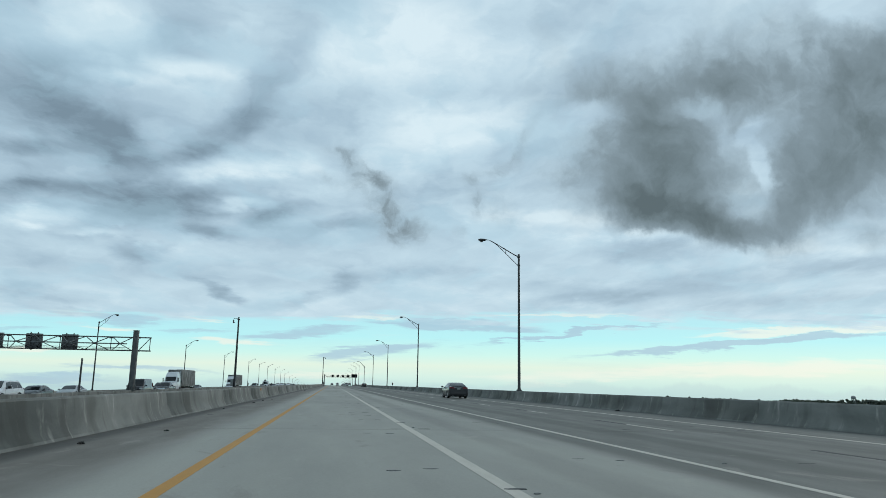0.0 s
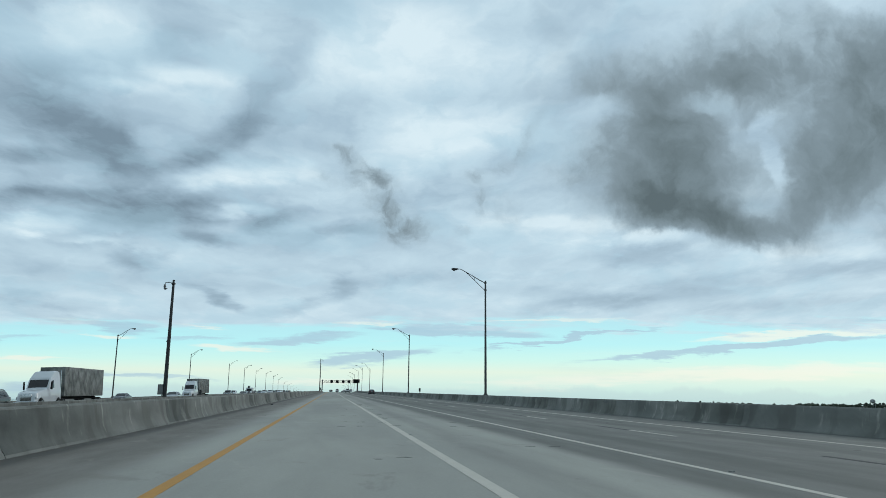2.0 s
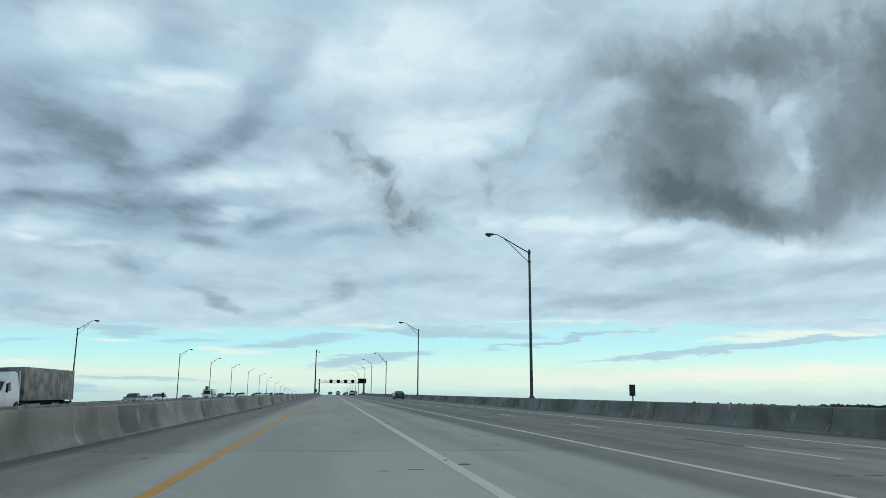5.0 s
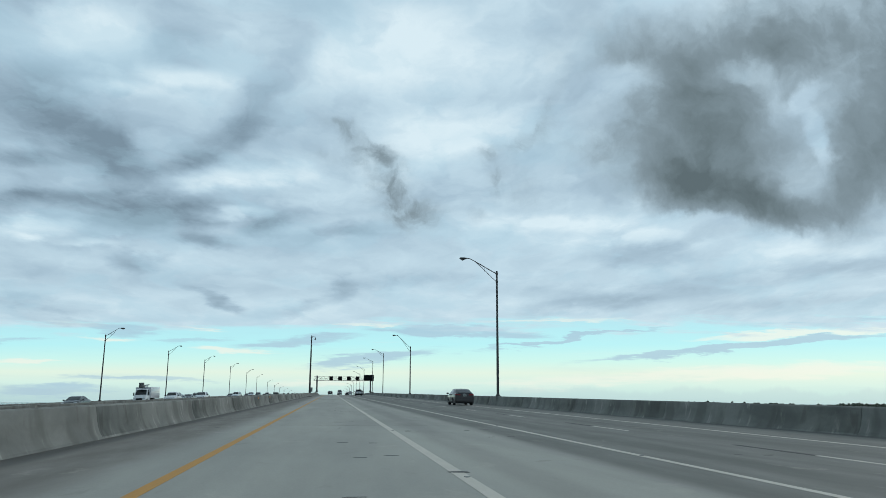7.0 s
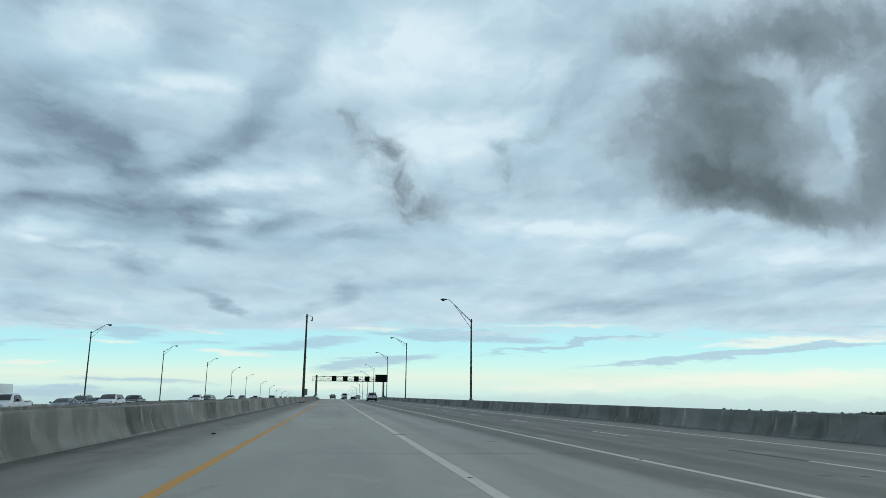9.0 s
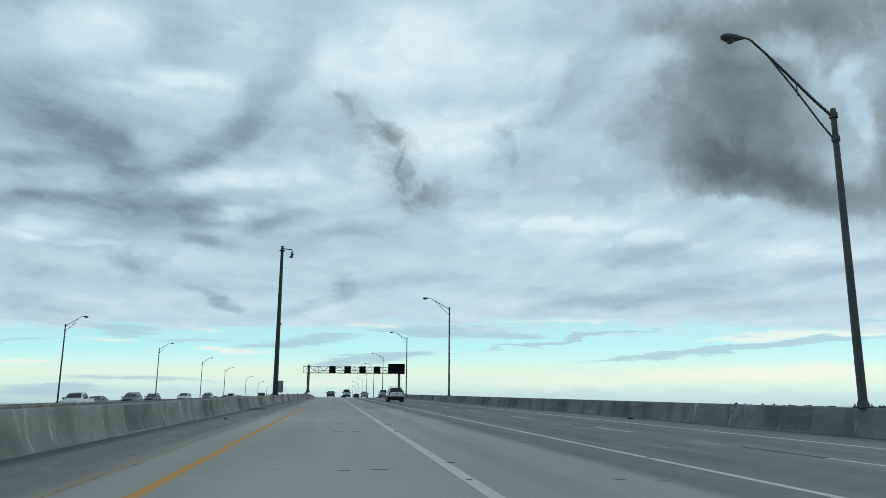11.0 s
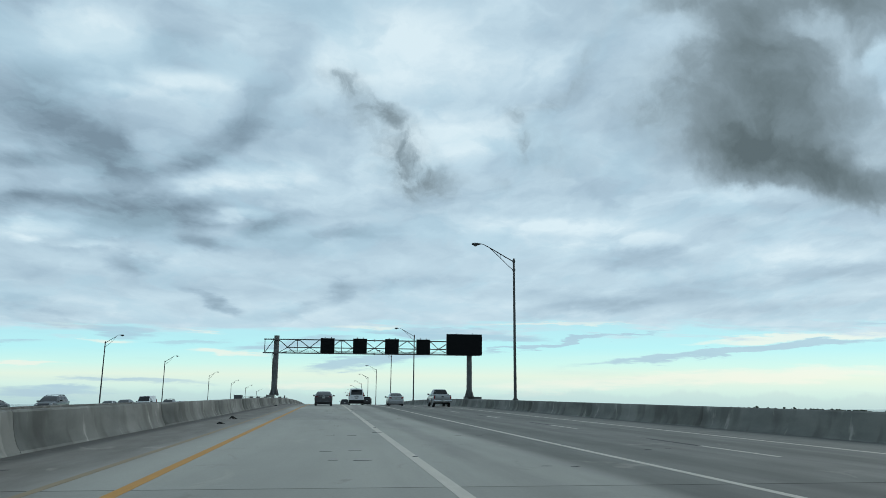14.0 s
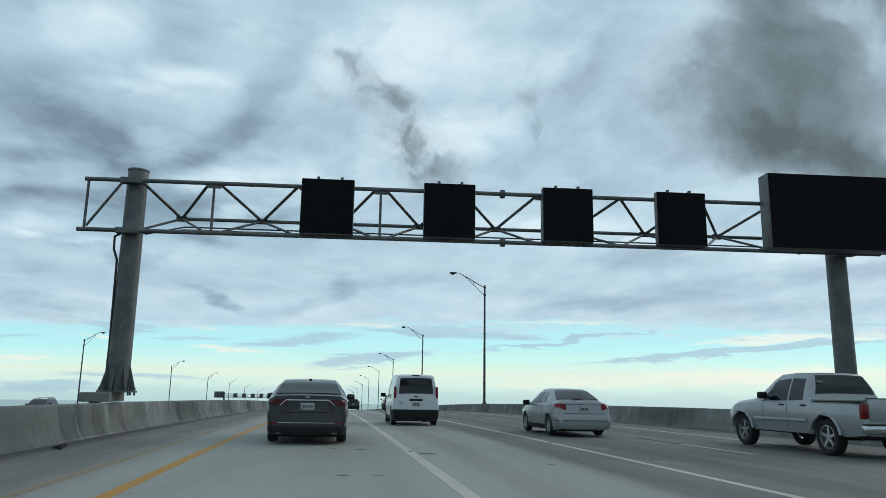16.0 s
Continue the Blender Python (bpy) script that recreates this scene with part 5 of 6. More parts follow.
    if style == "full":
        tail_lamps(car, sh, 0.46, 0.93, 0.86, 0.985, M_REDDARK)
        fixed_box("chrome_bar", M_CHROME, car, (-0.47, 0.47, sh.tail(0.965) - 0.022, sh.tail(0.965) + 0.03, 0.95, 0.985), 0.012, "chrome bar above the plate")
        for s in (1, -1):
            vs = (bm := bmesh.new(), box(bm, -0.10, 0.10, -0.022, 0.03, -0.014, 0.014, 0.01))[0]
            m = Matrix.Translation((s * 0.535, sh.tail(0.90) - 0.002, 0.915)) @ Matrix.Rotation(radians(s * 42), 4, "Y")
            bmesh.ops.transform(bm, matrix=m, verts=bm.verts)
            part("chrome_bar_end", bm, M_CHROME, car, smooth=40)
        fixed_box("bumper_trim", M_CHROME, car, (-0.62, 0.62, -0.012, 0.05, 0.465, 0.482), 0.006, "thin chrome bumper strip")
        both("reflector", M_RED, car, (0.62, 0.80, -0.010, 0.1, 0.45, 0.48), 0.008)
        wrap("bumper_valance", M_PLASTIC, car, sh, 0.215, 0.40, 0.30, "black lower bumper")
        fixed_box("brake_lamp", M_REDDARK, car, (-0.15, 0.15, 0.80, 0.88, 1.125, 1.145), 0.006)
        fixed_box("badge", M_CHROME, car, (-0.055, 0.055, sh.tail(1.035) - 0.014, sh.tail(1.035) + 0.02, 1.018, 1.052), 0.014, "small chrome badge")
        fixed_box("boot_gap", M_PLASTIC, car, (-0.56, 0.56, sh.tail(0.70) - 0.007, sh.tail(0.70) + 0.05, 0.695, 0.705), 0.0)
        for s in (1, -1):
            fixed_box("boot_gap", M_PLASTIC, car, tuple(sorted((s * 0.556, s * 0.566))) + (sh.tail(0.78) - 0.012, sh.tail(0.78) + 0.06, 0.70, 0.85), 0.0)
            fixed_box("headrest", M_PLASTIC, car, tuple(sorted((s * 0.30, s * 0.56))) + (1.28, 1.36, 1.16, 1.28), 0.03)
        both("exhaust_pipe", M_RIM_DARK, car, (0.55, 0.68, -0.02, 0.2, 0.225, 0.265), 0.018)
    elif style == "sport":
        tail_lamps(car, sh, 0.40, 0.93, 0.88, 0.99, M_RED, outer=0.03)
        fixed_box("chrome_bar", M_CHROME, car, (-0.40, 0.40, sh.tail(0.965) - 0.018, sh.tail(0.965) + 0.03, 0.955, 0.98), 0.01)
        wrap("bumper_valance", M_PLASTIC, car, sh, 0.205, 0.37, 0.30, "black lower bumper")
        fixed_box("boot_lip", paint, car, (-0.54, 0.54, 0.16, 0.30, 1.045, 1.078), 0.014)
        both("exhaust_pipe", M_RIM_DARK, car, (0.5, 0.64, -0.02, 0.2, 0.24, 0.30), 0.018)
    else:
        tail_lamps(car, sh, 0.38, 0.91, 0.87, 0.985, M_RED, outer=0.02)
        fixed_box("chrome_bar", M_CHROME, car, (-0.38, 0.38, sh.tail(0.965) - 0.018, sh.tail(0.965) + 0.03, 0.955, 0.975), 0.01)
        fixed_box("boot_lip", M_PLASTIC, car, (-0.60, 0.60, 0.16, 0.34, 1.08, 1.115), 0.018, "black boot spoiler")
        wrap("bumper_valance", M_PLASTIC, car, sh, 0.215, 0.31, 0.30, "black lower bumper")
        fixed_box("badge", M_CHROME, car, (-0.05, 0.05, sh.tail(1.03) - 0.012, sh.tail(1.03) + 0.02, 1.015, 1.045), 0.012)
        fixed_box("bumper_seam", M_PLASTIC, car, (-0.8, 0.8, sh.tail(0.60) - 0.006, sh.tail(0.60) + 0.05, 0.595, 0.605), 0.0)
    fixed_box("roof_aerial", paint, car, (-0.035, 0.035, 1.66, 1.80, 1.39 if style == "sport" else 1.42, 1.43 if style == "sport" else 1.475), 0.016)
    head_lamps(car, sh, 0.48, 0.80, 0.64, 0.77)
    fixed_box("grille", M_PLASTIC, car, (-0.42, 0.42, sh.L - 0.09, sh.L - 0.01, 0.34, 0.62), 0.03)
    return car


def suv(paint, label, rails=True, black=True):
    car = thing("suv", label, "car")
    top = [(0, 0.55), (0.02, 0.70), (0.04, 0.95), (0.08, 1.12), (0.20, 1.30), (0.40, 1.55), (0.50, 1.65), (0.62, 1.70), (1.0, 1.735), (1.8, 1.75), (2.6, 1.745), (3.0, 1.69), (3.35, 1.50), (3.85, 1.20), (4.05, 1.145), (4.6, 1.06), (4.85, 0.92), (4.97, 0.75), (5.0, 0.55)]
    belt = [(0, 0.48), (0.10, 0.96), (0.2, 1.10), (0.8, 1.16), (1.6, 1.14), (3.8, 1.08), (4.1, 1.02), (4.6, 0.94), (4.85, 0.80), (5.0, 0.48)]
    sh = Shell(5.0, 2.02, top, belt, 1.10, 4.0, 0.395, 0.23, lean=0.34, crown=0.035,
               plan=[(0, 0.84), (0.04, 0.91), (0.12, 0.955), (0.35, 0.985), (0.9, 1.0), (3.9, 1.0), (4.4, 0.985), (4.75, 0.93), (4.92, 0.85), (5.0, 0.74)])
    wins = [[(0.52, 0.10), (1.28, 0.05), (1.28, 0.90), (0.72, 0.90)], [(1.34, 0.05), (2.18, 0.04), (2.18, 0.92), (1.34, 0.90)], [(2.25, 0.04), (3.42, 0.04), (2.92, 0.90), (2.25, 0.92)]]
    dress(car, sh, paint, M_GLASS, wins, (0.135, 0.475, 0.96, 0.92), (2.95, 3.82, 0.90, 0.95), (0.98, sh.tail(0.98) - 0.01), (5, M_RIM_BLACK if black else M_RIM), 0.25,
          (1.36, 2.22, 3.46), (1.62, 2.52), (3.15, 1.24, 2))
    # tall L-shaped tail lamps at the corners
    for s in (1, -1):
        fixed_box("tail_lamp", M_REDDARK, car, tuple(sorted((s * 0.80, s * 0.935))) + (sh.tail(0.95) - 0.016, sh.tail(0.95) + 0.24, 0.80, 1.17), 0.035, "tall dark red tail lamp")
        fixed_box("tail_lamp_bar", M_REDDARK, car, tuple(sorted((s * 0.64, s * 0.88))) + (sh.tail(1.15) - 0.018, sh.tail(1.15) + 0.12, 1.115, 1.165), 0.016)
        # wheel-arch lips
        for a in (sh.ra, sh.fa):
            bm = bmesh.new()
            pts = []
            for i in range(13):
                t = math.pi * (i / 12)
                y = a + (sh.r + 0.075) * math.cos(t)
                z = sh.r + (sh.r + 0.075) * math.sin(t) * 0.97
                z = max(z, 0.30)
                pts.append((s * (sh.half(y) * 0.992 + 0.004), y, z))
            sweep(bm, pts, 0.032, 6)
            part("arch_lip", bm, M_PLASTIC, car, "black arch lip", 50)
    if rails:
        for s in (1, -1):
            bm = bmesh.new()
            xe = sh.edge(1.6) - 0.06
            sweep(bm, [(s * xe, 0.62, 1.68), (s * xe, 0.72, 1.745), (s * xe, 1.2, 1.762), (s * xe, 2.2, 1.76), (s * xe, 2.72, 1.735), (s * xe, 2.84, 1.66)], 0.021, 8)
            part("roof_rail", bm, M_PLASTIC, car, "black roof rail", 50)
        for y in (0.95, 2.2):
            bm = bmesh.new()
            xe = sh.edge(1.6) - 0.06
            sweep(bm, [(-xe, y, 1.76), (-xe * 0.97, y, 1.82), (-xe * 0.8, y, 1.845), (xe * 0.8, y, 1.845), (xe * 0.97, y, 1.82), (xe, y, 1.76)], 0.024, 8)
            part("roof_bar", bm, M_PLASTIC, car, "black roof crossbar", 50)
    bm = bmesh.new()
    vs = box(bm, -0.56, 0.56, 0.40, 0.80, 1.665, 1.725, 0.025)
    part("roof_spoiler", bm, M_PLASTIC, car, "black roof spoiler", 40)
    wrap("bumper_guard", M_PLASTIC, car, sh, 0.27, 0.68, 0.62, "black lower bumper", 0.045)
    fixed_box("skid_plate", M_PLASTIC, car, (-0.55, 0.55, -0.005, 0.35, 0.21, 0.32), 0.04)
    both("reflector", M_REDDARK, car, (0.56, 0.76, -0.055, 0.1, 0.60, 0.625), 0.008)
    # raised letters cannot be lettered: plain bars of their size
    for i in range(9):
        x = -0.30 + 0.075 * i
        fixed_box("badge_mark", M_PLASTIC, car, (x - 0.018, x + 0.018, sh.tail(1.085) - 0.014, sh.tail(1.085) + 0.02, 1.075, 1.10), 0.004)
    fixed_box("badge_mark", M_PLASTIC, car, (-0.64, -0.52, sh.tail(0.86) - 0.012, sh.tail(0.86) + 0.02, 0.855, 0.872), 0.003)
    fixed_box("rear_wiper", M_PLASTIC, car, (-0.05, 0.42, sh.tail(1.22) - 0.03, sh.tail(1.22), 1.20, 1.222), 0.006)
    head_lamps(car, sh, 0.55, 0.86, 0.80, 0.98)
    fixed_box("grille", M_PLASTIC, car, (-0.50, 0.50, sh.L - 0.10, sh.L + 0.0, 0.52, 0.80), 0.04)
    return car


def small_van(paint, label):
    car = thing("van", label, "van")
    top = [(0, 0.55), (0.02, 0.72), (0.05, 1.0), (0.09, 1.20), (0.15, 1.45), (0.22, 1.68), (0.30, 1.765), (0.45, 1.80), (1.2, 1.825), (2.2, 1.825), (2.7, 1.78), (3.0, 1.68), (3.55, 1.24), (3.75, 1.12), (4.1, 1.02), (4.3, 0.86), (4.40, 0.70), (4.42, 0.5)]
    top = [(y, z + 0.13 * max(0.0, z - 1.0) / 0.825) for y, z in top]
    belt = [(0, 0.48), (0.10, 0.98), (0.2, 1.05), (1.0, 1.07), (2.6, 1.05), (3.5, 1.0), (4.1, 0.90), (4.3, 0.74), (4.42, 0.45)]
    sh = Shell(4.42, 1.835, top, belt, 0.82, 3.50, 0.325, 0.17, lean=0.14, crown=0.035, inset=0.05,
               plan=[(0, 0.90), (0.05, 0.94), (0.15, 0.97), (0.4, 0.99), (0.9, 1.0), (3.2, 1.0), (3.8, 0.96), (4.15, 0.90), (4.34, 0.82), (4.42, 0.72)])
    wins = [[(2.30, 0.06), (3.42, 0.05), (2.95, 0.84), (2.30, 0.86)]]
    dress(car, sh, paint, M_GLASS, wins, (0.085, 0.225, 0.86, 0.84), (2.72, 3.58, 0.88, 0.92), (0.80, sh.tail(0.80) - 0.01), (5, M_RIM), 0.2, (1.15, 2.25, 3.35), (2.5,), (3.1, 1.12, 2))
    for s in (1, -1):
        fixed_box("tail_lamp", M_RED, car, tuple(sorted((s * 0.765, s * 0.855))) + (sh.tail(1.2) - 0.02, sh.tail(1.2) + 0.12, 1.02, 1.46), 0.03, "tall red tail lamp")
    wrap("bumper", M_PLASTIC, car, sh, 0.22, 0.60, 0.42, "black rear bumper", 0.03)
    fixed_box("handle_recess", M_PLASTIC, car, (-0.27, 0.27, sh.tail(0.97) - 0.012, sh.tail(0.97) + 0.03, 0.90, 1.0), 0.035)
    fixed_box("badge", M_PLASTIC, car, (-0.08, 0.08, sh.tail(1.08) - 0.012, sh.tail(1.08) + 0.02, 1.06, 1.105), 0.015)
    fixed_box("roof_light", M_REDDARK, car, (-0.16, 0.16, 0.27, 0.35, 1.885, 1.915), 0.012)
    both("wing_mirror_arm", M_PLASTIC, car, (0.86, 1.0, 3.1, 3.2, 1.05, 1.1), 0.02)
    for x in (-0.62, -0.55):
        fixed_box("badge_mark", M_PLASTIC, car, (x - 0.02, x + 0.03, sh.tail(0.84) - 0.01, sh.tail(0.84) + 0.02, 0.835, 0.86), 0.003)
    head_lamps(car, sh, 0.5, 0.78, 0.72, 0.95)
    fixed_box("grille", M_PLASTIC, car, (-0.42, 0.42, sh.L - 0.08, sh.L + 0.005, 0.45, 0.72), 0.04)
    return car


def pickup(paint, label):
    """Four-door pickup: cab and bed in one shell with an open bed, flared arches."""
    car = thing("pickup_truck", label, "pickup truck")
    top = [(0, 0.78), (0.02, 0.95), (0.04, 1.13), (0.07, 1.155), (0.5, 1.16), (1.55, 1.16), (1.60, 1.17), (1.66, 1.45), (1.78, 1.68), (1.92, 1.745), (2.4, 1.765), (2.95, 1.73), (3.2, 1.62), (3.75, 1.22), (3.9, 1.17), (4.6, 1.10), (4.95, 1.0), (5.12, 0.82), (5.2, 0.6)]
    belt = [(0, 0.62), (0.04, 1.02), (0.2, 1.06), (1.6, 1.07), (3.6, 1.08), (4.0, 1.06), (4.6, 1.0), (4.95, 0.86), (5.2, 0.5)]
    sh = Shell(5.2, 1.84, top, belt, 1.12, 4.30, 0.375, 0.40, lean=0.27, crown=0.03, arch=0.09,
               plan=[(0, 0.93), (0.05, 0.95), (0.3, 0.96), (0.6, 1.0), (1.6, 1.0), (1.75, 0.965), (3.6, 0.965), (3.9, 1.0), (4.7, 1.0), (4.95, 0.93), (5.12, 0.84), (5.2, 0.74)])
    wins = [[(1.92, 0.10), (2.42, 0.07), (2.42, 0.86), (1.98, 0.86)], [(2.50, 0.07), (3.46, 0.06), (3.05, 0.84), (2.50, 0.86)]]
    dress(car, sh, paint, M_GLASS, wins, (1.625, 1.80, 0.93, 0.90), (3.1, 3.72, 0.88, 0.94), (0.60, -0.165), (5, M_RIM), 0.24, (1.70, 2.46, 3.42), (1.86, 2.66), (3.18, 1.22, 2), sill=False)
    # the bed's dark well and the tailgate
    bm = bmesh.new()
    box(bm, -0.74, 0.74, 0.10, 1.56, 0.80, 1.166, 0.02)
    part("bed_liner", bm, M_PLASTIC, car, "black bed liner", 40)
    for s in (1, -1):
        fixed_box("bed_rail", paint, car, tuple(sorted((s * 0.745, s * 0.87))) + (0.04, 1.58, 1.12, 1.185), 0.018)
        fixed_box("tail_lamp", M_RED, car, tuple(sorted((s * 0.76, s * 0.885))) + (-0.02, 0.10, 0.78, 1.08), 0.02, "red tail lamp")
        fixed_box("side_moulding", paint, car, tuple(sorted((s * 0.86, s * 0.925))) + (1.75, 3.75, 0.66, 0.72), 0.015)
        for a in (sh.ra, sh.fa):
            bm = bmesh.new()
            pts = []
            for i in range(13):
                t = math.pi * (i / 12)
                y = a + (sh.r + 0.11) * math.cos(t)
                z = max(0.44, sh.r + (sh.r + 0.11) * math.sin(t) * 0.97)
                pts.append((s * (sh.half(y) + 0.006), y, z))
            sweep(bm, pts, 0.035, 6)
            part("arch_flare", bm, paint, car, smooth=50)
    bm = bmesh.new()
    box(bm, -0.74, 0.74, -0.012, 0.08, 0.72, 1.175, 0.02)
    gate = part("tailgate", bm, paint, car, smooth=40)
    fixed_box("tailgate_top", M_PLASTIC, gate, (-0.74, 0.74, -0.016, 0.09, 1.172, 1.19), 0.006)
    fixed_box("tailgate_handle", M_PLASTIC, gate, (-0.12, 0.12, -0.028, 0.0, 0.98, 1.06), 0.015)
    fixed_box("badge", M_PLASTIC, gate, (-0.06, 0.06, -0.022, 0.0, 0.86, 0.93), 0.02)
    bm = bmesh.new()
    box(bm, -0.90, 0.90, -0.17, 0.06, 0.50, 0.66, 0.03)
    part("step_bumper", bm, M_CHROME, car, "chrome step bumper", 40)
    fixed_box("bumper_pad", M_PLASTIC, car, (-0.88, 0.88, -0.16, 0.03, 0.655, 0.685), 0.01)
    fixed_box("tow_hitch", M_UNDER, car, (-0.06, 0.06, -0.2, 0.2, 0.36, 0.44), 0.01)
    bm = bmesh.new()
    tube(bm, (-0.55, 0.6, 0.40), (0.55, 0.6, 0.40), 0.06)
    tube(bm, (-0.7, 1.12, 0.375), (0.7, 1.12, 0.375), 0.07)
    part("rear_axle", bm, M_UNDER, car)
    head_lamps(car, sh, 0.50, 0.74, 0.74, 0.93)
    fixed_box("grille", M_CHROME, car, (-0.48, 0.48, sh.L - 0.10, sh.L + 0.01, 0.62, 0.92), 0.04)
    fixed_box("window_sticker", M_PLATE, car, (-0.60, -0.49, 1.66, 1.72, 1.52, 1.56), 0.0)
    return car


def cargo_van(paint, label):
    car = thing("van", label, "van")
    top = [(0, 0.6), (0.03, 1.6), (0.10, 2.0), (0.2, 2.1), (1.0, 2.13), (3.8, 2.12), (4.1, 2.05), (4.7, 1.45), (4.85, 1.25), (5.3, 1.1), (5.5, 0.9), (5.6, 0.6)]
    belt = [(0, 0.5), (0.1, 1.1), (1.0, 1.15), (4.6, 1.12), (5.3, 0.95), (5.6, 0.5)]
    sh = Shell(5.6, 2.0, top, belt, 1.1, 4.7, 0.36, 0.22, lean=0.12, inset=0.05)
    dress(car, sh, paint, M_GLASS, [[(3.6, 0.05), (4.6, 0.05), (4.15, 0.7), (3.6, 0.72)]], (0.0, 0.0, 1, 1), (4.05, 4.8, 0.9, 0.94), None, (6, M_RIM), 0.22, (1.6, 3.5), (), (4.3, 1.25, 2))
    head_lamps(car, sh, 0.6, 0.9, 0.80, 1.02)
    fixed_box("grille", M_PLASTIC, car, (-0.5, 0.5, sh.L - 0.08, sh.L + 0.01, 0.5, 0.85), 0.04)
    both("tail_lamp", M_RED, car, (0.86, 0.95, -0.01, 0.12, 1.1, 1.6), 0.02)
    return car


def box_body(car, name, mat, b, label=""):
    bm = bmesh.new()
    box(bm, *b, 0.06)
    return part(name, bm, mat, car, label, 40)


def semi_truck(label):
    """Bonneted tractor unit with a sleeper and a long box trailer. y: nose at +y."""
    car = thing("semi_truck", label, "truck")
    box_body(car, "trailer", M_TRAILER, (-1.28, 1.28, 0.0, 13.6, 1.15, 4.3), "stained grey box trailer")
    for k in range(28):
        y = 0.3 + k * 0.48
        for s in (1, -1):
            fixed_box("trailer_post", M_TRAILER, car, tuple(sorted((s * 1.275, s * 1.295))) + (y, y + 0.06, 1.3, 4.2), 0.0)
    fixed_box("trailer_frame", M_UNDER, car, (-0.5, 0.5, 0.3, 19.5, 0.85, 1.14), 0.02)
    sh = Shell(6.0, 2.4, [(0, 1.0), (0.03, 3.2), (0.2, 3.75), (0.6, 3.85), (1.6, 3.75), (2.6, 3.1), (2.75, 2.9), (3.35, 2.05), (3.6, 1.95), (5.2, 1.72), (5.7, 1.55), (5.9, 1.3), (6.0, 0.9)],
               [(0, 0.9), (0.1, 1.9), (3.3, 1.9), (3.6, 1.75), (5.2, 1.5), (6.0, 0.8)], 0.6, 4.9, 0.5, 0.45, lean=0.08, inset=0.05, arch=0.1,
               plan=[(0, 1), (2.8, 1.0), (3.4, 0.92), (5.0, 0.86), (5.6, 0.82), (6.0, 0.7)])
    bm = bmesh.new()
    sh.body(bm)
    bmesh.ops.translate(bm, vec=(0, 14.3, 0), verts=bm.verts)
    cab = part("cab", bm, P_WHITE, car, "white bonneted cab", 35)
    bm = bmesh.new()
    patch(bm, lambda u, y: sh.lid(u * sh.edge(y) * 0.88, y) + Vector((0, 14.32, 0.01)), [(-1, 2.75), (1, 2.75), (1, 3.3), (-1, 3.3)], 8, 4)
    part("windscreen", bm, M_GLASS, cab, smooth=50)
    for s in (1, -1):
        bm = bmesh.new()
        patch(bm, lambda y, v: sh.side(y, v, 0.012) + Vector((0, 14.3, 0)), [(1.9, 0.1), (3.0, 0.1), (2.7, 0.7), (1.9, 0.6)])
        if s < 0:
            mirror_x(bm)
        part("side_window", bm, M_GLASS, cab, smooth=40)
        fixed_box("mirror", M_PLASTIC, cab, tuple(sorted((s * 1.25, s * 1.42))) + (17.4, 17.5, 1.9, 2.7), 0.03)
        for y in (0.9, 2.2, 13.4, 14.7):
            make_wheel(0.5, 0.5, 6, M_RIM, car, (s * 0.98, y, 0.5), s)
        make_wheel(0.5, 0.28, 6, M_RIM, car, (s * 1.02, 19.2, 0.5), s)
        fixed_box("headlamp", M_HEAD, cab, tuple(sorted((s * 0.66, s * 0.94))) + (19.95, 20.2, 0.95, 1.2), 0.04)
        bm = bmesh.new()
        tube(bm, (s * 1.05, 14.2, 1.0), (s * 1.05, 14.2, 3.9), 0.08)
        part("exhaust_pipe", bm, M_CHROME, cab, smooth=40)
    fixed_box("grille", M_CHROME, cab, (-0.5, 0.5, 20.15, 20.32, 0.8, 1.5), 0.04)
    fixed_box("bumper", M_CHROME, cab, (-1.1, 1.1, 20.2, 20.4, 0.4, 0.75), 0.04)
    return car


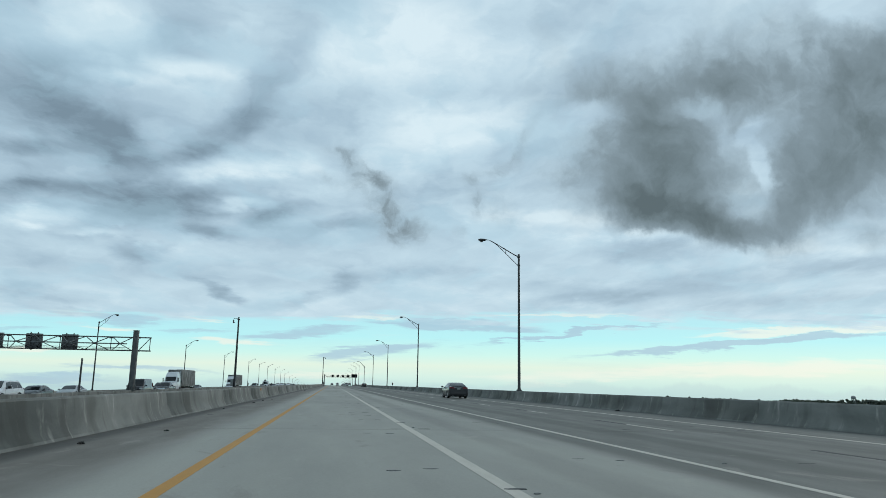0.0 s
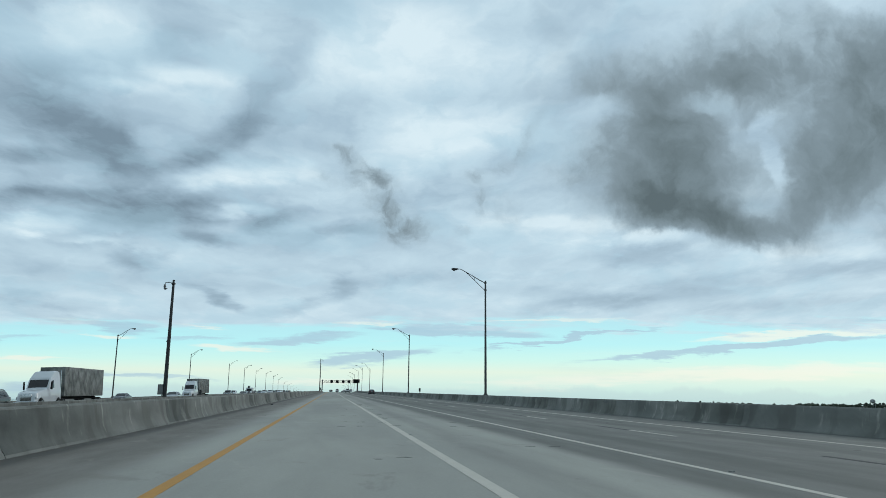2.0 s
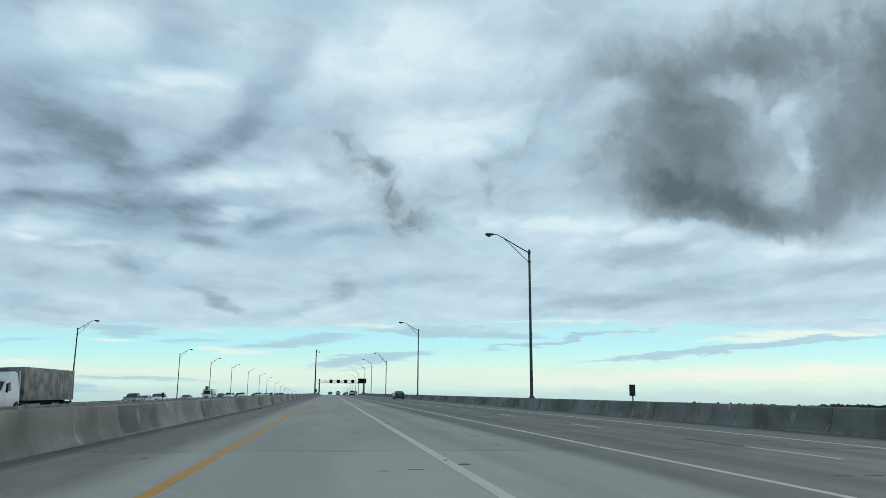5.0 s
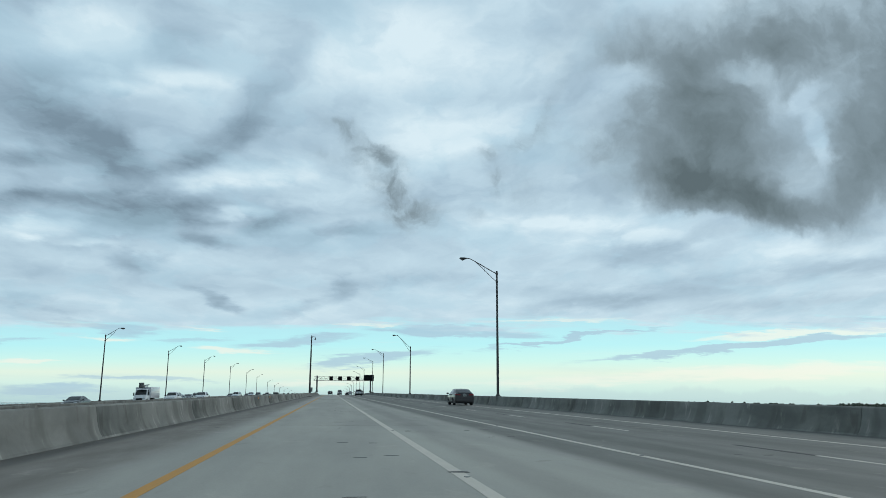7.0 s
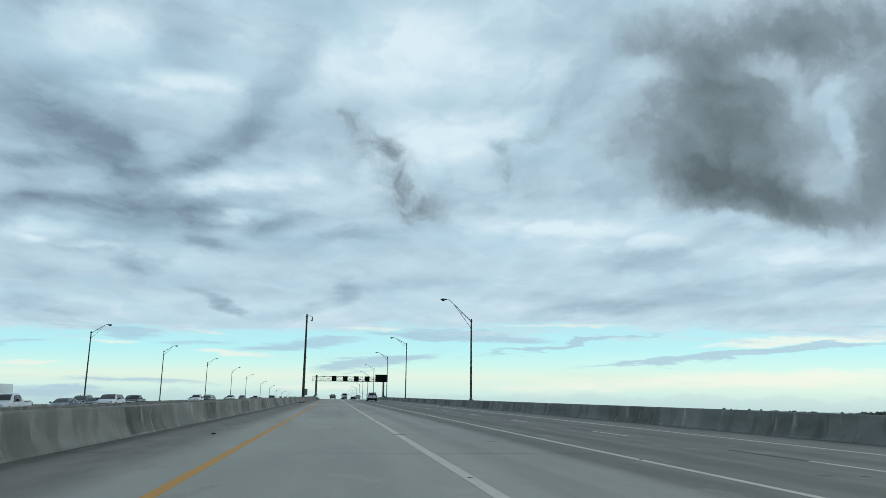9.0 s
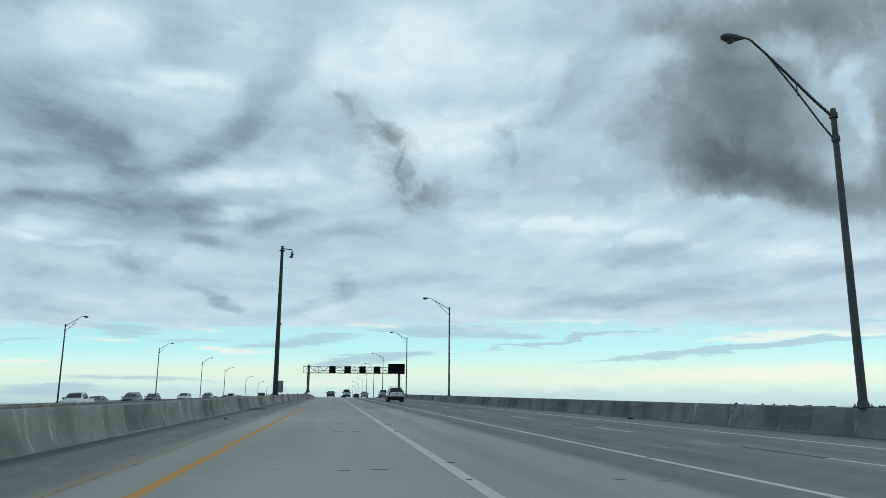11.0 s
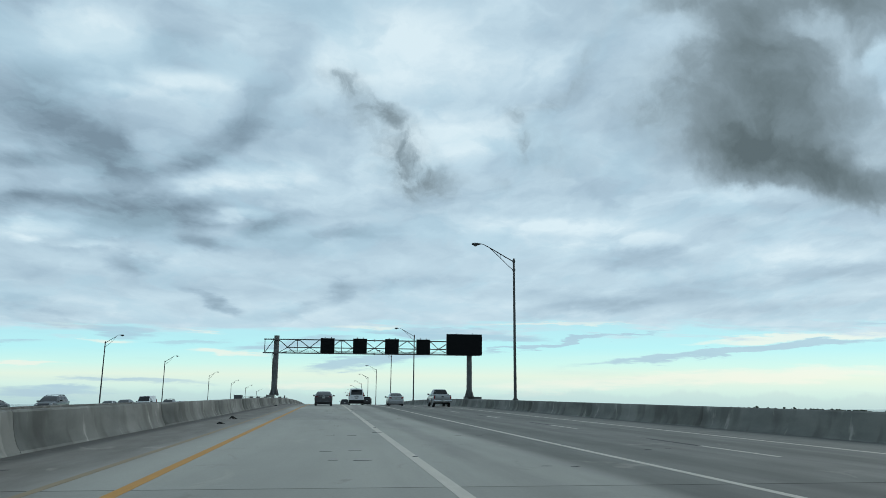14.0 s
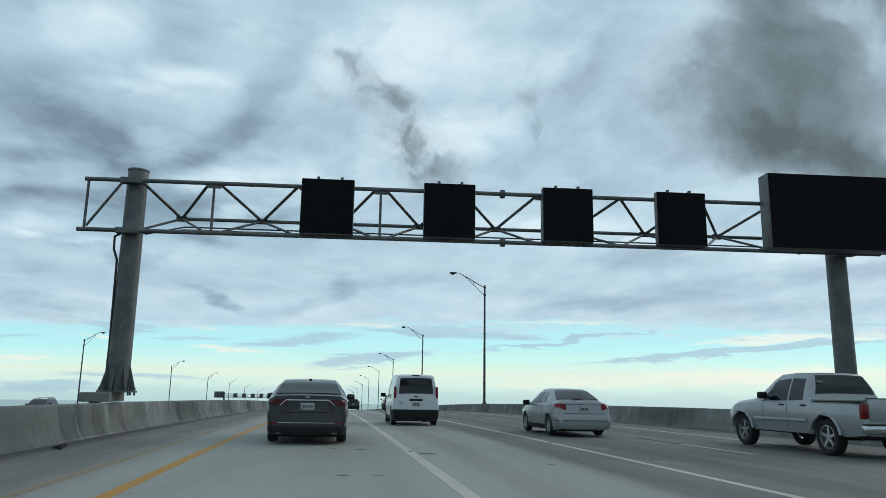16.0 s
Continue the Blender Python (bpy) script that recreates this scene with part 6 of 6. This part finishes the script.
def box_truck(label, tall=3.5, long=7.0, mat=None):
    car = thing("box_truck", label, "truck")
    box_body(car, "cargo_box", mat or P_WHITE, (-1.2, 1.2, 0.0, long - 2.2, 0.95, tall), "white cargo box")
    fixed_box("frame", M_UNDER, car, (-0.45, 0.45, 0.2, long - 0.6, 0.6, 0.95), 0.02)
    sh = Shell(2.6, 2.1, [(0, 1.0), (0.04, 2.3), (0.3, 2.45), (0.9, 2.42), (1.1, 2.3), (1.6, 1.5), (1.8, 1.4), (2.35, 1.25), (2.55, 1.0), (2.6, 0.7)], [(0, 0.9), (0.1, 1.4), (1.5, 1.38), (2.3, 1.1), (2.6, 0.6)], -2.0, 1.75, 0.42, 0.4, lean=0.1, inset=0.05,
               plan=[(0, 1), (1.6, 1.0), (2.2, 0.95), (2.5, 0.86), (2.6, 0.78)])
    bm = bmesh.new()
    sh.body(bm)
    y0 = long - 2.3
    bmesh.ops.translate(bm, vec=(0, y0, 0), verts=bm.verts)
    cab = part("cab", bm, P_WHITE, car, smooth=35)
    bm = bmesh.new()
    patch(bm, lambda u, y: sh.lid(u * sh.edge(y) * 0.88, y) + Vector((0, y0 + 0.02, 0.01)), [(-1, 1.08), (1, 1.08), (1, 1.58), (-1, 1.58)], 8, 4)
    part("windscreen", bm, M_GLASS, cab, smooth=50)
    for s in (1, -1):
        bm = bmesh.new()
        patch(bm, lambda y, v: sh.side(y, v, 0.012) + Vector((0, y0, 0)), [(0.35, 0.1), (1.35, 0.1), (1.1, 0.85), (0.35, 0.85)])
        if s < 0:
            mirror_x(bm)
        part("side_window", bm, M_GLASS, cab, smooth=40)
        make_wheel(0.42, 0.4, 6, M_RIM, car, (s * 0.85, 1.4, 0.42), s)
        make_wheel(0.42, 0.25, 6, M_RIM, car, (s * 0.9, y0 + 1.75, 0.42), s)
        fixed_box("headlamp", M_HEAD, cab, tuple(sorted((s * 0.6, s * 0.86))) + (y0 + 2.35, y0 + 2.58, 0.85, 1.05), 0.03)
        fixed_box("mirror", M_PLASTIC, cab, tuple(sorted((s * 1.05, s * 1.25))) + (y0 + 1.3, y0 + 1.4, 1.4, 1.9), 0.03)
    fixed_box("grille", M_PLASTIC, cab, (-0.5, 0.5, y0 + 2.5, y0 + 2.62, 0.7, 1.0), 0.03)
    return car


def boom_truck(label):
    """A low box truck with a folded boom and bucket lying forward over the cab."""
    car = box_truck(label, 2.75, 8.5)
    bm = bmesh.new()
    lathe(bm, [(0.28, 2.70), (0.28, 2.95), (0.20, 3.0)], 14, Matrix.Translation((0.3, 5.2, 0)))
    part("turret", bm, M_CABINET, car, smooth=40)
    bm = bmesh.new()
    box(bm, 0.20, 0.42, 2.2, 7.2, 2.86, 3.06, 0.03)
    part("lower_boom", bm, P_LIGHT, car, smooth=40)
    bm = bmesh.new()
    tube(bm, (0.05, 2.4, 3.16), (0.05, 7.6, 3.0), 0.09, 0.075)
    part("upper_boom", bm, M_CABINET, car, smooth=40)
    bm = bmesh.new()
    box(bm, -0.35, 0.35, 7.2, 7.9, 2.62, 3.45, 0.08)
    part("bucket", bm, M_STEEL, car, "grey bucket", 40)
    return car


def on_road(x, y, turn=0.0):
    return pose(x, y, road_z(y) + 0.004, 0, 0, turn)


lead = sedan(P_GREY, "dark grey saloon car with chrome bar on its boot", "full")
lead.matrix_basis = on_road(-0.08, 510.0)
van = small_van(P_WHITE, "white small panel van with a black bumper")
van.matrix_basis = on_road(3.70, 521.4)
coupe = sedan(P_SILVER, "silver two-door coupe with round red lamps", "coupe")
coupe.matrix_basis = on_road(7.76, 513.9)
truck = pickup(P_LIGHT, "light silver four-door pickup with chrome bumper")
truck.matrix_basis = on_road(11.70, 506.4)
white_suv = suv(P_WHITE, "white sport-utility car with black bumper and roof bars")
white_suv.matrix_basis = on_road(8.03, 430.8)
brown = sedan(P_BROWN, "warm grey saloon car with a black boot lip", "family")
brown.matrix_basis = on_road(11.95, 282.25)
black = sedan(P_BLACK, "black low saloon car with wide red lamps", "sport")
black.matrix_basis = on_road(11.3, 66.7)
far_suv = suv(P_BLACK, "dark sport-utility car ahead in the third lane", False)
far_suv.matrix_basis = on_road(8.1, 584)
far_dark = suv(P_GREY, "dark grey sport-utility car ahead of the van", False)
far_dark.matrix_basis = on_road(4.3, 612)

# oncoming traffic on the parallel bridge
opp = {
    "s": sedan(P_GREY, "dark grey saloon car on the parallel bridge", "family"),
    "w": sedan(P_LIGHT, "pale silver saloon car on the parallel bridge", "family"),
    "b": sedan(P_BLUE, "grey-blue saloon car on the parallel bridge", "sport"),
    "u": suv(P_WHITE, "white sport-utility car on the parallel bridge", False, False),
    "d": suv(P_GREY, "dark grey sport-utility car on the parallel bridge", True, False),
    "p": pickup(P_WHITE, "white pickup on the parallel bridge"),
    "k": pickup(P_BLACK, "black pickup on the parallel bridge"),
    "c": cargo_van(P_WHITE, "white cargo van on the parallel bridge"),
    "v": cargo_van(P_BLACK, "black cargo van on the parallel bridge"),
    "x": box_truck("white box truck on the parallel bridge"),
    "m": boom_truck("white utility truck with a folded boom over its cab"),
    "T": semi_truck("white tractor unit with stained grey trailer"),
}
ONCOMING = (("u", -24, 60), ("s", -27.9, 77.6), ("w", -27.9, 87.5), ("v", -24, 100.5), ("d", -27.9, 129.7), ("s", -31.7, 184), ("k", -24, 115),
            ("T", -29.6, 160), ("T", -29.6, 242), ("k", -26.3, 262), ("w", -24, 183), ("w", -27.9, 275),
            ("u", -27.9, 284), ("s", -27.9, 308), ("m", -30.0, 350.5), ("p", -24, 340), ("b", -27.4, 362), ("u", -24, 366),
            ("s", -27.9, 373.6), ("d", -31.7, 381), ("k", -27.9, 392), ("d", -31.7, 405), ("d", -27.9, 453), ("s", -31.7, 513), ("p", -24, 418), ("s", -27.9, 437),
            ("d", -31.7, 482), ("u", -27.9, 491), ("d", -27.9, 518), ("w", -31.7, 552), ("s", -27.9, 546), ("c", -27.9, 559), ("d", -27.9, 575), ("c", -31.7, 607), ("s", -27.9, 640), ("x", -31.7, 690), ("w", -27.9, 720))
used = set()
for code, x, y in ONCOMING:
    at = pose(x, y, opp_z(x) + road_z(y), 0, math.degrees(math.atan(OPP_FALL)), 180)
    if code in used:
        copy_thing(opp[code], at)
    else:
        opp[code].matrix_basis = at
        used.add(code)


# ---------------------------------------------------------------- marks, patches and litter on the roadway
rnd = random.Random(11)


def blot(bm, x, y, a, b, z0, rot=0.0):
    """A low irregular flake lying on the road."""
    n = 9
    ring = []
    for i in range(n):
        t = 2 * math.pi * i / n
        r = rnd.uniform(0.7, 1.15)
        u, v = a * r * math.cos(t), b * r * math.sin(t)
        px, py = x + u * math.cos(rot) - v * math.sin(rot), y + u * math.sin(rot) + v * math.cos(rot)
        ring.append((px, py))
    up = [bm.verts.new((p, q, road_z(q) + z0)) for p, q in ring]
    dn = [bm.verts.new((p, q, road_z(q) - 0.006)) for p, q in ring]
    bm.faces.new(up)
    for i in range(n):
        j = (i + 1) % n
        bm.faces.new((up[j], up[i], dn[i], dn[j]))


bm = bmesh.new()
y = 2.0
while y < 560:
    for lane, spread in ((0.55, 0.5), (4.2, 0.7), (7.7, 0.6), (10.9, 0.5)):
        if rnd.random() < ((0.95 if y > 430 else 0.62) if lane < 1 else 0.42):
            yy = y + rnd.uniform(-2.2, 2.2)
            xx = lane + rnd.uniform(-spread, spread) * 0.6
            for k in range(rnd.choice((1, 2, 2, 2))):
                blot(bm, xx + 0.55 * k + rnd.uniform(-0.06, 0.06), yy + rnd.uniform(-0.25, 0.25), rnd.uniform(0.07, 0.17), rnd.uniform(0.025, 0.055), 0.003)
    if rnd.random() < 0.35:
        blot(bm, 2.05 + rnd.uniform(-0.25, 0.45), y + rnd.uniform(-2, 2), rnd.uniform(0.10, 0.2), rnd.uniform(0.05, 0.1), 0.0055)
    if rnd.random() < 0.3:
        blot(bm, rnd.uniform(-4.8, -2.6), y + rnd.uniform(-2, 2), rnd.uniform(0.05, 0.2), rnd.uniform(0.03, 0.07), 0.003, rnd.uniform(0, 3))
    y += 4.4
tagged(make("road_marks", bm, M_TAR), "small dark tar and tyre marks scattered on the lanes", "road marks", kind="stuff")

bm = bmesh.new()
y = 8.0
while y < 560:
    blot(bm, 2.05 + rnd.uniform(-0.03, 0.03), y, 0.045, 0.045, 0.014)
    blot(bm, 5.95 + rnd.uniform(-0.03, 0.03), y + 3.1, 0.045, 0.045, 0.014)
    y += 12.2
tagged(make("lane_studs", bm, M_PALE), "small pale reflective studs along the lane lines", "road studs", kind="stuff")


def flat_patch(name, mat, label, pts, z):
    bm = bmesh.new()
    up = [bm.verts.new((x, y, z)) for x, y in pts]
    dn = [bm.verts.new((x, y, -0.01)) for x, y in pts]
    bm.faces.new(up)
    for i in range(len(pts)):
        j = (i + 1) % len(pts)
        bm.faces.new((up[j], up[i], dn[i], dn[j]))
    tagged(make(name, bm, mat), label, "road repair", kind="structure")


flat_patch("patch_1", M_PATCH, "dark square asphalt repair in the second lane", [(2.42, 394.7), (3.0, 394.5), (3.42, 394.8), (3.52, 396.4), (3.3, 396.6), (2.55, 396.55)], 0.005)
flat_patch("patch_2", M_MORTAR, "grey mortar repair beside the wide white line", [(1.1, 394.9), (1.9, 394.8), (1.92, 396.5), (1.2, 396.55)], 0.003)


def litter(label, x, y, s, seed):
    r = random.Random(seed)
    bm = bmesh.new()
    for k in range(3):
        sweep(bm, [(r.uniform(-s, s), r.uniform(-s, s), 0.02), (r.uniform(-s, s) * 0.5, r.uniform(-s, s) * 0.5, s * r.uniform(0.2, 0.5)), (r.uniform(-s, s), r.uniform(-s, s), 0.02)], [s * 0.12, s * 0.2, s * 0.1], 6)
    ob = make("tyre_scrap", bm, M_TYRE, smooth=50)
    ob.matrix_basis = pose(x, y, road_z(y))
    tagged(ob, label, "debris", group="shoulder debris")


for i, (x, y, s) in enumerate(((-4.6, 14.2, 0.10), (-3.9, 18.0, 0.07), (-4.4, 47.5, 0.08), (-4.5, 43.0, 0.09), (-4.2, 52.0, 0.08), (-4.4, 118.6, 0.15), (-4.75, 33.0, 0.08), (-4.6, 205.0, 0.14),
                               (-4.2, 372.0, 0.1), (-3.6, 462.5, 0.17), (-3.9, 468.5, 0.2), (-4.7, 508.5, 0.18), (-3.3, 300.0, 0.09), (13.9, 372.5, 0.2), (14.2, 36.0, 0.15))):
    litter("black scrap of tyre lying on the shoulder", x, y, s, i)


bm = bmesh.new()
sweep(bm, [(-0.55, 0, 0.03), (-0.2, 0.02, 0.035), (0.2, -0.01, 0.03), (0.55, 0.015, 0.03)], [0.022, 0.03, 0.03, 0.02], 8)
rod = make("rubber_strip", bm, M_TYRE, smooth=50)
rod.matrix_basis = pose(-4.58, 389.57, 0)
tagged(rod, "long black rubber strip lying across the shoulder", "debris", group="shoulder debris")


# ---------------------------------------------------------------- small signs and plates on the parapets
def marker(label, x, y, z, face):
    ob = thing("marker_sign", label, "road sign", pose(x, y, z))
    bm = bmesh.new()
    box(bm, -0.03, 0.03, -0.02, 0.02, 0.0, 0.75, 0.006)
    part("post", bm, M_BLACKMETAL, ob)
    bm = bmesh.new()
    box(bm, -0.16, 0.16, -0.035 if face < 0 else 0.022, -0.022 if face < 0 else 0.035, 0.25, 0.82, 0.006)
    part("plate", bm, M_BLACKMETAL, ob, "dark back of a small sign")


marker("small dark marker sign on the parapet", 15.2, 189.5, 0.80, 1)
marker("small dark marker sign on the far parapet", -19.67, 178.5, OPP_Z + 0.80, -1)
marker("small dark marker sign on the far parapet", -19.67, 246.0, OPP_Z + 0.80, -1)

post = thing("stub_post", "thin grey post on the parallel bridge's parapet", "post", pose(-19.67, 61.3, OPP_Z + 0.80))
bm = bmesh.new()
tube(bm, (0, 0, 0), (0, 0, 2.6), 0.08, 0.07, 12)
part("shaft", bm, M_POLE, post, smooth=40)
bm = bmesh.new()
box(bm, -0.18, 0.18, -0.18, 0.18, 0, 0.04, 0.008)
part("foot", bm, M_POLE, post)


def plate(label, x, y, z, w, h, mat, side):
    bm = bmesh.new()
    a = math.atan(0.065 / 0.46)
    box(bm, -0.012, 0.012, -w / 2, w / 2, -h / 2, h / 2, 0.004)
    ob = make("reflector_plate", bm, mat)
    ob.matrix_basis = pose(x, y, z, 0, -side * math.degrees(a), 0)
    tagged(ob, label, "plate")


for y in (56.5, 276.8, 287.8, 222.0, 398.0):
    plate("faded orange plate fixed on the concrete parapet", -5.40, y, 0.63, 0.85, 0.20, M_ORANGE, -1)
for y in (65.5, 101.0, 391.0):
    plate("pale mortar patch plate on the concrete parapet", 15.055, y, 0.66, 0.55, 0.13, M_PALE, 1)


# ---------------------------------------------------------------- parapets, in lengths with open joints
SEG = SLAB / 2


def parapet_mesh(name, side, length):
    """Safety-shape barrier: foot, flared toe, steep face, rounded top. side 1: the face looks to -x."""
    prof = [(0.0, 0.0), (0.025, 0.05), (0.085, 0.14), (0.14, 0.27), (0.18, 0.43), (0.235, 0.76), (0.265, 0.80), (0.415, 0.80), (0.45, 0.77), (0.47, -0.25), (0.0, -0.25)]
    bm = bmesh.new()
    ends = []
    for y in (-length / 2 + 0.012, length / 2 - 0.012):
        ends.append([bm.verts.new((side * x, y, z)) for x, z in prof])
    for i in range(len(prof)):
        j = (i + 1) % len(prof)
        bm.faces.new((ends[0][i], ends[0][j], ends[1][j], ends[1][i]))
    bm.faces.new(ends[0])
    bm.faces.new(list(reversed(ends[1])))
    bmesh.ops.recalc_face_normals(bm, faces=bm.faces)
    for f in bm.faces:
        f.smooth = all(0.0 < v.co.z < 0.77 and abs(v.co.x) < 0.3 for v in f.verts)
    me = bpy.data.meshes.new(name)
    bm.to_mesh(me)
    bm.free()
    me.materials.append(M_BARRIER)
    return me


for name, label, x, side, z0 in (("barrier_left", "stained concrete parapet beside the left shoulder", ROAD_L, -1, 0.0),
                                 ("barrier_right", "stained concrete parapet beside the outer shoulder", ROAD_R, 1, 0.0),
                                 ("barrier_opposite_near", "concrete parapet of the parallel bridge", OPP_R, 1, OPP_Z),
                                 ("barrier_opposite_far", "outer concrete parapet of the parallel bridge", OPP_L, -1, opp_z(OPP_L))):
    root = tagged(new(name), label, "barrier", kind="structure")
    length = SEG if z0 == 0 else SLAB
    me = parapet_mesh("parapet", side, length)
    n = int((Y1 - Y0) / length)
    for i in range(n):
        y = Y0 + (i + 0.5) * length - 6.9
        ob = new("parapet", me)
        ob.parent = root
        ob.matrix_basis = tilted(x, y, z0)

# pedestals under the gantry posts
for x, y, w in ((-5.42, 514.6, 0.75), (16.3, 514.6, 1.6)):
    bm = bmesh.new()
    box(bm, x - 0.7, x + (0.75 if x > 0 else 0.06), y - w, y + w, -0.3 if x > 0 else 0.78, 1.03 if x < 0 else 1.0, 0.03)
    tagged(make("pedestal", bm, M_BARRIER, smooth=40), "concrete pedestal under a gantry post", "pedestal", kind="structure")

# ---------------------------------------------------------------- roadway slabs
def slab_mesh(bend):
    """One length of deck between two joints; bend: how much it is curved over the crest."""
    bm = bmesh.new()
    h = SLAB / 2 - 0.02
    rows = []
    for i in range(9):
        y = -h + 2 * h * i / 8
        z = -bend * y * y
        rows.append([bm.verts.new((x, y, z + dz)) for x, dz in ((ROAD_L, -0.215), (ROAD_L, 0.0), (ROAD_R, 0.0), (ROAD_R, -0.215))])
    for a, b in zip(rows, rows[1:]):
        for i in range(4):
            j = (i + 1) % 4
            bm.faces.new((a[i], a[j], b[j], b[i]))
    bm.faces.new(rows[0])
    bm.faces.new(list(reversed(rows[-1])))
    bmesh.ops.recalc_face_normals(bm, faces=bm.faces)
    me = bpy.data.meshes.new("slab")
    bm.to_mesh(me)
    bm.free()
    me.materials.append(M_ROAD)
    return me


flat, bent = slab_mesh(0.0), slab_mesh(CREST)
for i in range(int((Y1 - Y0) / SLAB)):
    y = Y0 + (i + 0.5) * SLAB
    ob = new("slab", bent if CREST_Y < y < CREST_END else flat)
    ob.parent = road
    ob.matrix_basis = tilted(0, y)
